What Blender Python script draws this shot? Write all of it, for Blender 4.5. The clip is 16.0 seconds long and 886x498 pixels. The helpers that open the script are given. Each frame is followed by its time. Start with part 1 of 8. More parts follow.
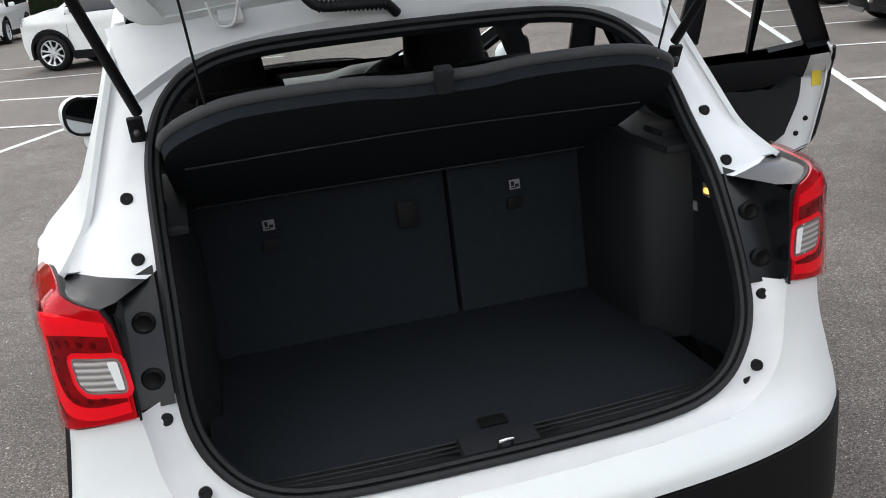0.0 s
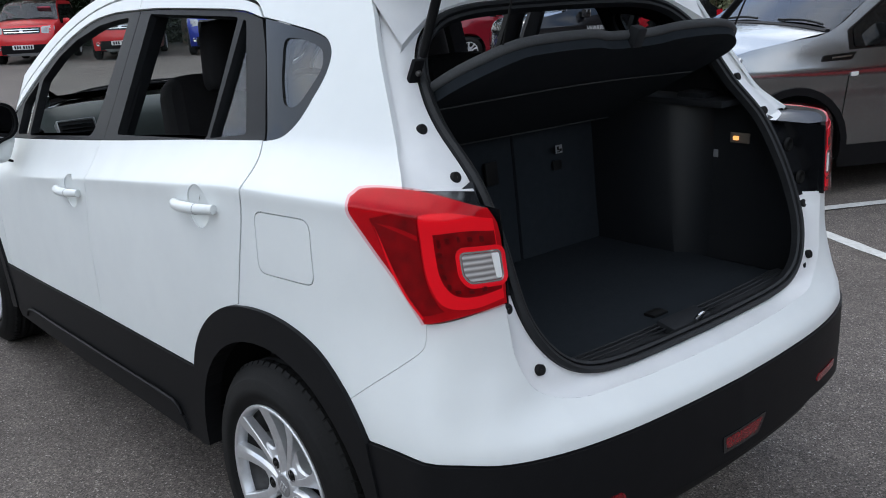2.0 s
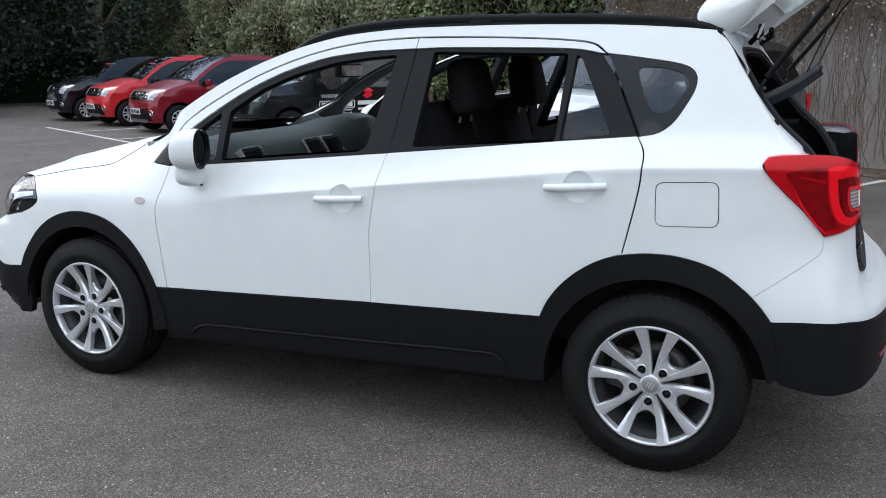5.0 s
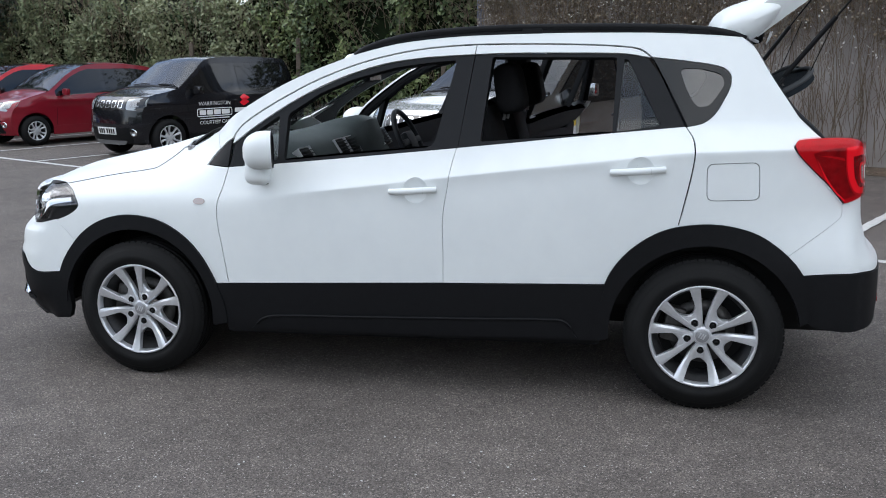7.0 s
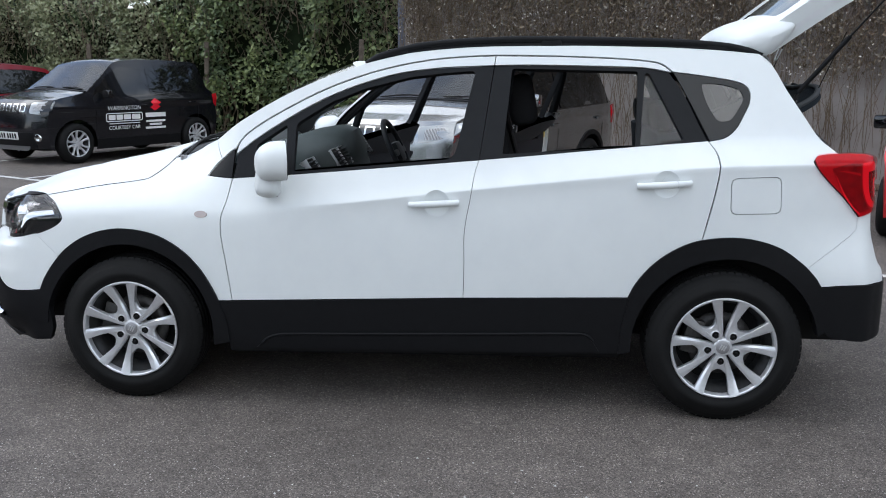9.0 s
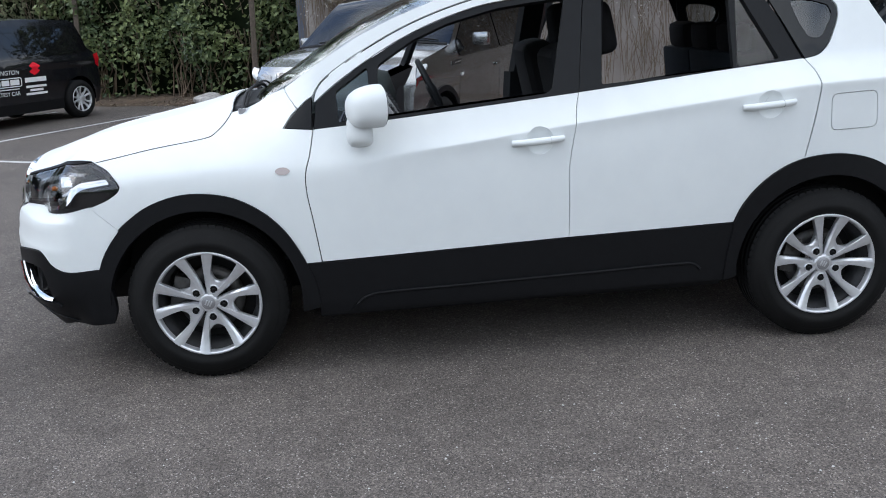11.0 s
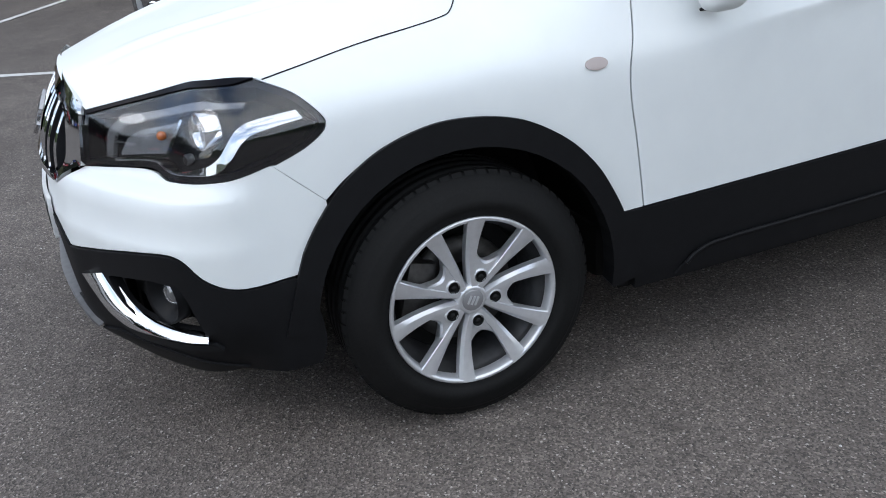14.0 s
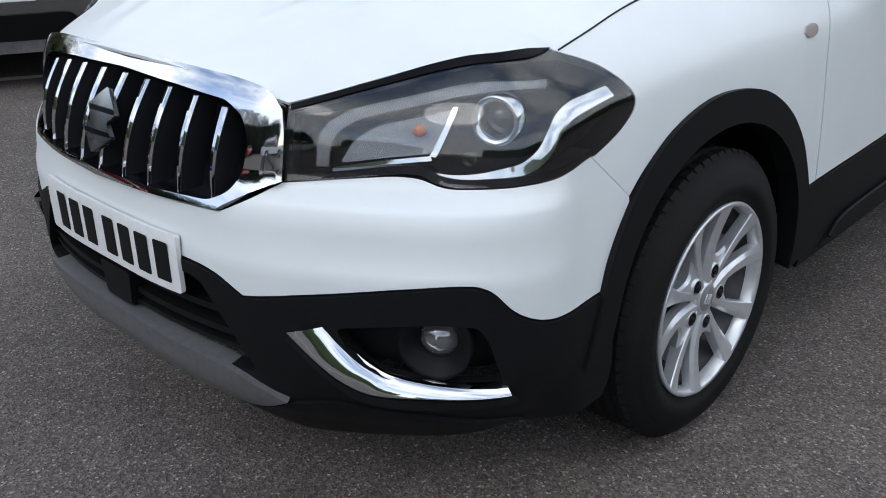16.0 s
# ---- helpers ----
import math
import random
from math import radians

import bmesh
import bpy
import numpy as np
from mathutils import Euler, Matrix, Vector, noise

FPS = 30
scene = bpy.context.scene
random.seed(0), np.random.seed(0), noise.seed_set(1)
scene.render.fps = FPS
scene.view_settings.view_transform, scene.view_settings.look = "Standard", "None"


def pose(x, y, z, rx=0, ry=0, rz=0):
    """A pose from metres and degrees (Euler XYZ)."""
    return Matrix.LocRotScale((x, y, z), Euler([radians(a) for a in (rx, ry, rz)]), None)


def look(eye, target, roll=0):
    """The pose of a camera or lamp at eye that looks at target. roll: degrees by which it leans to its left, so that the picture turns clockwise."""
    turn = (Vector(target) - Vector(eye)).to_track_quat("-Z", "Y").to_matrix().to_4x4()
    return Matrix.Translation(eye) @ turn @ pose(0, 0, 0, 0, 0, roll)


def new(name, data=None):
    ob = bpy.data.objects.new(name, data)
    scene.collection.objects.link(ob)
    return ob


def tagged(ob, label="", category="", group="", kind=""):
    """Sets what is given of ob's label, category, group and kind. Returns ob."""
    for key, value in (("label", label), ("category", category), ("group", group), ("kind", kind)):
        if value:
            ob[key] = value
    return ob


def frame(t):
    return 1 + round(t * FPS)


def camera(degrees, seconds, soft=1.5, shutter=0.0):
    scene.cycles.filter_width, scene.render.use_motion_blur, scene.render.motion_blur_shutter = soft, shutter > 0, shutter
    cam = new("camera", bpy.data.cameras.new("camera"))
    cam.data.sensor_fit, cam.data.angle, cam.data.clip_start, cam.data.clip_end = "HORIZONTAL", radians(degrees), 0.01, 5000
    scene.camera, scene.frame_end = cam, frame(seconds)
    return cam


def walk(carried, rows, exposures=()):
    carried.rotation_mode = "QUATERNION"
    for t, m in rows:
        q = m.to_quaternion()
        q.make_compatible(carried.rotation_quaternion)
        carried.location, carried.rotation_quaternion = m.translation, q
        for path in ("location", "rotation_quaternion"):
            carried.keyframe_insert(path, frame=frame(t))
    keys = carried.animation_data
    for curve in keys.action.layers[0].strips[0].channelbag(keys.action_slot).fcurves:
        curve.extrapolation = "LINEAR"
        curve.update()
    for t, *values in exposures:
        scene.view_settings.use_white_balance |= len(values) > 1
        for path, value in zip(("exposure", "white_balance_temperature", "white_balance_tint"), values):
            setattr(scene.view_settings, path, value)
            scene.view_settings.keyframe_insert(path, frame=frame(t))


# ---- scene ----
from mathutils import geometry

cam = camera(52.6, 16.0, soft=1.0)
PATH = [
    (0, (-0.444, -2.08, 1.641), (0.03, -0.247, 0.997), -5.5),
    (0.5, (-0.713, -2.012, 1.57), (0.017, -0.27, 0.911), -5.1),
    (1, (-1.06, -2.042, 1.566), (-0.128, -0.402, 0.9), -4.6),
    (1.5, (-1.408, -1.914, 1.535), (-0.319, -0.355, 0.915), -2.9),
    (2, (-1.805, -1.811, 1.529), (-0.558, -0.35, 0.969), -2.3),
    (2.5, (-2.214, -1.698, 1.507), (-0.86, -0.329, 0.965), -1.9),
    (3, (-2.554, -1.45, 1.487), (-1.107, -0.175, 0.955), -1.3),
    (3.5, (-2.955, -1.283, 1.487), (-1.394, -0.136, 0.99), -1.6),
    (4, (-3.264, -1.044, 1.465), (-1.625, -0.01, 0.971), -2.0),
    (4.5, (-3.539, -0.805, 1.462), (-1.823, 0.116, 1.006), -1.1),
    (6.8, (-4.556, 0.209, 1.478), (-2.649, 0.659, 1.075), -0.8),
    (7, (-4.554, 0.253, 1.471), (-2.645, 0.688, 1.061), -0.9),
    (7.5, (-4.523, 0.396, 1.476), (-2.603, 0.762, 1.055), -1.0),
    (8, (-4.555, 0.511, 1.478), (-2.623, 0.825, 1.065), -0.6),
    (10.5, (-4.537, 1.567, 1.495), (-2.587, 1.507, 1.051), -1.0),
    (11, (-4.385, 1.854, 1.445), (-2.456, 1.731, 0.933), -2.6),
    (11.5, (-4.115, 2.13, 1.415), (-2.212, 1.97, 0.821), -3.5),
    (12, (-3.871, 2.412, 1.394), (-1.999, 2.245, 0.71), -5.8),
    (12.5, (-3.586, 2.656, 1.368), (-1.751, 2.413, 0.612), -7.2),
    (13, (-3.227, 2.866, 1.343), (-1.412, 2.514, 0.581), -7.0),
    (13.5, (-2.931, 3.131, 1.361), (-1.152, 2.677, 0.567), -6.5),
    (14, (-2.624, 3.337, 1.333), (-0.909, 2.7, 0.525), -4.5),
    (14.5, (-2.33, 3.563, 1.302), (-0.691, 2.755, 0.489), -1.5),
    (15, (-2.119, 3.853, 1.264), (-0.56, 2.873, 0.484), 0.4),
    (15.5, (-1.885, 4.067, 1.228), (-0.439, 2.929, 0.443), -0.6),
    (16, (-1.621, 4.24, 1.22), (-0.343, 2.928, 0.417), -1.0),
]
walk(cam, [(t, look(eye, target, roll)) for t, eye, target, roll in PATH], [(0.0, 1.22, 6850), (0.6, 1.17, 6750), (1.0, 1.03, 6400), (2.5, 0.64, 6220), (4.5, 0.83, 6200), (8.0, 0.72, 6200), (12.0, 0.76, 6150), (14.5, 0.64, 6150), (16.0, 0.38, 6200)])

# ---- light and sky ----
world = bpy.data.worlds.new("sky")
scene.world = world
world.use_nodes = True
wn, wl = world.node_tree.nodes, world.node_tree.links
wn.clear()
SUN_EL, SUN_AZ = 42.0, 4.0  # degrees up, and clockwise from +y
sky = wn.new("ShaderNodeTexSky")
sky.sky_type, sky.sun_disc = "NISHITA", False
sky.sun_elevation, sky.sun_rotation = radians(SUN_EL), radians(SUN_AZ)
sky.air_density, sky.dust_density, sky.ozone_density = 1.0, 1.0, 1.0
coords, stretch = wn.new("ShaderNodeTexCoord"), wn.new("ShaderNodeMapping")
stretch.inputs["Scale"].default_value = (1.0, 1.0, 2.4)
clouds = wn.new("ShaderNodeTexNoise")
clouds.inputs["Scale"].default_value, clouds.inputs["Detail"].default_value = 2.1, 7.0
clouds.inputs["Roughness"].default_value = 0.58
cover = wn.new("ShaderNodeValToRGB")
cover.color_ramp.elements[0].position, cover.color_ramp.elements[1].position = 0.36, 0.56
cloud_tone = wn.new("ShaderNodeValToRGB")
cloud_tone.color_ramp.elements[0].color, cloud_tone.color_ramp.elements[1].color = (6.4, 6.8, 7.3, 1), (9.4, 9.4, 9.4, 1)
cloud_tone.color_ramp.elements[0].position, cloud_tone.color_ramp.elements[1].position = 0.42, 0.72
blend, back = wn.new("ShaderNodeMixRGB"), wn.new("ShaderNodeBackground")
wout = wn.new("ShaderNodeOutputWorld")
wl.new(coords.outputs["Generated"], stretch.inputs["Vector"])
wl.new(stretch.outputs[0], clouds.inputs["Vector"])
wl.new(clouds.outputs["Fac"], cover.inputs["Fac"])
wl.new(clouds.outputs["Fac"], cloud_tone.inputs["Fac"])
wl.new(cover.outputs["Color"], blend.inputs["Fac"])
wl.new(sky.outputs["Color"], blend.inputs["Color1"])
wl.new(cloud_tone.outputs["Color"], blend.inputs["Color2"])
wl.new(blend.outputs["Color"], back.inputs["Color"])
back.inputs["Strength"].default_value = 0.15
wl.new(back.outputs[0], wout.inputs[0])

sun_data = bpy.data.lights.new("sun", "SUN")
sun_data.energy, sun_data.angle, sun_data.color = 0.42, radians(30), (1.0, 0.98, 0.95)
sun = new("sun", sun_data)
sun_way = Vector((math.sin(radians(SUN_AZ)) * math.cos(radians(SUN_EL)), math.cos(radians(SUN_AZ)) * math.cos(radians(SUN_EL)), math.sin(radians(SUN_EL))))
sun.matrix_world = look(sun_way * 40, (0, 0, 0))


# ---- materials ----
def plain(name, color, rough=0.5, metal=0.0, coat=0.0, spec=0.5):
    m = bpy.data.materials.new(name)
    m.use_nodes = True
    b = m.node_tree.nodes["Principled BSDF"]
    b.inputs["Base Color"].default_value = (*color, 1)
    b.inputs["Roughness"].default_value, b.inputs["Metallic"].default_value = rough, metal
    b.inputs["Coat Weight"].default_value, b.inputs["Coat Roughness"].default_value = coat, 0.03
    b.inputs["Specular IOR Level"].default_value = spec
    return m


def grained(name, dark, light, scale, rough=0.6, bump=0.2, metal=0.0, coat=0.0, big=0.0, per_piece=0.0, spec=0.5, rough_var=0.0, dist=0.01):
    """Two noises, a fine and a large one, mix two colours and raise a fine relief."""
    m = plain(name, light, rough, metal, coat, spec)
    n, k = m.node_tree.nodes, m.node_tree.links
    b = n["Principled BSDF"]
    tc = n.new("ShaderNodeTexCoord")
    fine, wide = n.new("ShaderNodeTexNoise"), n.new("ShaderNodeTexNoise")
    fine.inputs["Scale"].default_value, fine.inputs["Detail"].default_value = scale, 5
    wide.inputs["Scale"].default_value, wide.inputs["Detail"].default_value = max(scale * 0.06, 0.35), 4
    k.new(tc.outputs["Object"], fine.inputs["Vector"])
    k.new(tc.outputs["Object"], wide.inputs["Vector"])
    mix = n.new("ShaderNodeMixRGB")
    mix.inputs["Color1"].default_value, mix.inputs["Color2"].default_value = (*dark, 1), (*light, 1)
    add = n.new("ShaderNodeMath")
    add.operation = "MULTIPLY_ADD"
    k.new(wide.outputs["Fac"], add.inputs[0])
    add.inputs[1].default_value = big
    k.new(fine.outputs["Fac"], add.inputs[2])
    level = n.new("ShaderNodeMapRange")
    level.inputs["From Min"].default_value, level.inputs["From Max"].default_value = 0.3 + big * 0.35, 0.7 + big * 0.65
    k.new(add.outputs[0], level.inputs["Value"])
    k.new(level.outputs[0], mix.inputs["Fac"])
    k.new(mix.outputs[0], b.inputs["Base Color"])
    if per_piece:
        info, hsv = n.new("ShaderNodeObjectInfo"), n.new("ShaderNodeHueSaturation")
        span = n.new("ShaderNodeMapRange")
        span.inputs["To Min"].default_value, span.inputs["To Max"].default_value = 1 - per_piece, 1 + per_piece
        k.new(info.outputs["Random"], span.inputs["Value"])
        k.new(span.outputs[0], hsv.inputs["Value"])
        k.new(mix.outputs[0], hsv.inputs["Color"])
        k.new(hsv.outputs[0], b.inputs["Base Color"])
    if rough_var:
        rv = n.new("ShaderNodeMapRange")
        rv.inputs["To Min"].default_value, rv.inputs["To Max"].default_value = rough - rough_var, rough + rough_var
        k.new(wide.outputs["Fac"], rv.inputs["Value"])
        k.new(rv.outputs[0], b.inputs["Roughness"])
    if bump:
        bp = n.new("ShaderNodeBump")
        bp.inputs["Strength"].default_value, bp.inputs["Distance"].default_value = bump, dist
        k.new(fine.outputs["Fac"], bp.inputs["Height"])
        k.new(bp.outputs[0], b.inputs["Normal"])
    return m


def clear(name, color=(1, 1, 1), rough=0.0, ior=1.45, alpha_mix=0.0):
    """Thin glass: clear to look through, with a real mirror gloss."""
    m = bpy.data.materials.new(name)
    m.use_nodes = True
    n, k = m.node_tree.nodes, m.node_tree.links
    n.clear()
    t, g, f, mx, o = (n.new("ShaderNode" + s) for s in ("BsdfTransparent", "BsdfGlossy", "LayerWeight", "MixShader", "OutputMaterial"))
    t.inputs["Color"].default_value = (*color, 1)
    g.inputs["Roughness"].default_value = rough
    # gloss grows towards grazing views, alike from both sides of the pane
    f.inputs["Blend"].default_value = 0.5
    r0 = 2 * ((ior - 1) / (ior + 1)) ** 2
    steep, level = n.new("ShaderNodeMath"), n.new("ShaderNodeMath")
    steep.operation, level.operation = "POWER", "MULTIPLY_ADD"
    steep.inputs[1].default_value = 5.0
    level.inputs[1].default_value, level.inputs[2].default_value = 1 - r0, r0
    k.new(f.outputs["Facing"], steep.inputs[0])
    k.new(steep.outputs[0], level.inputs[0])
    k.new(level.outputs[0], mx.inputs[0])
    k.new(t.outputs[0], mx.inputs[1])
    k.new(g.outputs[0], mx.inputs[2])
    k.new(mx.outputs[0], o.inputs[0])
    return m


WHITE = grained("white_paint", (0.675, 0.702, 0.702), (0.715, 0.742, 0.737), 9, 0.42, 0.0, 0, 0.14, 0.6, rough_var=0.05, spec=0.32)
WHITE_IN = grained("white_inner_paint", (0.66, 0.67, 0.68), (0.74, 0.75, 0.75), 14, 0.42, 0.02, 0, 0.3, 0.8)
BLACK_TRIM = grained("black_plastic_trim", (0.005, 0.0051, 0.0058), (0.009, 0.0092, 0.0102), 420, 0.5, 0.25, 0, 0, 0.5, spec=0.13, dist=0.0006)
GREY_TRIM = grained("grey_pillar_film", (0.009, 0.0095, 0.0105), (0.014, 0.0148, 0.0163), 300, 0.45, 0.08, 0, 0, 0.4, spec=0.12, dist=0.0005)
RUBBER = grained("tyre_rubber", (0.005, 0.005, 0.005), (0.010, 0.010, 0.010), 160, 0.7, 0.2, 0, 0, 0.8, spec=0.16, dist=0.001)
SEAL = grained("seal_rubber", (0.006, 0.0068, 0.008), (0.012, 0.013, 0.015), 90, 0.6, 0.1, 0, 0, 0.4, spec=0.35, dist=0.001)
ALLOY = grained("silver_alloy", (0.60, 0.61, 0.63), (0.70, 0.71, 0.73), 60, 0.30, 0.03, 0.65, 0.2, 0.6, dist=0.001)
# Silver barrel toned dark for the shade between the spokes.
BARREL = grained("satin_shaded_barrel", (0.04, 0.04, 0.042), (0.085, 0.085, 0.087), 40, 0.45, 0.05, 0.6, 0, 1.0, dist=0.001)
STEEL = grained("brake_steel", (0.05, 0.047, 0.045), (0.12, 0.115, 0.11), 50, 0.5, 0.1, 0.7, 0, 0.8, dist=0.001)
DARK_CHROME = plain("dark_chrome", (0.42, 0.42, 0.43), 0.22, 1.0)
CHROME = plain("chrome", (0.66, 0.67, 0.68), 0.05, 1.0)
SATIN = plain("satin_grey", (0.33, 0.33, 0.34), 0.4, 0.6)
SKID = grained("silver_skid_paint", (0.11, 0.11, 0.112), (0.16, 0.16, 0.162), 60, 0.45, 0.05, 0.3, 0, 0.6, dist=0.001)
GLOSS_BLACK = plain("gloss_black", (0.004, 0.004, 0.005), 0.06, 0, 0.4)
DARK_FABRIC = grained("dark_seat_fabric", (0.004, 0.004, 0.0045), (0.009, 0.009, 0.010), 500, 0.9, 0.35, 0, 0, 0.5, spec=0.2, dist=0.002)
CARPET = grained("boot_carpet", (0.0125, 0.0155, 0.019), (0.0215, 0.026, 0.031), 700, 0.95, 0.4, 0, 0, 0.5, spec=0.1, dist=0.002)
DARK_PLASTIC = grained("cabin_plastic", (0.012, 0.013, 0.015), (0.021, 0.0225, 0.025), 350, 0.6, 0.2, 0, 0, 0.5, spec=0.14, dist=0.0006)
DASH = grained("dashboard_grey", (0.030, 0.037, 0.036), (0.045, 0.055, 0.053), 300, 0.6, 0.2, 0, 0, 0.5, spec=0.1, dist=0.0006)
LINER = grained("roof_lining", (0.33, 0.33, 0.32), (0.42, 0.42, 0.41), 200, 0.9, 0.1, 0, 0, 0.4, dist=0.001)
GLASS = clear("window_glass", (0.90, 0.94, 0.93), 0.0, 1.4)
PRIVACY = clear("tinted_glass", (0.42, 0.45, 0.45), 0.0, 1.55)
LENS = clear("lamp_lens", (0.95, 0.96, 0.97), 0.0, 1.56)
LAMP_BLACK = plain("black_lamp_bezel", (0.004, 0.004, 0.006), 0.3, spec=0.08)
RED_LENS = grained("red_lamp_plastic", (0.33, 0.004, 0.010), (0.48, 0.007, 0.017), 22, 0.10, 0.0, 0, 0.25, 0.9, spec=0.25)
RED_DEEP = grained("deep_red_reflector", (0.09, 0.001, 0.003), (0.27, 0.003, 0.008), 34, 0.16, 0.3, 0, 0.3, 0.6, spec=0.25, dist=0.004)
RED_BRIGHT = plain("bright_red_light_guide", (0.78, 0.014, 0.032), 0.12, 0, 0.25, spec=0.25)


def ribbed(name, dark, light, scale, along="Z", metal=0.0, wavy=2.0):
    """A clear lamp insert with fine ribs."""
    m = plain(name, light, 0.15, metal, 0.7)
    n, k = m.node_tree.nodes, m.node_tree.links
    tc, w, mix = n.new("ShaderNodeTexCoord"), n.new("ShaderNodeTexWave"), n.new("ShaderNodeMixRGB")
    w.bands_direction = along
    w.inputs["Scale"].default_value, w.inputs["Distortion"].default_value, w.inputs["Detail"].default_value = scale, wavy, 3.0
    mix.inputs["Color1"].default_value, mix.inputs["Color2"].default_value = (*dark, 1), (*light, 1)
    k.new(tc.outputs["Object"], w.inputs["Vector"])
    k.new(w.outputs["Fac"], mix.inputs["Fac"])
    k.new(mix.outputs[0], n["Principled BSDF"].inputs["Base Color"])
    bp = n.new("ShaderNodeBump")
    bp.inputs["Strength"].default_value, bp.inputs["Distance"].default_value = 0.5, 0.003
    k.new(w.outputs["Fac"], bp.inputs["Height"])
    k.new(bp.outputs[0], n["Principled BSDF"].inputs["Normal"])
    return m


WHITE_LENS = ribbed("ribbed_clear_lamp", (0.10, 0.10, 0.105), (0.42, 0.42, 0.43), 26, "X")
REVERSE_LENS = ribbed("reversing_lamp_ribs", (0.17, 0.16, 0.155), (0.42, 0.40, 0.39), 27, wavy=0.25)
LAMP_PALE = plain("pale_lamp_cover", (0.34, 0.36, 0.37), 0.08, 0.2, 0.9)
AMBER = plain("amber_bulb", (0.45, 0.12, 0.02), 0.25, 0, 0.5)
PAPER = plain("white_print", (0.75, 0.75, 0.74), 0.6)
BRACKET = plain("satin_black_bracket", (0.007, 0.0075, 0.009), 0.25, spec=0.3)
# Lighter than the shelf: light on its top edge is in this grey.
SHELF_EDGE = grained("lit_shelf_grey", (0.03, 0.032, 0.034), (0.05, 0.052, 0.055), 300, 0.8, 0.1, 0, 0, 0.4, dist=0.001)
BOOT_TRIM = grained("boot_trim_plastic", (0.008, 0.0092, 0.011), (0.013, 0.0145, 0.017), 350, 0.42, 0.15, 0, 0, 0.5, spec=0.35, dist=0.0005)
GREY_PRINT = plain("grey_label_print", (0.22, 0.23, 0.24), 0.6)
SIDE_LINING = grained("grey_side_lining", (0.05, 0.051, 0.053), (0.075, 0.076, 0.078), 200, 0.8, 0.1, 0, 0, 0.4, spec=0.15, dist=0.001)
PLATE_WHITE = grained("white_plate", (0.66, 0.66, 0.65), (0.76, 0.76, 0.75), 40, 0.35, 0, 0, 0.3, 0.5)
INK = plain("black_print", (0.006, 0.006, 0.006), 0.6, spec=0.2)
YELLOW = plain("yellow_label", (0.75, 0.55, 0.05), 0.5)
PINK = plain("pink_sale_card", (0.85, 0.18, 0.25), 0.5)
BULB = bpy.data.materials.new("lit_boot_lamp")
BULB.use_nodes = True
BULB.node_tree.nodes["Principled BSDF"].inputs["Base Color"].default_value = (0.9, 0.6, 0.3, 1)
BULB.node_tree.nodes["Principled BSDF"].inputs["Emission Color"].default_value = (1.0, 0.42, 0.10, 1)
BULB.node_tree.nodes["Principled BSDF"].inputs["Emission Strength"].default_value = 0.7


def tarmac_material():
    m = plain("tarmac", (0.07, 0.07, 0.07), 0.85, spec=0.3)
    n, k = m.node_tree.nodes, m.node_tree.links
    b = n["Principled BSDF"]
    tc = n.new("ShaderNodeTexCoord")
    cells, grit, wide, patch = n.new("ShaderNodeTexVoronoi"), n.new("ShaderNodeTexNoise"), n.new("ShaderNodeTexNoise"), n.new("ShaderNodeTexNoise")
    cells.inputs["Scale"].default_value = 205
    grit.inputs["Scale"].default_value, grit.inputs["Detail"].default_value = 60, 6
    wide.inputs["Scale"].default_value, wide.inputs["Detail"].default_value = 0.9, 5
    patch.inputs["Scale"].default_value, patch.inputs["Detail"].default_value = 6, 5
    for t in (cells, grit, wide, patch):
        k.new(tc.outputs["Object"], t.inputs["Vector"])
    stone = n.new("ShaderNodeValToRGB")
    e = stone.color_ramp.elements
    e[0].position, e[0].color = 0.0, (0.048, 0.043, 0.040, 1)
    e[1].position, e[1].color = 1.0, (0.38, 0.352, 0.33, 1)
    for at, c in ((0.30, 0.086), (0.70, 0.128), (0.90, 0.166), (0.975, 0.235)):
        stone.color_ramp.elements.new(at).color = (c, c * 0.87, c * 0.775, 1)
    split = n.new("ShaderNodeSeparateColor")
    k.new(cells.outputs["Color"], split.inputs[0])
    k.new(split.outputs[0], stone.inputs["Fac"])
    tone = n.new("ShaderNodeMixRGB")
    tone.blend_type = "MULTIPLY"
    tone.inputs["Fac"].default_value = 1.0
    ramp = n.new("ShaderNodeMapRange")
    ramp.inputs["From Min"].default_value, ramp.inputs["From Max"].default_value = 0.3, 0.7
    ramp.inputs["To Min"].default_value, ramp.inputs["To Max"].default_value = 0.82, 1.16
    k.new(wide.outputs["Fac"], ramp.inputs["Value"])
    ramp2 = n.new("ShaderNodeMapRange")
    ramp2.inputs["From Min"].default_value, ramp2.inputs["From Max"].default_value = 0.3, 0.7
    ramp2.inputs["To Min"].default_value, ramp2.inputs["To Max"].default_value = 0.86, 1.14
    k.new(patch.outputs["Fac"], ramp2.inputs["Value"])
    both = n.new("ShaderNodeMath")
    both.operation = "MULTIPLY"
    k.new(ramp.outputs[0], both.inputs[0])
    k.new(ramp2.outputs[0], both.inputs[1])
    k.new(stone.outputs[0], tone.inputs["Color1"])
    k.new(both.outputs[0], tone.inputs["Color2"])
    k.new(tone.outputs[0], b.inputs["Base Color"])
    bp, height = n.new("ShaderNodeBump"), n.new("ShaderNodeMath")
    height.operation = "MULTIPLY_ADD"
    k.new(grit.outputs["Fac"], height.inputs[0])
    height.inputs[1].default_value = 0.7
    k.new(cells.outputs["Distance"], height.inputs[2])
    bp.inputs["Strength"].default_value, bp.inputs["Distance"].default_value = 0.55, 0.004
    k.new(height.outputs[0], bp.inputs["Height"])
    k.new(bp.outputs[0], b.inputs["Normal"])
    return m


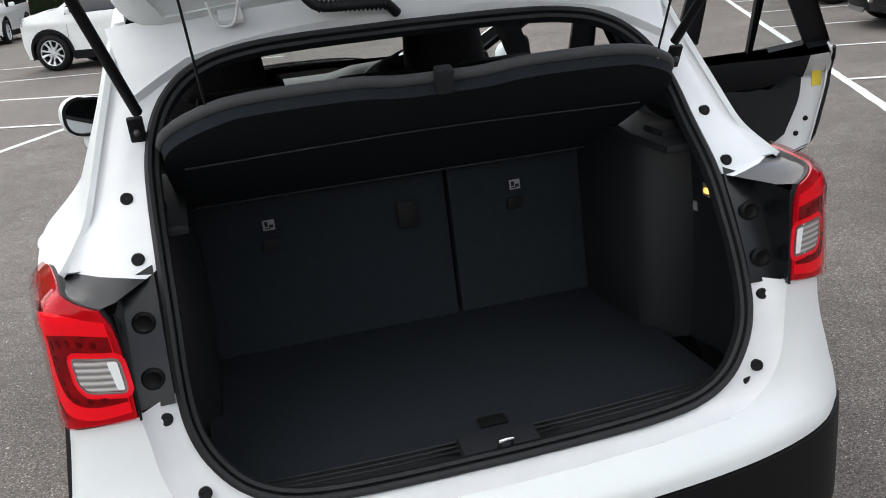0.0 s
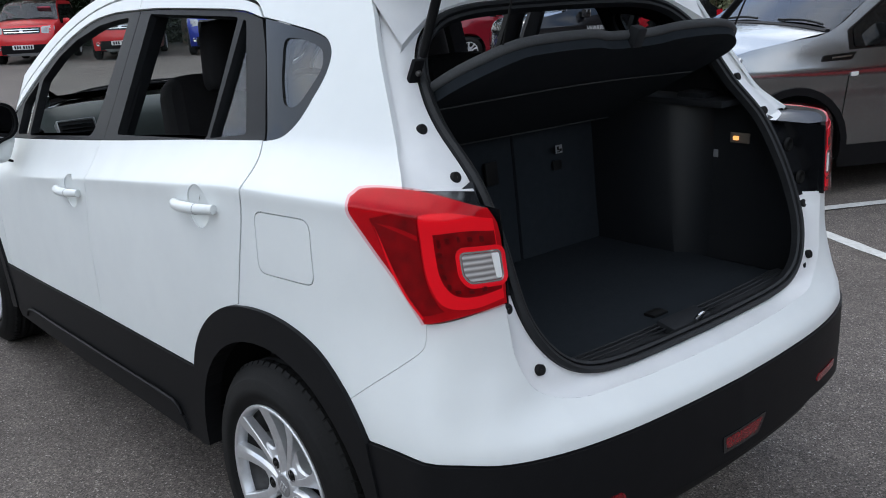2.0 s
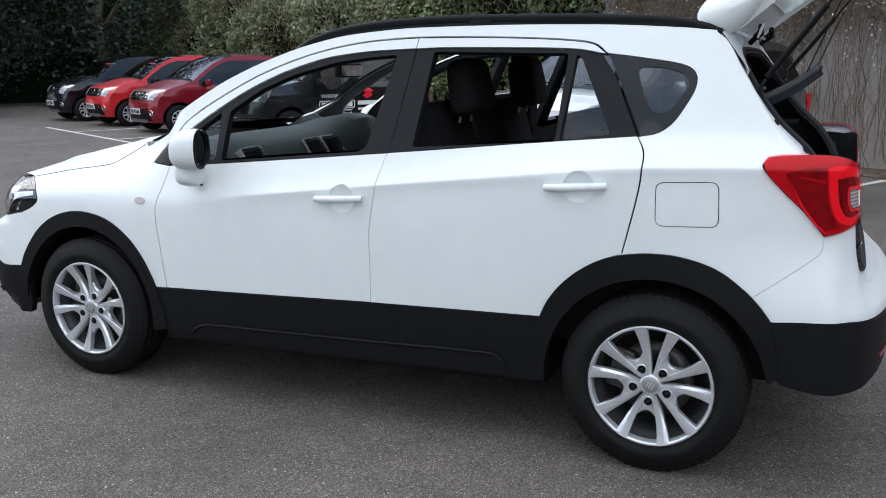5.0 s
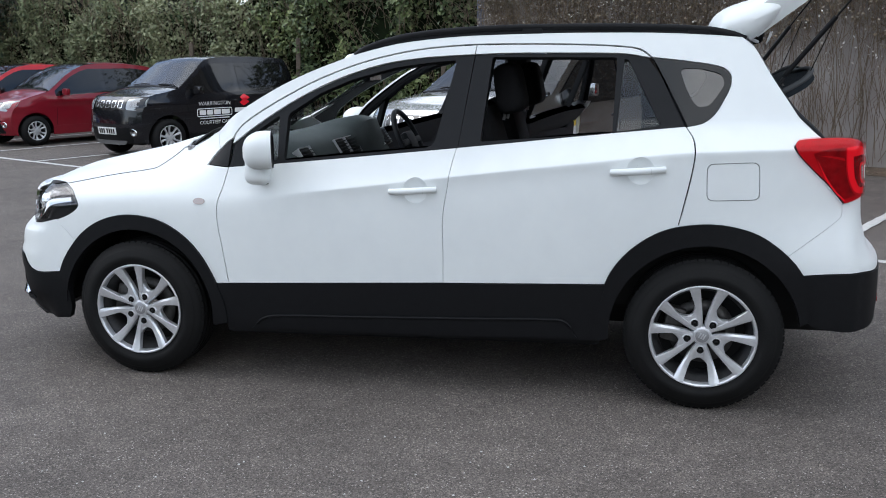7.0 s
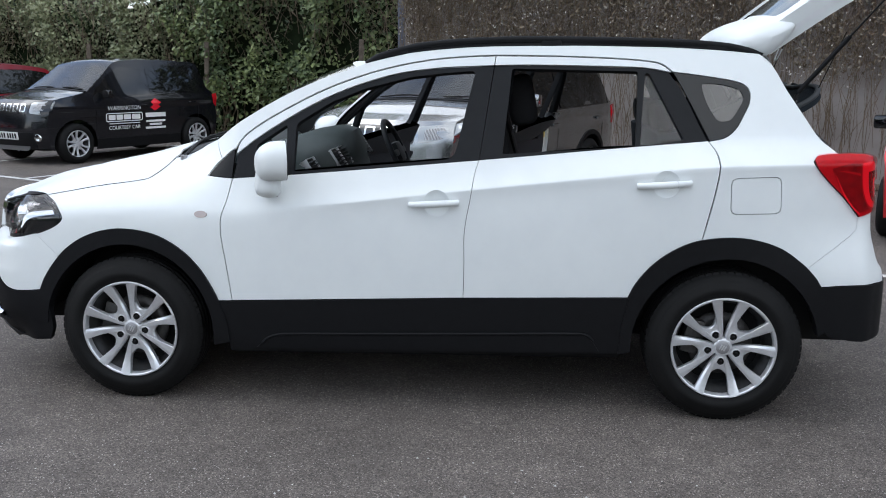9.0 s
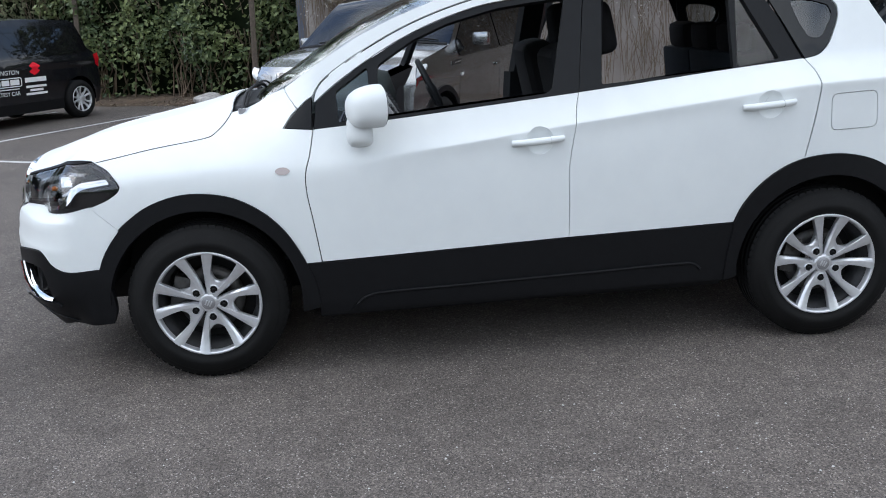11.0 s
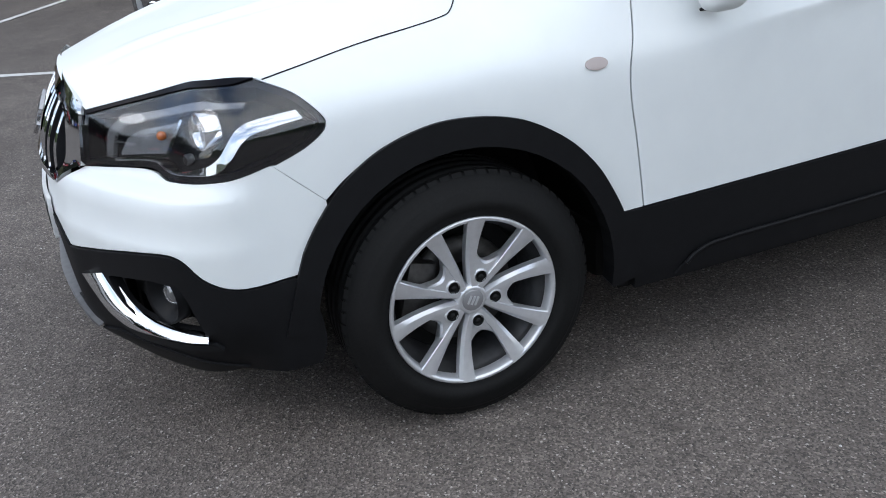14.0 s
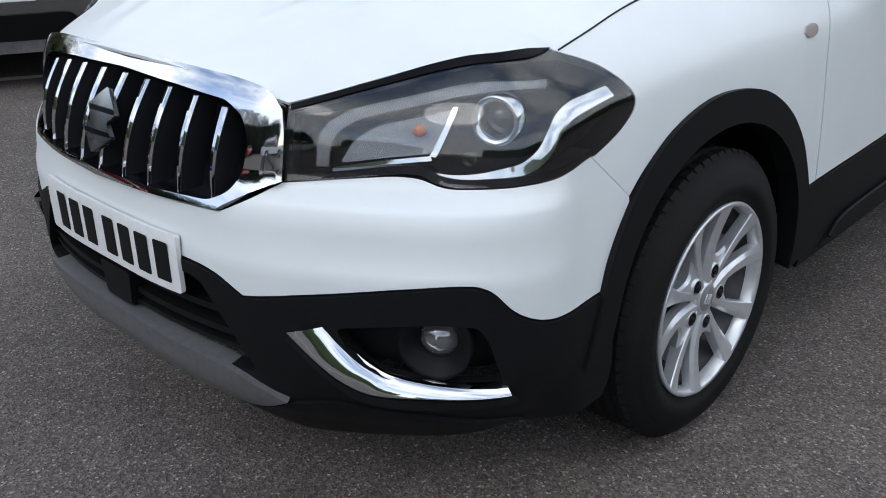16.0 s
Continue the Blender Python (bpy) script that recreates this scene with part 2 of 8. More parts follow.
TARMAC = tarmac_material()
LINE_PAINT = grained("worn_line_paint", (0.42, 0.42, 0.40), (0.66, 0.66, 0.64), 30, 0.7, 0.3, 0, 0, 0.8, dist=0.003)


# ---- small tools ----
def catmull(pts, n=5):
    """A smooth line through the points."""
    if len(pts) < 3:
        return [tuple(p) for p in pts]
    v = [Vector(p) for p in pts]
    out = []
    for i in range(len(v) - 1):
        a, b, c, d = v[max(i - 1, 0)], v[i], v[i + 1], v[min(i + 2, len(v) - 1)]
        h0, h1, h2 = max((b - a).length, 1e-6), max((c - b).length, 1e-6), max((d - c).length, 1e-6)
        m1 = (c - a) / (h0 + h1 if i > 0 else h1) * h1
        m2 = (d - b) / (h1 + h2 if i + 2 < len(v) else h1) * h1
        for j in range(n):
            t = j / n
            out.append(tuple((2 * t**3 - 3 * t**2 + 1) * b + (t**3 - 2 * t**2 + t) * m1 + (-2 * t**3 + 3 * t**2) * c + (t**3 - t**2) * m2))
    out.append(tuple(v[-1]))
    return out


def outline(*runs):
    """A closed outline from smooth runs that meet in corners."""
    out = []
    for r in runs:
        for p in catmull(r):
            if not out or (Vector(p) - Vector(out[-1])).length > 1e-4:
                out.append(tuple(p))
    if (Vector(out[0]) - Vector(out[-1])).length < 1e-4:
        out.pop()
    return out


def rounded(pts, r, n=4):
    """A polygon with rounded corners."""
    out = []
    for i, p in enumerate(pts):
        a, b, c = Vector(pts[i - 1]), Vector(p), Vector(pts[(i + 1) % len(pts)])
        u, w = (a - b), (c - b)
        q = min(r, u.length * 0.45, w.length * 0.45)
        p0, p1 = b + u.normalized() * q, b + w.normalized() * q
        for j in range(n + 1):
            t = j / n
            out.append(tuple((1 - t) ** 2 * p0 + 2 * t * (1 - t) * b + t * t * p1))
    return out


def pchip(pts):
    """A smooth curve y(x) through the points that does not overshoot."""
    xs, ys = [p[0] for p in pts], [p[1] for p in pts]
    h = [xs[i + 1] - xs[i] for i in range(len(xs) - 1)]
    d = [(ys[i + 1] - ys[i]) / h[i] for i in range(len(h))]
    m = [d[0]]
    for i in range(1, len(d)):
        m.append(0.0 if d[i - 1] * d[i] <= 0 else 2 * d[i - 1] * d[i] / (d[i - 1] + d[i]))
    m.append(d[-1])

    def value(x):
        if x <= xs[0]:
            return ys[0]
        if x >= xs[-1]:
            return ys[-1]
        i = 0
        while x > xs[i + 1]:
            i += 1
        t = (x - xs[i]) / h[i]
        return (2 * t**3 - 3 * t**2 + 1) * ys[i] + (t**3 - 2 * t**2 + t) * h[i] * m[i] + (-2 * t**3 + 3 * t**2) * ys[i + 1] + (t**3 - t**2) * h[i] * m[i + 1]

    return value


def ease(a, b, x):
    t = min(max((x - a) / (b - a), 0.0), 1.0)
    return t * t * (3 - 2 * t)


def mesh_part(name, verts, faces, mat, parent=None, label="", normals=None, smooth=True):
    me = bpy.data.meshes.new(name)
    me.from_pydata([tuple(v) for v in verts], [], faces)
    me.materials.append(mat)
    if smooth:
        me.polygons.foreach_set("use_smooth", [True] * len(me.polygons))
    if normals:
        me.normals_split_custom_set_from_vertices([tuple(v) for v in normals])
    me.update()
    ob = new(name, me)
    if parent:
        ob.parent = parent
    if label:
        tagged(ob, label)
    return ob


def part(name, bm, mat, parent=None, label="", smooth=True, sharp=35):
    """Links a bmesh as one mesh object under a thing or a part."""
    me = bpy.data.meshes.new(name)
    if smooth:
        for f in bm.faces:
            f.smooth = True
        for e in bm.edges:
            if len(e.link_faces) == 2 and e.calc_face_angle(0) > radians(sharp):
                e.smooth = False
    bm.to_mesh(me)
    bm.free()
    me.materials.append(mat)
    ob = new(name, me)
    if parent:
        ob.parent = parent
    if label:
        tagged(ob, label)
    return ob


def block(bm, size, at=(0, 0, 0), rot=(0, 0, 0), bevel=0.0, seg=2, taper=None):
    """Adds a bevelled box; taper scales its top in x and y."""
    made = bmesh.ops.create_cube(bm, size=1)["verts"]
    for v in made:
        if taper and v.co.z > 0:
            v.co.x *= taper[0]
            v.co.y *= taper[1]
        v.co = Vector((v.co.x * size[0], v.co.y * size[1], v.co.z * size[2]))
    if bevel:
        es = list({e for v in made for e in v.link_edges})
        made = bmesh.ops.bevel(bm, geom=es, offset=bevel, segments=seg, affect="EDGES", profile=0.6)["verts"]
        made = list({w for v in made for f in v.link_faces for w in f.verts})
    m = pose(*at, *rot)
    for v in made:
        v.co = m @ v.co
    return made


def boxed(name, size, at, mat, parent=None, rot=(0, 0, 0), bevel=0.004, label="", taper=None, seg=2):
    bm = bmesh.new()
    block(bm, size, at, rot, bevel, seg, taper)
    return part(name, bm, mat, parent, label)


def lathe(bm, profile, n=32, m=None, closed=False):
    """Turns (radius, along) pairs round the local x axis."""
    m = m or Matrix()
    rings = []
    for r, a in profile:
        rings.append([bm.verts.new(m @ Vector((a, r * math.cos(2 * math.pi * i / n), r * math.sin(2 * math.pi * i / n)))) for i in range(n)])
    pairs = list(zip(rings, rings[1:])) + ([(rings[-1], rings[0])] if closed else [])
    for p, q in pairs:
        for i in range(n):
            bm.faces.new((p[i], p[(i + 1) % n], q[(i + 1) % n], q[i]))
    return rings


def tube(name, pts, r, mat, parent=None, n=8, label="", smooth_n=5, squash=1.0):
    """A round bar along a smooth line."""
    line = [Vector(p) for p in (catmull(pts, smooth_n) if len(pts) > 2 else pts)]
    bm = bmesh.new()
    rings = []
    side = None
    for i, p in enumerate(line):
        d = (line[min(i + 1, len(line) - 1)] - line[max(i - 1, 0)]).normalized()
        ref = Vector((0, 0, 1)) if abs(d.z) < 0.95 else Vector((1, 0, 0))
        u = d.cross(ref).normalized()
        if side and u.dot(side) < 0:
            u = -u
        side = u
        w = u.cross(d)
        rr = r(i / (len(line) - 1)) if callable(r) else r
        rings.append([bm.verts.new(p + u * rr * math.cos(2 * math.pi * k / n) + w * rr * squash * math.sin(2 * math.pi * k / n)) for k in range(n)])
    for a, b in zip(rings, rings[1:]):
        for k in range(n):
            bm.faces.new((a[k], a[(k + 1) % n], b[(k + 1) % n], b[k]))
    bm.faces.new(rings[0][::-1])
    bm.faces.new(rings[-1])
    bmesh.ops.recalc_face_normals(bm, faces=bm.faces)
    return part(name, bm, mat, parent, label, sharp=60)


def inside(pts, poly):
    """Which of the points lie inside the polygon."""
    x, y = pts[:, 0], pts[:, 1]
    hit = np.zeros(len(pts), bool)
    px, py = poly[-1]
    for qx, qy in poly:
        if qy != py:
            c = ((qy > y) != (py > y)) & (x < (px - qx) * (y - qy) / (py - qy) + qx)
            hit ^= c
        px, py = qx, qy
    return hit


def divided(poly, step):
    out = []
    for i, p in enumerate(poly):
        q = poly[(i + 1) % len(poly)]
        k = max(1, math.ceil(math.hypot(q[0] - p[0], q[1] - p[1]) / step))
        out += [(p[0] + (q[0] - p[0]) * j / k, p[1] + (q[1] - p[1]) * j / k) for j in range(k)]
    return out


def shrunk(poly, d):
    """The polygon drawn in by d on all sides."""
    area = sum(poly[i - 1][0] * poly[i][1] - poly[i][0] * poly[i - 1][1] for i in range(len(poly)))
    s = 1 if area > 0 else -1
    out = []
    for i, p in enumerate(poly):
        a, c = poly[i - 1], poly[(i + 1) % len(poly)]
        t1, t2 = Vector((p[0] - a[0], p[1] - a[1])).normalized(), Vector((c[0] - p[0], c[1] - p[1])).normalized()
        n1, n2 = Vector((-t1.y, t1.x)) * s, Vector((-t2.y, t2.x)) * s
        m = n1 + n2
        m = m / max(m.length_squared, 0.6) * 2
        out.append((p[0] + m.x * d, p[1] + m.y * d))
    return out


def sheet(name, poly, surf, mat, parent, step=0.04, depth=0.012, lift=0.0, holes=(), mirror=False, label="", gap=0.0, centre=0.0, folds=()):
    """A panel: the outline poly, in the two coordinates of a surface, laid on it with turned-in edges. surf: (function, sign of its normal). folds: lines along which the mesh is to bend."""
    fn, sign = surf
    if gap:
        poly = shrunk(poly, gap)
    loops = [divided(poly, step)] + [divided(h, step) for h in holes]
    flat, edges = [], []
    for lp in loops:
        s = len(flat)
        flat += lp
        edges += [(s + i, s + (i + 1) % len(lp)) for i in range(len(lp))]
    border = np.array(flat)
    lo, hi = border.min(0), border.max(0)
    gx, gy = np.meshgrid(np.arange(lo[0] + step / 2, hi[0], step), np.arange(lo[1] + step / 2, hi[1], step))
    gx[1::2] += step / 2
    g = np.stack([gx.ravel(), gy.ravel()], 1)
    keep = inside(g, poly)
    for h in holes:
        keep &= ~inside(g, h)
    g = g[keep]
    if len(g):
        near = np.array([((border - p) ** 2).sum(1).min() for p in g])
        g = g[near > (0.45 * step) ** 2]
    for run in folds:
        run = np.array(divided(run, step)[: -max(1, math.ceil(math.hypot(run[-1][0] - run[0][0], run[-1][1] - run[0][1]) / step))] + [run[-1]])
        ok = inside(run, poly) & np.array([((border - p) ** 2).sum(1).min() > (0.3 * step) ** 2 for p in run])
        for h in holes:
            ok &= ~inside(run, h)
        if len(g):
            g = g[np.array([((run[:, :] - p) ** 2).sum(1).min() for p in g]) > (0.5 * step) ** 2]
        ids = {}
        for i in np.nonzero(ok)[0]:
            ids[int(i)] = len(flat)
            flat.append((float(run[i][0]), float(run[i][1])))
        edges += [(ids[i], ids[i + 1]) for i in ids if i + 1 in ids]
    flat2 = [Vector(p) for p in flat] + [Vector((float(a), float(b))) for a, b in g]
    v2, e2, f2 = geometry.delaunay_2d_cdt(flat2, edges, [], 0, 1e-6)[:3]
    v2n = np.array([(v.x, v.y) for v in v2])
    mids = np.array([v2n[list(f)].mean(0) for f in f2])
    ok = inside(mids, loops[0])
    for h in loops[1:]:
        ok &= ~inside(mids, h)
    tris = [f for f, o in zip(f2, ok) if o]
    pts, nor = [], []
    for u, v in v2n:
        p = Vector(fn(u, v))
        d = 0.0015
        a, b = Vector(fn(u + d, v)) - Vector(fn(u - d, v)), Vector(fn(u, v + d)) - Vector(fn(u, v - d))
        q = a.cross(b) * sign
        q.normalize()
        pts.append(p + q * lift)
        nor.append(q)
    faces = []
    count = {}
    for a, b, c in tris:
        if (pts[b] - pts[a]).cross(pts[c] - pts[a]).dot(nor[a]) < 0:
            b, c = c, b
        faces.append((a, b, c))
        for e in ((a, b), (b, c), (c, a)):
            count[e] = 1
    rim = [e for e in count if (e[1], e[0]) not in count]
    verts, norms = list(pts), list(nor)
    if depth:
        for a, b in rim:
            out = (pts[b] - pts[a]).cross(nor[a])
            out.normalize()
            s = len(verts)
            verts += [pts[a], pts[b], pts[b] - nor[b] * depth, pts[a] - nor[a] * depth]
            norms += [out] * 4
            faces.append((s + 1, s, s + 3, s + 2))
    if mirror:
        verts = [Vector((2 * centre - v.x, v.y, v.z)) for v in verts]
        norms = [Vector((-v.x, v.y, v.z)) for v in norms]
        faces = [f[::-1] for f in faces]
    return mesh_part(name, verts, faces, mat, parent, label, norms)


def loft(name, rows, mat, parent=None, label="", closed=False, thick=0.0, sharp=40):
    """A skin through rows of points, all of one length."""
    bm = bmesh.new()
    vs = [[bm.verts.new(p) for p in r] for r in rows]
    n = len(rows[0])
    for a, b in zip(vs, vs[1:]):
        for i in range(n if closed else n - 1):
            j = (i + 1) % n
            bm.faces.new((a[i], a[j], b[j], b[i]))
    bmesh.ops.recalc_face_normals(bm, faces=bm.faces)
    if thick:
        bmesh.ops.solidify(bm, geom=list(bm.faces), thickness=thick)
    return part(name, bm, mat, parent, label, sharp=sharp)


def empty(name, at=(0, 0, 0), label="", category="", group="", turn=0.0):
    ob = new(name)
    ob.empty_display_size = 0.2
    ob.matrix_world = pose(*at, 0, 0, turn)
    return tagged(ob, label, category, group)


# ---- the white crossover car: its surfaces ----
CX = 0.015  # the car's middle plane; it points along +y, the rear axle at y = 0
crease = pchip([(-0.7, 1.11), (-0.3, 1.107), (0.08, 1.095), (0.47, 1.055), (1.07, 0.987), (1.67, 0.917), (2.1, 0.878), (2.5, 0.868), (2.8, 0.872), (3.1, 0.87)])
low_fill = pchip([(0.3, 0.2), (0.6, 0.3), (0.9, 1.0), (1.6, 1.0)])
nose_in = pchip([(0.45, 0.25), (0.85, 1.0)])


def half_width(y, z):
    c = crease(y)
    d = 0.5 * ((z - c) + math.sqrt((z - c) ** 2 + (0.007 + 0.03 * ease(1.55, 2.1, y)) ** 2))
    b = max(c - z, 0.0)
    w = 0.857 - 0.010 * (b / 0.5) ** 2 - 0.5 * max(0.0, 0.30 - z) ** 1.5 - 0.0058 * (b / 0.055) * math.exp(1 - b / 0.055) * ease(2.0, 1.5, y)
    w -= 0.40 * d + 0.022 * (1 - math.exp(-d / 0.04))
    w -= 0.045 * ease(1.1, 0.2, y) * ease(c - 0.02, c + 0.12, z)
    if y < 0.35:
        w -= low_fill(z) * 0.085 * ((0.35 - y) / 0.865) ** 2
    if y > 1.6:
        w -= 0.045 * ((y - 1.6) / 1.3) ** 2 * nose_in(z)
    if y > 2.1:
        w -= 5.3 * ease(2.1, 2.5, y) * max(0.0, z - (0.865 - 0.10 * (y - 2.5))) ** 2
    return w


def side_at(y, z):
    return (CX - half_width(y, z), y, z)


SIDE = (side_at, -1)
FOLDS = [[(-0.66 + 0.02 * i, crease(-0.66 + 0.02 * i) + d) for i in range(140)] for d in (-0.045, -0.022, -0.009, -0.003, 0.003, 0.009, 0.022, 0.045)]


def plan_curve(pts):
    """A plan line by its own length, with outward normals; gives (x, y, nx, ny)."""
    line = catmull(pts, 12)
    s = [0.0]
    for p, q in zip(line, line[1:]):
        s.append(s[-1] + math.hypot(q[0] - p[0], q[1] - p[1]))
    gx, gy = pchip(list(zip(s, [p[0] for p in line]))), pchip(list(zip(s, [p[1] for p in line])))

    def at(a, w=0.05):
        dx, dy = gx(min(a + w, s[-1])) - gx(max(a - w, 0)), gy(min(a + w, s[-1])) - gy(max(a - w, 0))
        n = math.hypot(dx, dy)
        return gx(max(a, 0)), gy(max(a, 0)), dy / n, dx / n

    at.length = s[-1]
    return at


nose_plan = plan_curve([(0, 3.515), (0.2, 3.51), (0.41, 3.475), (0.51, 3.43), (0.630, 3.362), (0.728, 3.296), (0.783, 3.240), (0.820, 3.170), (0.838, 3.072), (0.848, 2.93), (0.853, 2.75), (0.856, 2.55)])
LEVELS = (0.15, 0.25, 0.33, 0.42, 0.58, 0.62, 0.66, 0.69, 0.72, 0.78, 0.84, 0.90, 0.96)
nose_sets = [
    (a, pchip(list(zip(LEVELS, v))))
    for a, v in (
        (0.0, (0.16, 0.07, 0.01, 0, 0, 0.004, 0.006, 0.010, 0.025, 0.05, 0.085, 0.14, 0.22)),
        (0.45, (0.16, 0.07, 0.01, 0, 0, 0.009, 0.014, 0.024, 0.055, 0.065, 0.08, 0.13, 0.21)),
        (0.73, (0.17, 0.08, 0.025, 0, 0, 0.012, 0.016, 0.026, 0.085, 0.105, 0.13, 0.18, 0.26)),
        (1.04, (0.17, 0.09, 0.03, 0, 0, 0.004, 0.006, 0.009, 0.02, 0.035, 0.06, 0.11, 0.18)),
        (1.22, (0.12, 0.05, 0.01, 0, 0, 0.0, 0.0, 0.004, 0.01, 0.02, 0.035, 0.08, 0.15)),
    )
]


# the grille leans back evenly behind the bumper's ledge
grille_sets = [(a, pchip([(0.58, 0.0), (0.66, low), (0.72, mid), (0.78, top), (0.84, over), (0.90, over + 0.05)])) for a, low, mid, top, over in ((0.0, 0.005, 0.025, 0.05, 0.085), (0.45, 0.02, 0.055, 0.065, 0.08), (0.73, 0.03, 0.085, 0.105, 0.13))]


def nose_at(a, z, sets=nose_sets):
    """a: the way round the nose from its middle, to the left side of the car."""
    i = pchip([(s, f(z)) for s, f in sets])(abs(a))
    x, y, nx, ny = nose_plan(abs(a), 0.03 + 0.7 * i)
    side = -1 if a >= 0 else 1
    half, y = x - abs(nx) * i * ease(0.0, 0.15, abs(a)), y - abs(ny) * i
    if y < 3.16:
        half += (half_width(y, z) - half) * ease(3.16, 3.04, y)
    return (CX + side * half, y, z)


def grille_at(a, z):
    return nose_at(a, z, grille_sets)


NOSE = (nose_at, 1)
GRILLE = (grille_at, 1)

tail_plan = plan_curve([(0.86, -0.05), (0.858, -0.25), (0.851, -0.38), (0.83, -0.5), (0.79, -0.59), (0.715, -0.66), (0.59, -0.71), (0.41, -0.745), (0.2, -0.762), (0, -0.768)])
TAIL_LEVELS = (0.2, 0.3, 0.38, 0.5, 0.62, 0.64, 0.66, 0.70, 0.74, 0.82, 0.9, 1.0, 1.1, 1.2)
tail_sets = [
    (b, pchip(list(zip(TAIL_LEVELS, v))))
    for b, v in (
        (0.0, (0.08, 0.03, 0, 0, 0.0, 0.0, 0.002, 0.008, 0.015, 0.022, 0.026, 0.034, 0.05, 0.09)),
        (0.28, (0.09, 0.03, 0, 0, 0.0, 0.0, 0.003, 0.011, 0.02, 0.032, 0.042, 0.056, 0.072, 0.11)),
        (0.47, (0.10, 0.03, 0, 0, 0.002, 0.005, 0.009, 0.020, 0.03, 0.045, 0.053, 0.066, 0.08, 0.12)),
        (0.65, (0.12, 0.04, 0, 0, 0.002, 0.006, 0.013, 0.028, 0.04, 0.062, 0.07, 0.078, 0.086, 0.12)),
        (0.84, (0.13, 0.045, 0.005, 0, 0.002, 0.008, 0.026, 0.066, 0.085, 0.09, 0.095, 0.10, 0.11, 0.14)),
        (1.0, (0.15, 0.05, 0.01, 0, 0.002, 0.010, 0.032, 0.072, 0.095, 0.10, 0.105, 0.11, 0.12, 0.14)),
    )
]
TAIL_END = tail_plan.length


def tail_at(b, z):
    """b: the way round the tail from the left side to the middle and on."""
    over = b > TAIL_END
    q = 2 * TAIL_END - b if over else b
    x, y, nx, ny = tail_plan(q)
    i = pchip([(s, f(z)) for s, f in tail_sets])(q)
    half, y = x - abs(nx) * i, y + abs(ny) * i
    if y > -0.62:
        half += (half_width(y, z) - half) * ease(-0.62, -0.52, y)
    return (CX + (1 if over else -1) * half, y, z)


TAIL = (tail_at, 1)


def round_to(fn, y, z, lo, hi):
    """The way round the nose or the tail at which it passes the place y along the car."""
    rising = fn(hi, z)[1] > fn(lo, z)[1]
    for _ in range(40):
        mid = (lo + hi) / 2
        if (fn(mid, z)[1] < y) == rising:
            lo = mid
        else:
            hi = mid
    return (lo + hi) / 2


rear_face = pchip([(0.6, -0.69), (0.71, -0.645), (0.76, -0.625), (0.89, -0.575), (1.0, -0.53), (1.13, -0.455), (1.25, -0.335), (1.35, -0.262), (1.5, -0.165), (1.56, -0.12)])

car = empty("crossover_car", (CX, 1.3, 0), "white crossover car with black cladding, tailgate and rear door open", "car")
KEEP = Matrix.Translation((-CX, -1.3, 0))


def under_car(ob):
    """Hangs a part that is built in world places under the car."""
    ob.parent = car
    ob.matrix_parent_inverse = KEEP
    return ob


def both(name, poly, surf, mat, label="", parents=None, **k):
    """A panel of the left side and its twin on the right."""
    made = []
    for i, m in enumerate((False, True)):
        p = parents[i] if parents else None
        ob = sheet(name, poly, surf, mat, p, mirror=m, label=label, centre=CX, **k)
        made.append(ob if p else under_car(ob))
    return made


# outlines of the side, as (y, z)
door_front = [(2.122, 0.479), (2.132, 0.558), (2.146, 0.662), (2.161, 0.764), (2.161, 0.841), (2.14, 0.917), (2.122, 1.011)]
door_roof = [(2.116, 1.114), (2.103, 1.157), (2.073, 1.196), (1.986, 1.257), (1.86, 1.328), (1.735, 1.389), (1.609, 1.438), (1.482, 1.477), (1.356, 1.505), (1.231, 1.524), (1.105, 1.534), (0.986, 1.539)]
glass_top = [(2.108, 1.116), (2.043, 1.168), (1.931, 1.243), (1.806, 1.316), (1.681, 1.376), (1.555, 1.423), (1.404, 1.464), (1.228, 1.487), (1.1, 1.494), (0.992, 1.498)]
pillar_low = [(0.986, 1.539), (1.043, 1.113)]
door_middle = [(1.046, 1.106), (1.061, 1.049), (1.075, 0.956), (1.093, 0.859), (1.101, 0.786), (1.10, 0.662), (1.103, 0.52)]
belt_front = [(1.046, 1.106), (1.5, 1.064), (1.866, 1.031), (2.122, 1.011)]
belt_rear = [(0.097, 1.194), (0.5, 1.158), (0.8, 1.129), (1.046, 1.106)]
door_rear = [(0.116, 0.798), (0.094, 0.897), (0.07, 1.013), (0.061, 1.091), (0.067, 1.146), (0.097, 1.194)]
arch_door = [(0.407, 0.541), (0.383, 0.594), (0.339, 0.656), (0.272, 0.718), (0.183, 0.769), (0.116, 0.798)]
rear_roof = [(0.986, 1.539), (0.737, 1.537), (0.498, 1.529), (0.357, 1.519), (0.288, 1.506), (0.241, 1.474)]
rear_glass_top = [(0.992, 1.498), (0.85, 1.501), (0.6, 1.498), (0.357, 1.491), (0.253, 1.474)]
frame_rear = [(0.253, 1.474), (0.195, 1.391), (0.139, 1.278), (0.097, 1.194)]

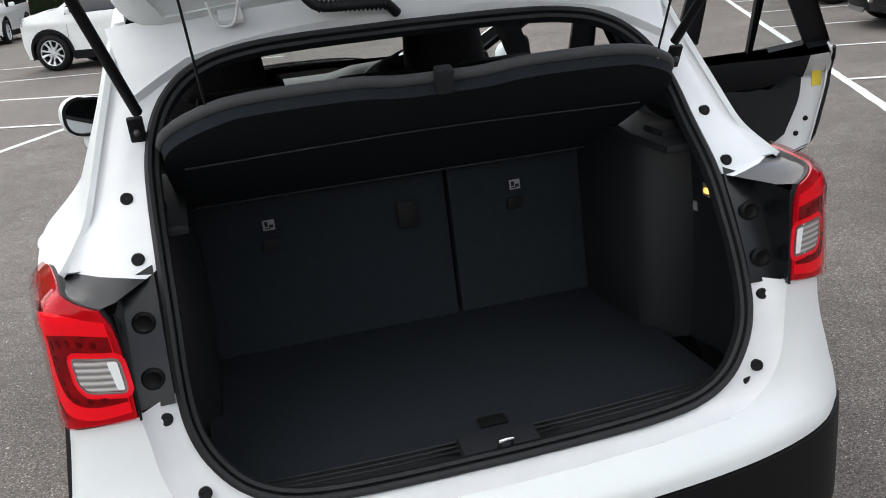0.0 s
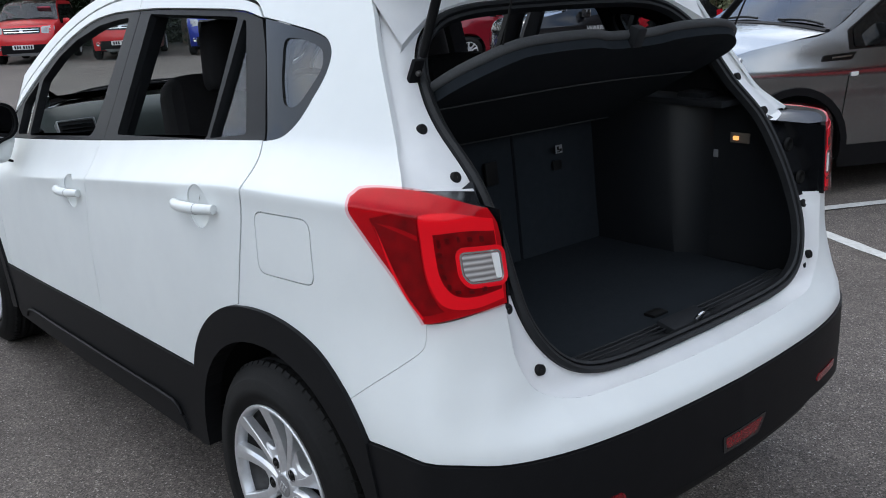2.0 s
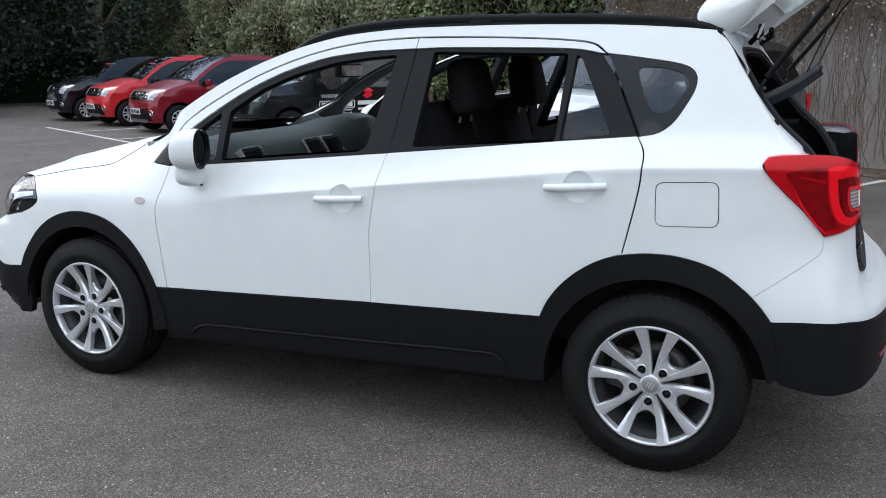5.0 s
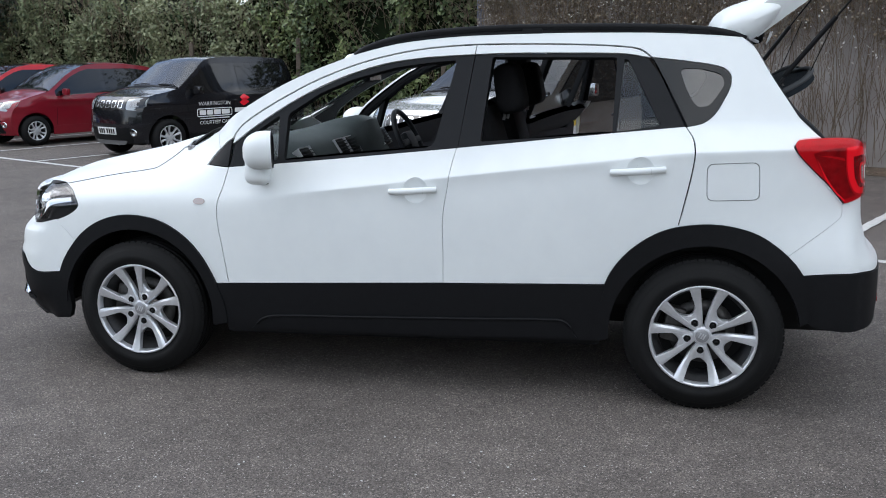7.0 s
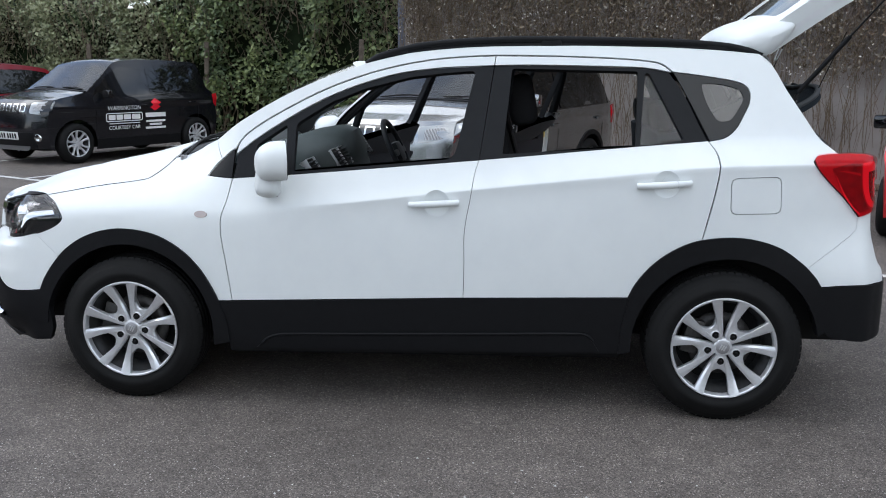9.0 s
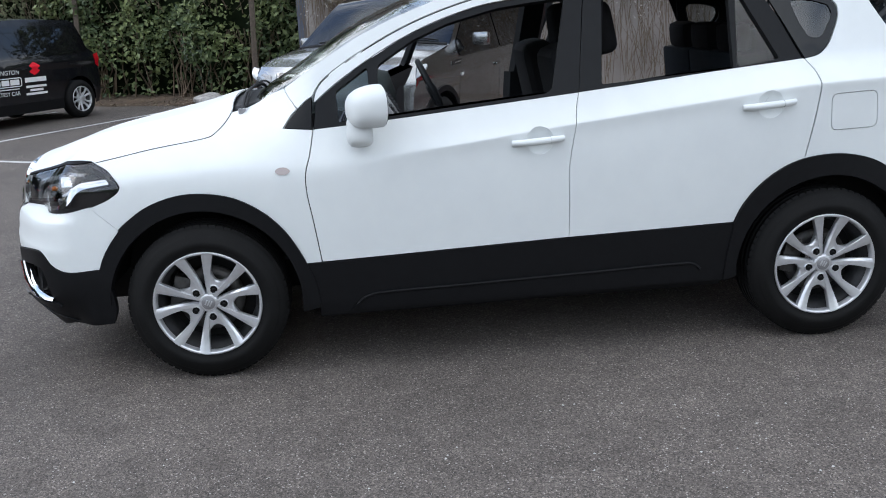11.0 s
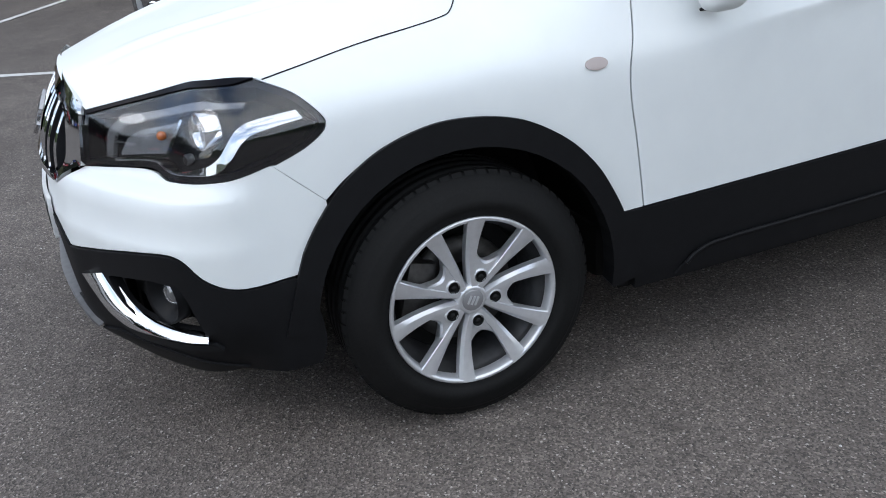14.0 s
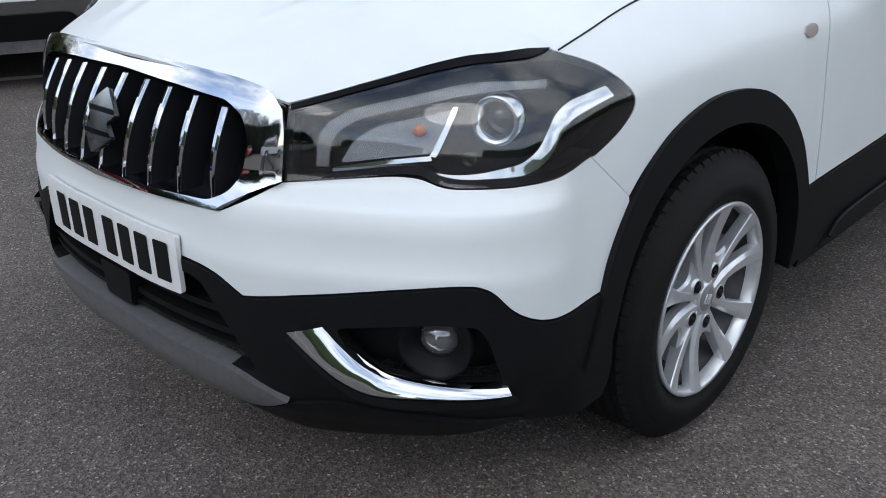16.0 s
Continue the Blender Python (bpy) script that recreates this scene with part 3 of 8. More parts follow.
front_cup = [(1.2185 + 0.056 * math.cos(math.pi * k / 16), 0.928 + 0.056 * math.sin(math.pi * k / 16)) for k in range(32)]
rear_cup = [(0.2715 + 0.056 * math.cos(math.pi * k / 16), 1.023 + 0.056 * math.sin(math.pi * k / 16)) for k in range(32)]
front_doors = both("front_door", outline(door_front, belt_front[::-1], door_middle, [(1.103, 0.52), (1.6, 0.5), (2.122, 0.479)]), SIDE, WHITE, gap=0.0015, step=0.022, holes=(front_cup,), folds=FOLDS)
rear_low = outline([(1.103, 0.52), (0.407, 0.541)], arch_door, door_rear, belt_rear, door_middle)
rear_door = under_car(sheet("rear_door", rear_low, SIDE, WHITE, None, gap=0.001, holes=(rear_cup,), step=0.022, folds=FOLDS))
both("door_frame", outline(door_roof, pillar_low[:1] + [(0.992, 1.498)], glass_top[::-1], [(2.108, 1.116), (2.116, 1.114)]), SIDE, WHITE, gap=0.002, parents=front_doors)
rear_doors = (rear_door, under_car(sheet("rear_door", rear_low, SIDE, WHITE, None, gap=0.001, holes=(rear_cup,), step=0.022, folds=FOLDS, mirror=True, centre=CX)))
both("door_frame", outline(rear_roof, [(0.241, 1.474), (0.253, 1.474)], rear_glass_top[::-1]), SIDE, WHITE, gap=0.002, parents=rear_doors)
for door, poly in ((front_doors[1], outline(door_roof, pillar_low[:1] + [(0.992, 1.498)], glass_top[::-1], [(2.108, 1.116), (2.116, 1.114)])), (rear_doors[1], outline(rear_roof, [(0.241, 1.474), (0.253, 1.474)], rear_glass_top[::-1]))):
    sheet("frame_lining", shrunk(poly, 0.004), SIDE, DARK_PLASTIC, door, lift=-0.026, depth=-0.012, mirror=True, centre=CX, step=0.06)
front_open = rounded([(1.854, 1.045), (1.176, 1.108), (1.148, 1.13), (1.072, 1.478), (1.2, 1.468), (1.352, 1.45), (1.553, 1.4), (1.703, 1.34), (1.852, 1.248)], 0.02)
front_small = rounded([(2.028, 1.153), (1.894, 1.243), (1.884, 1.045), (2.02, 1.034)], 0.012)
rear_open = rounded([(0.948, 1.133), (0.915, 1.488), (0.382, 1.478), (0.392, 1.17)], 0.012)
rear_small = rounded([(0.352, 1.472), (0.334, 1.468), (0.195, 1.2), (0.376, 1.174)], 0.01)
for door, mir in zip(front_doors, (False, True)):
    sheet("window_frame", outline(glass_top, [(0.992, 1.498), (1.043, 1.108)], belt_front, [(2.122, 1.011), (2.108, 1.116)]), SIDE, GREY_TRIM, door, lift=-0.006, depth=0.03, holes=(front_open, front_small), mirror=mir, centre=CX, gap=0.002, label="dark grey window frame")
    sheet("quarter_glass", shrunk(front_small, -0.004), SIDE, GLASS, door, lift=-0.022, depth=0, mirror=mir, centre=CX).visible_shadow = False
for door, mir in zip(rear_doors, (False, True)):
    sheet("window_frame", outline(rear_glass_top, frame_rear, belt_rear, [(1.046, 1.106), (0.992, 1.498)]), SIDE, GREY_TRIM, door, lift=-0.006, depth=0.03, holes=(rear_open, rear_small), gap=0.002, mirror=mir, centre=CX, label="dark grey window frame")
    sheet("quarter_glass", shrunk(rear_small, -0.004), SIDE, GLASS, door, lift=-0.022, depth=0, mirror=mir, centre=CX).visible_shadow = False
both("corner_trim", outline([(2.243, 1.0185), (2.210, 1.0625), (2.183, 1.088), (2.15, 1.118), (2.1245, 1.135)], [(2.1245, 1.135), (2.128, 1.014)], [(2.128, 1.014), (2.243, 1.0185)]), SIDE, GREY_TRIM, lift=-0.004, gap=0.001)

back_window = outline([(0.236, 1.474), (0.081, 1.454), (-0.043, 1.43), (-0.077, 1.4), (-0.078, 1.355), (-0.053, 1.3), (-0.018, 1.244), (0.027, 1.209), (0.088, 1.194)], [(0.088, 1.194), (0.134, 1.285), (0.19, 1.393), (0.236, 1.474)])
back_clear = rounded([(0.127, 1.43), (0.036, 1.427), (-0.043, 1.405), (-0.058, 1.365), (-0.019, 1.305), (0.004, 1.276), (0.055, 1.272), (0.093, 1.334)], 0.03)
both("rear_side_window", back_window, SIDE, plain("dark_quarter_glass", (0.012, 0.0135, 0.0145), 0.16, spec=0.3), lift=-0.004, holes=(back_clear,), gap=0.001, label="dark framed rear quarter window", depth=0.01)
for ob in both("rear_side_glass", shrunk(back_clear, -0.006), SIDE, clear("rear_quarter_glass", (0.40, 0.43, 0.43), 0.0, 1.6), lift=-0.008, depth=0):
    ob.visible_shadow = False

flap = rounded([(0.012, 1.051), (-0.193, 1.058), (-0.2, 0.905), (0.008, 0.9)], 0.03)
quarter = outline(
    [(0.150, 0.784), (0.027, 0.804), (-0.086, 0.798), (-0.2, 0.764), (-0.285, 0.707), (-0.318, 0.680)],
    [(-0.318, 0.680), (-0.392, 0.737), (-0.47, 0.797), (-0.510, 0.832), (-0.518, 0.850), (-0.518, 0.893)],
    [(-0.518, 0.893), (-0.458, 0.964), (-0.385, 1.035), (-0.334, 1.091), (-0.320, 1.118), (-0.336, 1.134)],
    [(-0.336, 1.134), (-0.43, 1.142), (-0.408, 1.165), (-0.364, 1.205), (-0.3, 1.300), (-0.235, 1.400), (-0.17, 1.510), (-0.125, 1.548)],
    [(-0.125, 1.548), (0.035, 1.562), (0.3, 1.575), (0.62, 1.580), (0.98, 1.577), (1.31, 1.555), (1.512, 1.515), (1.60, 1.490)],
    [(1.60, 1.490), (1.75, 1.437), (1.90, 1.372), (2.03, 1.300), (2.16, 1.218), (2.237, 1.168)],
    [(2.237, 1.168), (2.2345, 1.154), (2.1835, 1.091)],
    [(2.1835, 1.091), (2.15, 1.121), (2.121, 1.139)],
    [(2.121, 1.139), (2.108, 1.162), (2.077, 1.2), (1.99, 1.262), (1.863, 1.333), (1.738, 1.394), (1.611, 1.443), (1.483, 1.482), (1.357, 1.51), (1.231, 1.529), (1.105, 1.539), (0.986, 1.544), (0.737, 1.542), (0.498, 1.534), (0.357, 1.524), (0.285, 1.511), (0.236, 1.476)],
    [(0.236, 1.476), (0.081, 1.456), (-0.043, 1.432), (-0.079, 1.401), (-0.080, 1.354), (-0.055, 1.299), (-0.020, 1.242), (0.026, 1.206), (0.092, 1.191)],
    [(0.092, 1.191), (0.062, 1.146), (0.056, 1.091), (0.065, 1.013), (0.089, 0.897), (0.112, 0.799)],
)
both("body_side", quarter, SIDE, WHITE, holes=(flap,), step=0.024, folds=FOLDS)
both("side_lining", shrunk(quarter, 0.006), SIDE, SIDE_LINING, lift=-0.024, depth=0, step=0.06, holes=(shrunk(back_clear, -0.03),), label="grey inner pillar lining")
both("fuel_flap", flap, SIDE, WHITE, gap=0.0032, lift=0.0005)

# head lamp outline, as (way round the nose, z)
lamp_edge = (
    [(0.479, 0.722), (0.484, 0.845)],
    [(0.484, 0.845), (0.546, 0.858), (0.598, 0.870), (0.711, 0.893), (0.80, 0.907), (0.865, 0.915), (0.96, 0.920), (1.02, 0.920), (1.078, 0.917)],
    [(1.078, 0.917), (1.14, 0.893), (1.163, 0.878), (1.193, 0.848), (1.205, 0.826), (1.195, 0.805), (1.15, 0.776), (1.085, 0.751)],
    [(1.085, 0.751), (1.007, 0.738), (0.93, 0.729), (0.859, 0.724), (0.80, 0.7205), (0.753, 0.7245), (0.724, 0.736), (0.696, 0.738), (0.661, 0.736), (0.567, 0.727), (0.479, 0.722)],
)
lamp_tip = [(nose_at(a + 0.003, z)[1], z) for a, z in catmull(lamp_edge[2], 3)[::-1]]
fender = outline(
    [(2.185, 0.477), (2.215, 0.542), (2.263, 0.619), (2.34, 0.697), (2.446, 0.757), (2.556, 0.781), (2.669, 0.780), (2.787, 0.748), (2.877, 0.696), (2.925, 0.656)],
    [(2.925, 0.656), (3.03, 0.752)],
    [(3.03, 0.752), lamp_tip[0]],
    lamp_tip,
    [lamp_tip[-1], (2.81, 0.9505), (2.654, 0.973), (2.575, 0.985), (2.545, 0.993), (2.510, 1.021), (2.489, 1.048), (2.478, 1.070)],
    [(2.478, 1.070), (2.411, 1.087), (2.356, 1.111), (2.314, 1.136), (2.240, 1.166)],
    [(2.240, 1.166), (2.2365, 1.1535), (2.1865, 1.0895)],
    [(2.1865, 1.0895), (2.213, 1.0645), (2.247, 1.0165)],
    [(2.247, 1.0165), (2.127, 1.009)],
    [(2.1245, 1.009), (2.1425, 0.917), (2.1635, 0.841), (2.1635, 0.764), (2.1485, 0.662), (2.1345, 0.558), (2.1245, 0.479)],
)
both("front_wing", fender, SIDE, WHITE, gap=0.0005, step=0.022)
both("side_marker", [(2.252 + 0.029 * math.cos(math.pi * k / 14), 0.858 + 0.0145 * math.sin(math.pi * k / 14)) for k in range(28)], SIDE, plain("pale_marker_lens", (0.40, 0.34, 0.32), 0.12, 0, 0.6), lift=0.004, depth=0.006, label="clear side indicator")


def arc(cy, cz, r, a0, a1, n=24):
    return [(cy + r * math.cos(radians(a0 + (a1 - a0) * i / n)), cz + r * math.sin(radians(a0 + (a1 - a0) * i / n))) for i in range(n + 1)]


front_arch = outline([(3.06, 0.36), (3.035, 0.44), (3.014, 0.499)], [(3.014, 0.499), (2.989, 0.557), (2.94, 0.628), (2.877, 0.694), (2.787, 0.75), (2.669, 0.784), (2.556, 0.784), (2.446, 0.759), (2.34, 0.698), (2.263, 0.62), (2.215, 0.542), (2.183, 0.475), (2.15, 0.38), (2.14, 0.29)], [(2.14, 0.29), (2.21, 0.274)]) + arc(2.6, 0.33, 0.388, 187, 3)
both("arch_cladding", front_arch, SIDE, BLACK_TRIM, lift=0.012, depth=0.05, step=0.03, label="black plastic wheel arch trim")
rear_arch = outline([(0.44, 0.29), (0.43, 0.40), (0.405, 0.54)], [(0.405, 0.54), (0.372, 0.612), (0.316, 0.683), (0.239, 0.744), (0.15, 0.786), (0.027, 0.806), (-0.086, 0.8), (-0.2, 0.766), (-0.292, 0.704), (-0.351, 0.646), (-0.382, 0.6)], [(-0.382, 0.6), (-0.408, 0.48), (-0.412, 0.41)], [(-0.412, 0.41), (-0.383, 0.392)]) + arc(0.0, 0.33, 0.388, 171, -4)
both("arch_cladding", rear_arch, SIDE, BLACK_TRIM, lift=0.012, depth=0.05, step=0.03, label="black plastic wheel arch trim")
sill = outline([(2.186, 0.478), (2.125, 0.476), (1.6, 0.498), (1.103, 0.517), (0.405, 0.538)], [(0.405, 0.538), (0.43, 0.40), (0.44, 0.29)], [(0.44, 0.29), (1.2, 0.27), (2.14, 0.25)], [(2.14, 0.25), (2.15, 0.36), (2.186, 0.478)])
both("sill_cladding", sill, SIDE, BLACK_TRIM, lift=0.006, depth=0.03, label="black plastic sill trim")
lip = outline([(2.02, 0.268), (1.97, 0.31), (1.92, 0.332), (1.6, 0.342), (1.0, 0.362), (0.6, 0.375), (0.56, 0.36), (0.52, 0.30)], [(0.52, 0.30), (1.2, 0.28), (2.02, 0.268)])
both("sill_lip", lip, SIDE, BLACK_TRIM, lift=0.013, depth=0.02)
for s in (-1, 1):
    run = [(1.99, 0.292), (1.96, 0.318), (1.90, 0.335), (1.6, 0.345), (1.0, 0.364), (0.6, 0.377), (0.565, 0.366), (0.545, 0.345)]
    under_car(tube("sill_crease", [(CX + s * (half_width(y, z) + 0.014), y, z) for y, z in run], 0.006, BLACK_TRIM, None, 8, smooth_n=4))
both("sill_under", [(2.15, 0.30), (0.43, 0.33), (0.43, 0.24), (2.15, 0.21)], SIDE, BLACK_TRIM, lift=-0.05, depth=0.1)

# the nose, as (way round from the middle, z)
head = outline(*lamp_edge)
nose_low = [(0.405, 0.521), (0.576, 0.549), (0.726, 0.572), (0.815, 0.579), (0.85, 0.567), (0.89, 0.526), (0.935, 0.502), (0.985, 0.494), (1.09, 0.5)]
nose_seam = [round_to(nose_at, y, z, 0.8, 1.5) for y, z in ((2.9258, 0.656), (3.0308, 0.752))]
bumper = outline(
    [(-0.405, 0.521), (-0.33, 0.555), (-0.2, 0.566), (0.0, 0.568), (0.2, 0.566), (0.33, 0.555), (0.405, 0.521)],
    nose_low,
    [(1.09, 0.5)] + [(round_to(nose_at, y - 0.012, z, 0.8, 1.5), z) for y, z in ((3.012, 0.503), (2.987, 0.557), (2.938, 0.628))] + [(nose_seam[0], 0.656)],
    [(nose_seam[0], 0.656), (nose_seam[1], 0.752)],
    [(nose_seam[1], 0.752), (1.0, 0.7345), (0.93, 0.7265), (0.82, 0.719), (0.765, 0.7185), (0.715, 0.73), (0.66, 0.732), (0.474, 0.719)],
    [(0.474, 0.719), (0.42, 0.694), (0.355, 0.664)],
    [(0.355, 0.664), (0.2, 0.662), (0.0, 0.661), (-0.2, 0.662), (-0.355, 0.664)],
    [(-0.355, 0.664), (-0.42, 0.694), (-0.474, 0.719)],
    [(-a, z) for a, z in [(nose_seam[1], 0.752), (1.0, 0.7345), (0.93, 0.7265), (0.82, 0.719), (0.765, 0.7185), (0.715, 0.73), (0.66, 0.732), (0.474, 0.719)]][::-1],
    [(-nose_seam[1], 0.752), (-nose_seam[0], 0.656)],
    [(-nose_seam[0], 0.656)] + [(-round_to(nose_at, y - 0.012, z, 0.8, 1.5), z) for y, z in ((2.938, 0.628), (2.987, 0.557), (3.012, 0.503))] + [(-1.09, 0.5)],
    [(-a, z) for a, z in nose_low[::-1]],
)
bumper_folds = [[(-0.99 + 0.025 * i, z) for i in range(80)] for z in (0.672, 0.687, 0.698, 0.709)]
front_bumper = under_car(sheet("front_bumper", bumper, NOSE, WHITE, None, step=0.028, folds=bumper_folds, label="white upper front bumper"))
fog_hole = rounded([(0.582, 0.486), (0.649, 0.496), (0.757, 0.509), (0.828, 0.505), (0.845, 0.475), (0.874, 0.386), (0.74, 0.386), (0.671, 0.396), (0.631, 0.420), (0.60, 0.452)], 0.012)
inlet = rounded([(-0.30, 0.535), (0.30, 0.535), (0.43, 0.37), (-0.43, 0.37)], 0.03)
cladding = outline(
    [(-0.405, 0.517), (-0.33, 0.551), (-0.2, 0.562), (0.0, 0.564), (0.2, 0.562), (0.33, 0.551), (0.405, 0.517)],
    [(a, z - 0.004) for a, z in nose_low],
    [(1.09, 0.496), (1.125, 0.44), (1.14, 0.33), (1.12, 0.27)],
    [(1.12, 0.27), (0.98, 0.26), (0.8, 0.255), (0.6, 0.26), (0.5, 0.30)],
    [(0.5, 0.30), (0.42, 0.34), (0.0, 0.345), (-0.42, 0.34), (-0.5, 0.30)],
    [(-0.5, 0.30), (-0.6, 0.26), (-0.8, 0.255), (-0.98, 0.26), (-1.12, 0.27)],
    [(-1.12, 0.27), (-1.13, 0.33), (-1.11, 0.42), (-1.09, 0.496)],
    [(-a, z - 0.004) for a, z in nose_low[::-1]],
)
under_car(sheet("lower_bumper", cladding, NOSE, BLACK_TRIM, None, step=0.028, lift=0.006, depth=0.03, holes=(fog_hole, [(-a, z) for a, z in fog_hole[::-1]], inlet), label="black plastic lower front bumper"))
under_car(sheet("bumper_lip", outline([(-0.95, 0.275), (-0.8, 0.30), (-0.66, 0.318), (-0.56, 0.33), (-0.47, 0.315)], [(-0.47, 0.315), (-0.3, 0.22), (0.0, 0.205), (0.3, 0.22), (0.47, 0.315)], [(0.47, 0.315), (0.56, 0.33), (0.66, 0.318), (0.8, 0.30), (0.95, 0.275)], [(0.95, 0.275), (0.7, 0.225), (0.4, 0.185), (0, 0.175), (-0.4, 0.185), (-0.7, 0.225), (-0.95, 0.275)]), NOSE, BLACK_TRIM, None, lift=0.012, depth=0.05, step=0.03))
under_car(sheet("skid_plate", outline([(-0.478, 0.325), (-0.368, 0.368), (-0.24, 0.380), (0.0, 0.386), (0.24, 0.380), (0.368, 0.368), (0.478, 0.325)], [(0.478, 0.325), (0.33, 0.268), (0.15, 0.240), (0.0, 0.236), (-0.15, 0.240), (-0.33, 0.268), (-0.478, 0.325)]), NOSE, SKID, None, lift=0.018, depth=0.04, step=0.03, label="silver painted skid plate"))
under_car(sheet("inlet_back", rounded([(-0.46, 0.56), (0.46, 0.56), (0.46, 0.34), (-0.46, 0.34)], 0.02), NOSE, INK, None, lift=-0.06, depth=0))
for z, h in ((0.468, 0.013), (0.428, 0.013), (0.400, 0.010)):
    w = 0.32 + (0.53 - z) * 0.7
    under_car(sheet("inlet_slat", rounded([(-w, z + h / 2), (w, z + h / 2), (w, z - h / 2), (-w, z - h / 2)], 0.005), NOSE, BLACK_TRIM, None, lift=-0.012, depth=0.045))
under_car(sheet("sensor_block", rounded([(-0.06, 0.47), (0.06, 0.47), (0.05, 0.395), (-0.05, 0.395)], 0.01), NOSE, BLACK_TRIM, None, lift=0.004, depth=0.05))
for s in (1, -1):
    flip = lambda pts: [(s * a, z) for a, z in pts]
    under_car(sheet("fog_recess", flip(shrunk(fog_hole, -0.02)), NOSE, INK, None, lift=-0.060, depth=0))
    upper = catmull([(0.571, 0.488), (0.602, 0.452), (0.633, 0.424), (0.673, 0.402), (0.74, 0.393), (0.877, 0.388)], 6)
    under = catmull([(0.498, 0.478), (0.540, 0.436), (0.590, 0.394), (0.645, 0.368), (0.75, 0.370), (0.882, 0.373)], 6)
    rows = []
    for (a0, z0), (a1, z1) in zip(upper, under):
        row = []
        for q, out in ((0.0, -0.014), (0.10, -0.002), (0.5, 0.010), (0.88, 0.019), (0.97, 0.020), (1.0, 0.014), (1.02, -0.004)):
            a, z = a0 + (a1 - a0) * q, z0 + (z1 - z0) * q
            p, e, f = Vector(nose_at(s * a, z)), Vector(nose_at(s * (a + 0.004), z)), Vector(nose_at(s * (a - 0.004), z))
            way = Vector((f.y - e.y, e.x - f.x, 0)).normalized()
            way = way if way.y > 0 else -way
            row.append(p + way * (out + 0.006))
        rows.append(row)
    under_car(loft("chrome_trim", rows, CHROME, None, "chrome fog lamp trim", sharp=60))
    edge_up = [(0.497, 0.468), (0.537, 0.427), (0.587, 0.384), (0.645, 0.360), (0.75, 0.362), (0.892, 0.366)]
    edge_low = [(0.905, 0.350), (0.78, 0.341), (0.675, 0.334), (0.610, 0.350), (0.553, 0.398), (0.492, 0.456)]
    under_car(sheet("lip_edge", flip(outline(edge_up, [edge_up[-1], edge_low[0]], edge_low, [edge_low[-1], edge_up[0]])), NOSE, GREY_TRIM, None, lift=0.016, depth=0.02, step=0.02, label="dark grey edge under the fog lamp trim"))
    fx, fy, fz = nose_at(s * 0.748, 0.458)
    nx, ny = -s * 0.45, 0.893
    fog = bmesh.new()
    m = Matrix.Translation((fx + nx * -0.03, fy + ny * -0.03, fz)) @ Vector((nx, ny, 0)).to_track_quat("X", "Z").to_matrix().to_4x4()
    lathe(fog, [(0.030, -0.02), (0.043, 0.0), (0.060, 0.012), (0.066, 0.018), (0.066, -0.02)], 24, m)
    lamp = under_car(part("fog_lamp", fog, BLACK_TRIM))
    fog = bmesh.new()
    lathe(fog, [(0.0005, 0.006), (0.015, 0.003), (0.027, -0.004), (0.034, -0.014)], 24, m)
    part("lens", fog, plain("fog_lamp_glass", (0.22, 0.225, 0.23), 0.04, 0.6, 0.8), lamp, "clear fog lamp lens")

SLAT = plain("dark_satin_slat", (0.03, 0.03, 0.033), 0.25, 0.4, 0.2)
# grille: chrome surround, upright bars and a badge
ring_out = outline([(-0.477, 0.722), (-0.482, 0.80), (-0.478, 0.838)], [(-0.478, 0.838), (-0.44, 0.862), (-0.3, 0.875), (0.0, 0.880), (0.3, 0.875), (0.44, 0.862), (0.478, 0.838)], [(0.478, 0.838), (0.482, 0.80), (0.477, 0.722)], [(0.477, 0.722), (0.42, 0.697), (0.355, 0.667)], [(0.355, 0.667), (0.2, 0.665), (0.0, 0.664), (-0.2, 0.665), (-0.355, 0.667)], [(-0.355, 0.667), (-0.42, 0.697), (-0.477, 0.722)])
ring_in = rounded([(-0.396, 0.822), (-0.35, 0.842), (-0.2, 0.849), (0.0, 0.852), (0.2, 0.849), (0.35, 0.842), (0.396, 0.822), (0.410, 0.785), (0.400, 0.735), (0.374, 0.693), (0.335, 0.676), (0.0, 0.674), (-0.335, 0.676), (-0.374, 0.693), (-0.400, 0.735), (-0.410, 0.785)], 0.015)
grille = under_car(sheet("grille", ring_out, GRILLE, CHROME, None, lift=0.014, depth=0.045, step=0.022, holes=(ring_in,), label="chrome grille surround with black back"))
sheet("grille_back", shrunk(ring_in, -0.02), GRILLE, LAMP_BLACK, grille, lift=-0.055, depth=0, label="black grille back")
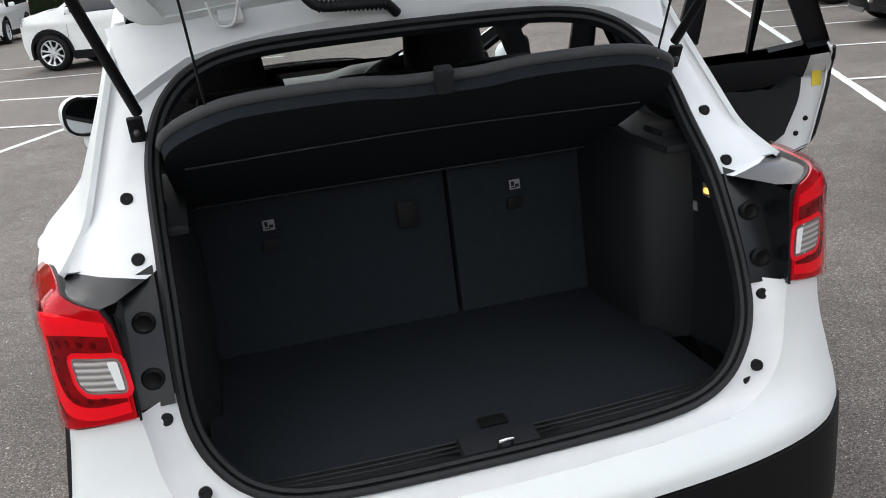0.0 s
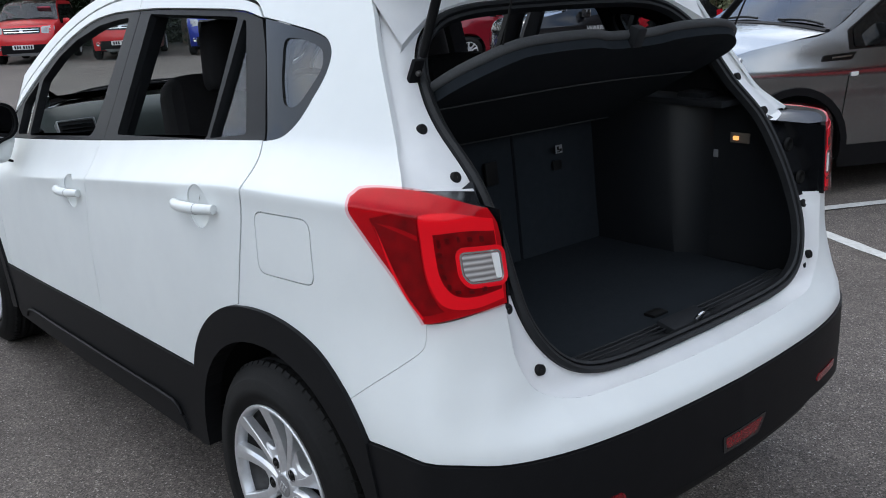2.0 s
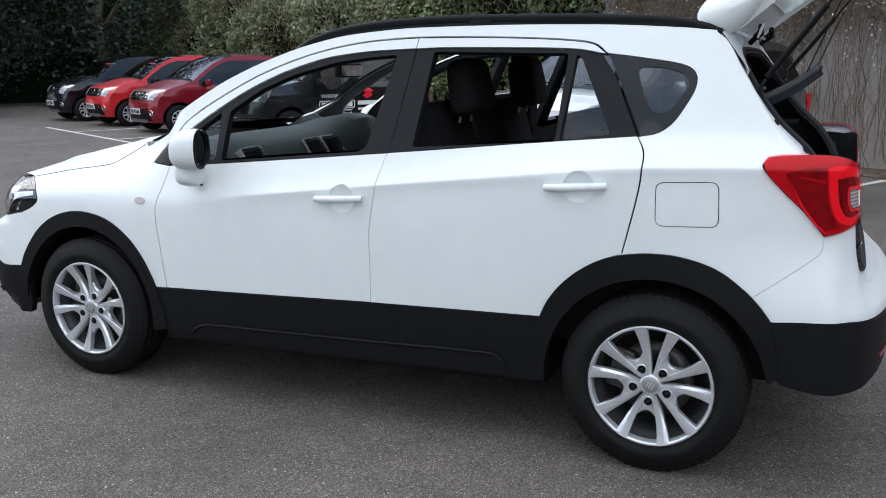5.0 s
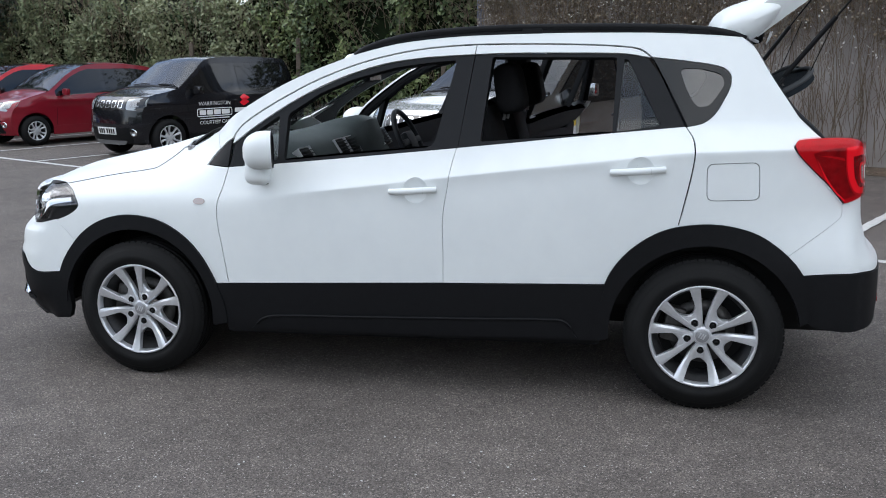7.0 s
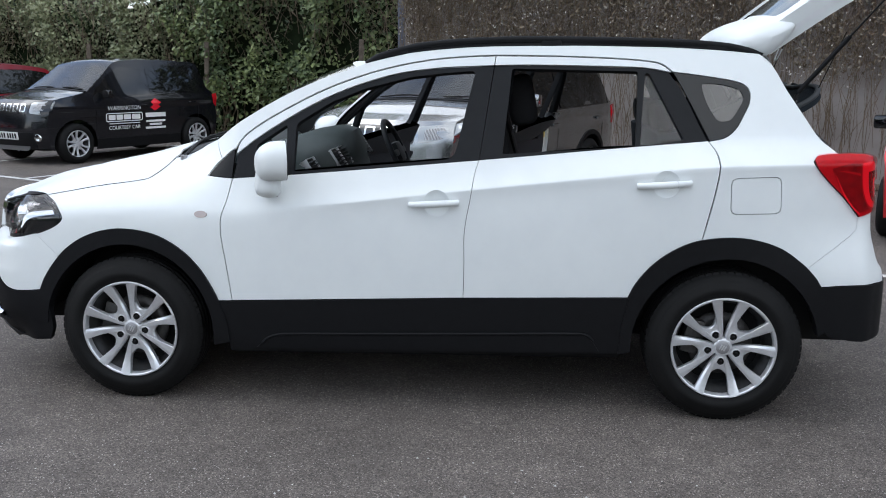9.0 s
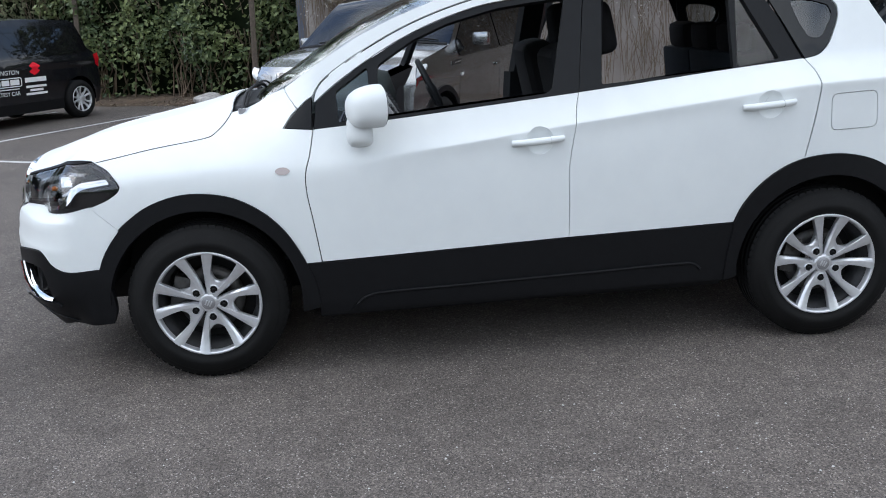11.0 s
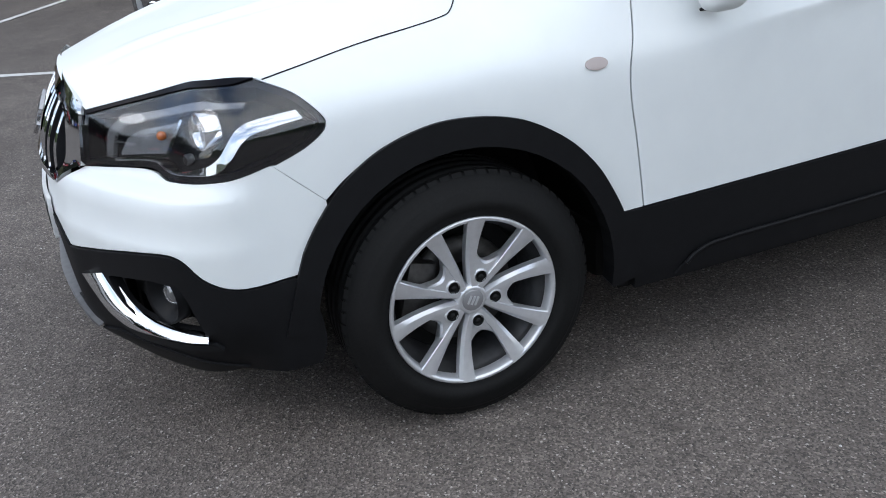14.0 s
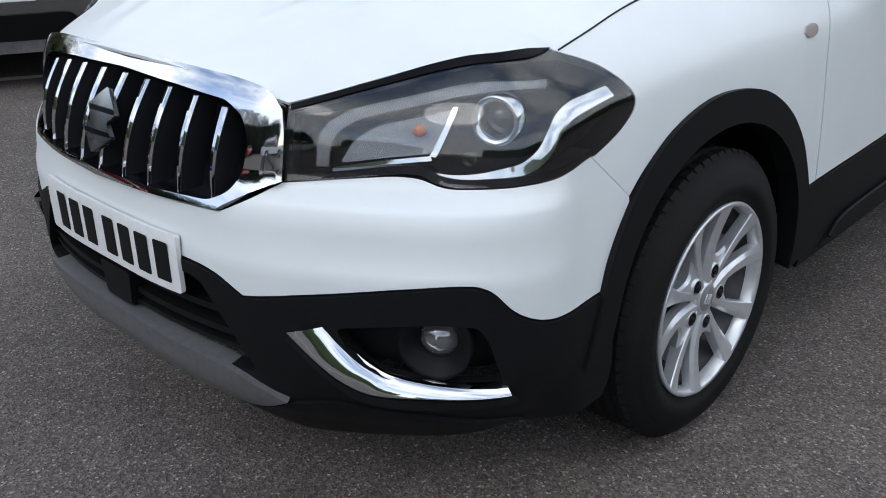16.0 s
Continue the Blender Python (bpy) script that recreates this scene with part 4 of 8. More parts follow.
for i in range(9):
    a = -0.336 + i * 0.084
    top = 0.848 - 0.014 * (abs(a) / 0.33) ** 3
    low = 0.676 + 0.006 * (abs(a) / 0.33) ** 2
    # a bowed blade: bright nose that thins towards its foot, dark flanks
    cap, body = [], []
    for k in range(11):
        q = k / 10
        z = top + (low - top) * q
        half = 0.0062 * (1 - q) ** 0.8 + 0.0020
        bow = 0.006 + 0.014 * math.sin(math.pi * q)
        for rows, offs in ((cap, ((-half, bow - 0.004), (-half * 0.55, bow + 0.001), (half * 0.55, bow + 0.001), (half, bow - 0.004))), (body, ((-half - 0.004, -0.045), (-half - 0.001, bow - 0.0035), (half + 0.001, bow - 0.0035), (half + 0.004, -0.045)))):
            row = []
            for da, out in offs:
                p = Vector(grille_at(a + da, top)).lerp(Vector(grille_at(a + da, low)), q)
                e, f = Vector(grille_at(a + da + 0.004, 0.76)), Vector(grille_at(a + da - 0.004, 0.76))
                way = Vector((f.y - e.y, e.x - f.x, 0)).normalized()
                row.append(p + (way if way.y > 0 else -way) * out)
            rows.append(row)
    blade = loft("slat", body, SLAT, grille, "dark grille blade", sharp=50)
    loft("slat_nose", cap, CHROME, blade, "chrome blade edge", sharp=50)
badge = sheet("badge", rounded([(0.004, 0.815), (0.056, 0.775), (0.03, 0.757), (0.056, 0.735), (-0.0, 0.70), (-0.052, 0.74), (-0.028, 0.757), (-0.052, 0.78)], 0.005), GRILLE, DARK_CHROME, grille, lift=0.028, depth=0.010, step=0.02, label="dark chrome badge")
for pts in ([(0.046, 0.782), (0.052, 0.774), (-0.040, 0.772), (-0.046, 0.780)], [(0.046, 0.743), (0.052, 0.735), (-0.040, 0.733), (-0.046, 0.741)]):
    sheet("groove", rounded(pts, 0.002), GRILLE, LAMP_BLACK, badge, lift=0.0285, depth=0.001, step=0.02)

# head lamps
lamp_low = pchip([(0.48, 0.722), (0.66, 0.736), (0.76, 0.7225), (0.86, 0.724), (1.0, 0.737), (1.1, 0.755), (1.2, 0.81)])
lamp_top = pchip([(0.48, 0.845), (0.6, 0.870), (0.8, 0.907), (1.0, 0.920), (1.08, 0.917), (1.16, 0.880), (1.205, 0.826)])


def lens_at(a, z):
    """The clear cover, which swells out from the lamp's edge."""
    b = abs(a)
    p, e, f = Vector(nose_at(a, z)), Vector(nose_at(a + 0.004, z)), Vector(nose_at(a - 0.004, z))
    way = Vector((f.y - e.y, e.x - f.x, 0)).normalized()
    low, top = lamp_low(b), lamp_top(b)
    q = min(max((z - low) / max(top - low, 0.02), 0.0), 1.0)
    return tuple(p + (way if way.y > 0 else -way) * (0.016 * 4 * q * (1 - q) * ease(0.46, 0.62, b) * ease(1.22, 1.02, b)))


CRYSTAL = ribbed("crystal_lamp_ribs", (0.045, 0.046, 0.05), (0.46, 0.47, 0.49), 130, "DIAGONAL", 0.6, 9.0)
PROJECTOR = plain("projector_glass", (0.012, 0.013, 0.016), 0.05, 0.0, 0.6)
for s in (1, -1):
    flip = lambda pts: [(s * a, z) for a, z in pts]
    lamp = under_car(sheet("headlight", flip(head), (lens_at, 1), LENS, None, lift=0.001, depth=0.0, step=0.016, label="clear headlight with black bezel and chrome strip"))
    lamp.visible_shadow = False
    sheet("housing", flip(shrunk(head, 0.001)), NOSE, LAMP_BLACK, lamp, lift=-0.050, depth=0, step=0.028, label="gloss black lamp bezel")
    sheet("edge", flip(shrunk(head, -0.001)), NOSE, LAMP_BLACK, lamp, lift=-0.001, depth=0.044, holes=(flip(shrunk(head, 0.013)),), step=0.03)
    # black brow under the bonnet's edge
    brow = outline([(0.487, 0.847), (0.598, 0.8715), (0.711, 0.8945), (0.80, 0.9085), (0.865, 0.9165), (0.96, 0.921), (1.02, 0.921), (1.075, 0.9175)], [(1.075, 0.9175), (1.02, 0.911), (0.96, 0.910), (0.865, 0.905), (0.80, 0.897), (0.711, 0.884), (0.598, 0.863), (0.49, 0.839)], [(0.49, 0.839), (0.487, 0.847)])
    sheet("brow", flip(brow), NOSE, LAMP_BLACK, lamp, lift=0.0055, depth=0.006, step=0.03)
    hook = outline([(0.733, 0.741), (0.784, 0.739), (0.838, 0.744), (0.893, 0.754), (0.932, 0.763), (0.963, 0.783), (0.985, 0.809), (1.007, 0.833), (1.04, 0.848), (1.096, 0.855), (1.150, 0.860)], [(1.150, 0.860), (1.162, 0.841)], [(1.162, 0.841), (1.10, 0.832), (1.045, 0.821), (1.018, 0.804), (0.990, 0.774), (0.955, 0.750), (0.90, 0.738), (0.816, 0.731), (0.763, 0.731), (0.733, 0.741)])
    sheet("light_guide", flip(hook), NOSE, CHROME, lamp, lift=-0.008, depth=0.03, step=0.006, label="chrome light strip")
    cell = rounded([(0.572, 0.750), (0.598, 0.792), (0.640, 0.815), (0.780, 0.846), (0.732, 0.770)], 0.010)
    sheet("indicator", flip(cell), NOSE, CRYSTAL, lamp, lift=-0.026, depth=0.02, step=0.02, label="ribbed clear indicator")
    sheet("indicator_foot", flip(outline([(0.560, 0.744), (0.64, 0.755), (0.735, 0.766)], [(0.735, 0.766), (0.737, 0.758)], [(0.737, 0.758), (0.64, 0.748), (0.560, 0.738)], [(0.560, 0.738), (0.560, 0.744)])), NOSE, CHROME, lamp, lift=-0.020, depth=0.012, step=0.02)
    sheet("indicator_end", flip([(0.733, 0.766), (0.783, 0.848), (0.795, 0.848), (0.745, 0.764)]), NOSE, CHROME, lamp, lift=-0.018, depth=0.03, step=0.02)
    bm = bmesh.new()
    bx, by, bz = nose_at(s * 0.713, 0.800)
    bmesh.ops.create_icosphere(bm, subdivisions=2, radius=0.011, matrix=Matrix.Translation((bx + s * 0.012, by - 0.016, bz)))
    part("indicator_bulb", bm, AMBER, lamp)
    drl = outline([(0.529, 0.744), (0.537, 0.797), (0.561, 0.825), (0.603, 0.847), (0.70, 0.866), (0.804, 0.884), (0.93, 0.892), (1.045, 0.893)], [(1.045, 0.893), (1.035, 0.884)], [(1.035, 0.884), (0.92, 0.878), (0.802, 0.867), (0.70, 0.848), (0.637, 0.834), (0.594, 0.819), (0.562, 0.792), (0.551, 0.744)], [(0.551, 0.744), (0.529, 0.744)])
    sheet("inner_strip", flip(drl), NOSE, CRYSTAL, lamp, lift=-0.022, depth=0.012, step=0.012, label="ribbed clear day lamp strip")
    px, py, pz = nose_at(s * 0.900, 0.820)
    nx, ny = -s * 0.30, 0.953
    m = Matrix.Translation((px + s * 0.030, py - 0.026, pz)) @ Vector((nx, ny, 0.05)).to_track_quat("X", "Z").to_matrix().to_4x4()
    bm = bmesh.new()
    lathe(bm, [(0.024, -0.020), (0.027, 0.000), (0.032, 0.014), (0.040, 0.022), (0.043, 0.018), (0.044, -0.016)], 36, m)
    part("projector_ring", bm, CHROME, lamp, "chrome projector ring")
    bm = bmesh.new()
    lathe(bm, [(0.0005, 0.006), (0.012, 0.004), (0.021, -0.002), (0.027, -0.010)], 24, m)
    part("projector_lens", bm, PROJECTOR, lamp, "dark glass projector lens")
    bm = bmesh.new()
    qx, qy, qz = nose_at(s * 0.812, 0.757)
    lathe(bm, [(0.0005, 0.004), (0.008, 0.003), (0.010, 0.006), (0.013, 0.004), (0.014, -0.012)], 20, Matrix.Translation((qx + s * 0.016, qy - 0.026, qz)) @ Vector((nx, ny, 0)).to_track_quat("X", "Z").to_matrix().to_4x4())
    part("adjuster", bm, GLOSS_BLACK, lamp)

# number plate: letters become plain bars
plate = under_car(sheet("number_plate", rounded([(-0.26, 0.602), (0.26, 0.602), (0.26, 0.490), (-0.26, 0.490)], 0.008), NOSE, PLATE_WHITE, None, lift=0.014, depth=0.010, label="white number plate with black bars"))
for i in range(7):
    a = 0.215 - i * 0.062 - (0.02 if i > 3 else 0)
    sheet("bar", rounded([(a - 0.021, 0.585), (a + 0.021, 0.585), (a + 0.021, 0.507), (a - 0.021, 0.507)], 0.004), NOSE, INK, plate, lift=0.0155, depth=0.001)

# bonnet
bonnet_base = pchip([(2.25, 1.050), (2.40, 1.020), (2.5, 1.000), (2.545, 0.993), (2.654, 0.974), (2.81, 0.9495), (3.006, 0.915), (3.2, 0.884), (3.374, 0.850), (3.46, 0.83)])
# the edge along wing and head lamp, as (half width, y, z)
wing_line = [(half_width(y, z), y, z) for y, z in ((2.545, 0.993), (2.575, 0.985), (2.654, 0.973), (2.73, 0.963), (2.81, 0.9505), (2.9, 0.934), (3.006, 0.915))]
lamp_line = [(0.709, 3.020, 0.919), (0.696, 3.065, 0.922), (0.6845, 3.100, 0.922), (0.648, 3.137, 0.918), (0.615, 3.1585, 0.911), (0.571, 3.198, 0.897), (0.512, 3.285, 0.874), (0.481, 3.329, 0.862), (0.441, 3.373, 0.849)]
bonnet_edge = pchip([(2.25, 1.050), (2.40, 1.020), (2.5, 1.000)] + [(y, z) for _, y, z in wing_line + lamp_line] + [(3.46, 0.83)])
bonnet_half = pchip([(2.25, 0.71), (2.4, 0.695), (2.5, 0.672)] + [(y, x) for x, y, _ in wing_line + lamp_line] + [(3.46, 0.34)])
bonnet_crown = pchip([(2.2, 0.125), (2.5, 0.122), (2.8, 0.095), (3.0, 0.085), (3.2, 0.071), (3.4, 0.048)])


def bonnet_at(x, y):
    # a shallow valley between two ridges runs from the screen towards the grille
    d = abs(x) - 0.40 - 0.27 * (2.73 - y)
    ridge = 0.009 * (math.exp(-(((d + 0.055) / 0.038) ** 2)) + math.exp(-(((d - 0.05) / 0.036) ** 2))) * ease(3.4, 3.15, y)
    q = min(abs(x) / bonnet_half(y), 1.05)
    base = bonnet_base(y) + (bonnet_edge(y) - bonnet_base(y)) * min(q, 1.0) ** 6
    return (CX + x, y, base + bonnet_crown(y) * (1 - q ** 2.6) + ridge * ease(1.0, 0.9, q))


corner_line = [(half_width(y, z), y, z) for y, z in ((2.478, 1.068), (2.489, 1.048), (2.510, 1.021))] + wing_line
left_edge = [(-x, y) for x, y, _ in corner_line]
lamp_run = [left_edge[-1]] + [(-x, y) for x, y, _ in lamp_line]
nose_run = [lamp_run[-1], (-0.3, 3.405), (-0.15, 3.42), (0, 3.425)]
cowl_run = [(0, 2.50), (-0.3, 2.492), (-0.45, 2.480), left_edge[0]]
mirrored = lambda r: [(-x, y) for x, y in r[::-1]]
under_car(sheet("bonnet", outline(left_edge, lamp_run, nose_run, mirrored(nose_run), mirrored(lamp_run), mirrored(left_edge), mirrored(cowl_run), cowl_run), (bonnet_at, 1), WHITE, None, step=0.02, depth=0.007, gap=0.002, label="white bonnet with soft ridges on both sides"))
under_car(sheet("cowl", outline([(-0.62, 2.34), (-0.60, 2.45), (-0.5, 2.50), (-0.3, 2.515), (0, 2.52), (0.3, 2.515), (0.5, 2.50), (0.60, 2.45), (0.62, 2.34)], [(0.62, 2.34), (0.4, 2.34), (0, 2.34), (-0.4, 2.34), (-0.62, 2.34)]), (bonnet_at, 1), BLACK_TRIM, None, lift=-0.018, depth=0.0, label="black wiper cowl"))

for s in (-1, 1):
    under_car(tube("shut_gap", [(CX + s * (x + 0.0005), y, z + 0.0006) for x, y, z in corner_line], 0.0017, GREY_TRIM, None, 6, "dark bonnet shut line", 4))

# roof and windscreen
roof_rim = pchip([(-0.125, 1.548), (0.035, 1.562), (0.3, 1.575), (0.62, 1.580), (0.98, 1.577), (1.31, 1.555), (1.512, 1.515), (1.60, 1.490)])


def roof_at(u, y):
    z = roof_rim(y)
    w = half_width(y, z) - 0.001
    return (CX + u * w, y, z + 0.030 * (1 - abs(u) ** 2.2))


under_car(sheet("roof", outline([(-1, -0.125), (-1, 1.60)], [(-1, 1.60), (-0.6, 1.66), (0, 1.68), (0.6, 1.66), (1, 1.60)], [(1, 1.60), (1, -0.125)], [(1, -0.125), (0, -0.165), (-1, -0.125)]), (roof_at, 1), WHITE, None, step=0.06, depth=0.02))
screen_y = pchip([(0.0, 1.60), (0.2, 1.75), (0.4, 1.90), (0.6, 2.03), (0.8, 2.16), (0.95, 2.29), (1.0, 2.335)])
screen_z = pchip([(0.0, 1.490), (0.2, 1.437), (0.4, 1.372), (0.6, 1.300), (0.8, 1.218), (0.95, 1.148), (1.0, 1.115)])


def screen_at(u, s):
    y, z = screen_y(s), screen_z(s)
    w = half_width(y, z) - 0.002
    return (CX + u * w, y + 0.085 * (1 - abs(u) ** 2.2), z + 0.034 * (1 - abs(u) ** 2) * (1 - s))


ws = under_car(sheet("windscreen", [(-0.985, 0.0), (0.985, 0.0), (0.985, 1.0), (-0.985, 1.0)], (screen_at, 1), GLASS, None, step=0.08, depth=0.004, lift=-0.004))
ws.visible_shadow = False
under_car(sheet("screen_border", [(-0.985, 0.0), (0.985, 0.0), (0.985, 1.0), (-0.985, 1.0)], (screen_at, 1), GLOSS_BLACK, None, step=0.08, depth=0, lift=-0.009, holes=(rounded([(-0.93, 0.06), (0.93, 0.06), (0.945, 0.955), (-0.945, 0.955)], 0.03),)))

MIRROR = plain("mirror_silver", (0.30, 0.31, 0.32), 0.02, 1.0)
for s in (-1, 1):
    # roof rails
    pts = []
    for y, lift in ((1.56, -0.005), (1.50, 0.014), (1.31, 0.024), (0.98, 0.026), (0.6, 0.024), (0.2, 0.022), (0.0, 0.018), (-0.09, 0.006), (-0.14, -0.008)):
        z = roof_rim(y) + 0.004
        pts.append((CX + s * (half_width(y, z) - 0.035), y, z + lift))
    rail = under_car(tube("roof_rail", pts, 0.015, BLACK_TRIM, None, 10, "black roof rail", 4))
    web = []
    for k in range(31):
        y = 1.54 - 1.66 * k / 30
        z = roof_rim(y)
        x = CX + s * (half_width(y, z) - 0.034)
        web.append([(x - s * 0.010, y, z - 0.02), (x - s * 0.010, y, z + 0.012), (x, y, z + 0.018), (x + s * 0.004, y, z + 0.012), (x + s * 0.008, y, z - 0.02)])
    loft("rail_base", web, BLACK_TRIM, rail)
    for y in (1.42, 0.75, 0.05):
        z = roof_rim(y)
        boxed("foot", (0.026, 0.09, 0.04), (CX + s * (half_width(y, z) - 0.037), y, z + 0.010), BLACK_TRIM, rail, bevel=0.008)
    # wing mirrors
    m = pose(CX + s * 0.905, 1.908, 1.104, 0, 0, s * -20)
    bm = bmesh.new()
    rings = []
    for yy, k in ((-0.052, 0.97), (-0.056, 1.0), (-0.03, 1.01), (0.005, 0.98), (0.028, 0.91), (0.048, 0.78), (0.062, 0.58), (0.069, 0.33), (0.071, 0.02)):
        ring = []
        for j in range(36):
            c, d = math.cos(math.pi * j / 18), math.sin(math.pi * j / 18)
            x, z = math.copysign(abs(c) ** 0.80, c) * 0.101, math.copysign(abs(d) ** 0.80, d) * 0.084
            z *= 0.90 if x * s < 0 else 1.0
            ring.append(bm.verts.new(m @ Vector((x * k, yy, z * k - 0.012 * max(yy, 0) / 0.08))))
        rings.append(ring)
    for a, b in zip(rings, rings[1:]):
        for j in range(36):
            bm.faces.new((a[j], a[(j + 1) % 36], b[(j + 1) % 36], b[j]))
    bmesh.ops.recalc_face_normals(bm, faces=bm.faces)
    mirror = under_car(part("wing_mirror", bm, WHITE, None, "white wing mirror shell"))
    for name, k0, k1, y0, y1, mat in (("mirror_rim", 0.975, 0.86, -0.059, -0.048, BLACK_TRIM), ("mirror_glass", 0.865, 0.0, -0.0475, -0.0475, MIRROR)):
        bm = bmesh.new()
        rings = []
        for k, yy in ((k0, y1), (k0, y0), (k1, y0), (k1, y1)) if k1 else ((k0, y0), (0.01, y0)):
            ring = []
            for j in range(36):
                c, d = math.cos(math.pi * j / 18), math.sin(math.pi * j / 18)
                x, z = math.copysign(abs(c) ** 0.80, c) * 0.101, math.copysign(abs(d) ** 0.80, d) * 0.084
                ring.append(bm.verts.new(m @ Vector((x * k, yy, z * k * (0.90 if x * s < 0 else 1.0)))))
            rings.append(ring)
        for a, b in zip(rings, rings[1:]):
            for j in range(36):
                bm.faces.new((a[j], a[(j + 1) % 36], b[(j + 1) % 36], b[j]))
        bmesh.ops.recalc_face_normals(bm, faces=bm.faces)
        part(name, bm, mat, mirror)
    bm = bmesh.new()
    block(bm, (0.095, 0.105, 0.125), (CX + s * 0.872, 1.935, 1.006), (0, s * -16, 0), 0.045, 5, (1.3, 0.95))
    part("mirror_foot", bm, WHITE, mirror)
    boxed("foot_gasket", (0.04, 0.060, 0.010), (CX + s * 0.846, 1.935, 0.950), BLACK_TRIM, mirror, (0, s * -20, 0), 0.006)


# ---- wheels ----
def make_wheel(parent, at, radius=0.326, width=0.215, rim=0.219, spokes=5, detail=True, spoke_mat=None, label="", turn=0.0):
    """A wheel whose outer face looks along -x."""
    hub = empty("wheel", (0, 0, 0))
    hub.parent = parent
    if label:
        tagged(hub, label)
    h = width / 2
    bm = bmesh.new()
    prof = [(rim - 0.006, -h + 0.012), (rim + 0.008, -h + 0.004), (rim + 0.018, -h + 0.0005), (rim + 0.022, -h - 0.004), (rim + 0.045, -h - 0.0055), (rim + 0.047, -h - 0.0035), (rim + 0.068, -h - 0.002), (rim + 0.070, -h + 0.001), (radius - 0.026, -h + 0.008), (radius - 0.012, -h + 0.018), (radius - 0.002, -h + 0.035)]
    if detail:
        for g in (-0.055, -0.018, 0.018, 0.055):
            prof += [(radius, g - 0.006), (radius - 0.008, g - 0.005), (radius - 0.008, g + 0.005), (radius, g + 0.006)]
    else:
        prof += [(radius, -0.04), (radius, 0.04)]
    prof += [(radius - 0.002, h - 0.035), (radius - 0.026, h - 0.008), (rim + 0.05, h + 0.003), (rim - 0.006, h - 0.012)]
    lathe(bm, prof, 56 if detail else 28)
    part("tyre", bm, RUBBER, hub, sharp=50)
    if detail:
        bm = bmesh.new()
        for i in range(66):
            t = 2 * math.pi * i / 66
            for a0, a1, r0, r1 in ((-h + 0.020, -h + 0.048, radius - 0.014, radius + 0.0008), (h - 0.048, h - 0.020, radius - 0.014, radius + 0.0008)):
                w = 0.76 * math.pi / 66
                co = []
                for da, rr in ((a0, r0), (a0 + 0.012 if a0 < 0 else a0, r1), (a1 if a0 < 0 else a1 - 0.012, r1), (a1, r0)):
                    for q in (-w, w):
                        co.append(bm.verts.new((da, rr * math.cos(t + q), rr * math.sin(t + q))))
                for f in ((0, 1, 3, 2), (2, 3, 5, 4), (4, 5, 7, 6), (0, 2, 4, 6), (1, 7, 5, 3)):
                    bm.faces.new([co[k] for k in f])
        bmesh.ops.recalc_face_normals(bm, faces=bm.faces)
        tagged(part("tread", bm, RUBBER, hub, smooth=False), kind="stuff")
    mat = spoke_mat or ALLOY
    bm = bmesh.new()
    lathe(bm, [(rim - 0.004, -h + 0.016), (rim + 0.002, -h + 0.004), (rim - 0.001, -h - 0.001), (rim - 0.008, -h + 0.001), (rim - 0.011, -h + 0.006), (rim - 0.014, -h + 0.030)], 72 if detail else 28)
    rim_ob = part("rim", bm, mat, hub, sharp=60)
    # Dark barrel and black back disc stand for the shade inside the wheel.
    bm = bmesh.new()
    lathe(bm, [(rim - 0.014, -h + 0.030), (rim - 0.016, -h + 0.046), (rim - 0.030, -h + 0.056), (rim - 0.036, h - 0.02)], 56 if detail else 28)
    part("barrel", bm, BARREL, rim_ob, "inner wheel barrel toned dark for shade behind the spokes", sharp=25)
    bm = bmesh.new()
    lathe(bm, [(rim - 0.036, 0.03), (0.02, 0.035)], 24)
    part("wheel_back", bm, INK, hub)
    if detail:
        bm = bmesh.new()
        lathe(bm, [(0.138, 0.005), (0.138, -0.012), (0.07, -0.012), (0.07, 0.01)], 32)
        part("brake_disc", bm, STEEL, hub)
        bm = bmesh.new()
        block(bm, (0.06, 0.075, 0.15), (-0.01, 0.118, 0.03), (15, 0, 0), 0.012)
        part("brake_caliper", bm, STEEL, hub)
    face = -h + 0.012
    bm = bmesh.new()
    lathe(bm, [(0.0005, face + 0.006), (0.028, face + 0.006), (0.033, face + 0.005), (0.040, face + 0.012), (0.042, face + 0.045)], 30)
    for i in range(spokes if detail else 0):
        t = (i + 0.5) * 2 * math.pi / spokes + turn
        m = Matrix.Translation((0, 0.062 * math.cos(t), 0.062 * math.sin(t)))
        lathe(bm, [(0.0145, face + 0.014), (0.0155, face + 0.007), (0.0185, face + 0.007), (0.021, face + 0.016)], 18, m)
    part("hub", bm, mat, hub, sharp=50)
    if detail:
        bm = bmesh.new()
        lathe(bm, [(0.0005, face + 0.003), (0.024, face + 0.003), (0.028, face + 0.005)], 24)
        part("centre_cap", bm, SATIN, hub)
        bm = bmesh.new()
        for q in (-0.009, 0.0, 0.009):
            block(bm, (0.004, 0.006, 0.024), (face + 0.003, q, q * 0.4), (28, 0, 0), 0.001)
        part("cap_badge", bm, ALLOY, hub)
    step = 2 * math.pi / spokes
    scale = rim / 0.219
    bm = bmesh.new()
    for i in range(spokes):
        # web that carries the bolt, with a hollow outer edge
        rows = []
        for j in range(13):
            q = -1 + j / 6
            ang = (i + 0.5) * step + turn + q * 0.40
            u = Vector((0, math.cos(ang), math.sin(ang)))
            ro = scale * (0.100 + 0.060 * abs(q) ** 2.2)
            rows.append([bm.verts.new(u * r + Vector((d, 0, 0))) for r, d in ((0.030, face + 0.010), (ro - 0.006, face + 0.014), (ro, face + 0.020), (ro - 0.002, face + 0.045))])
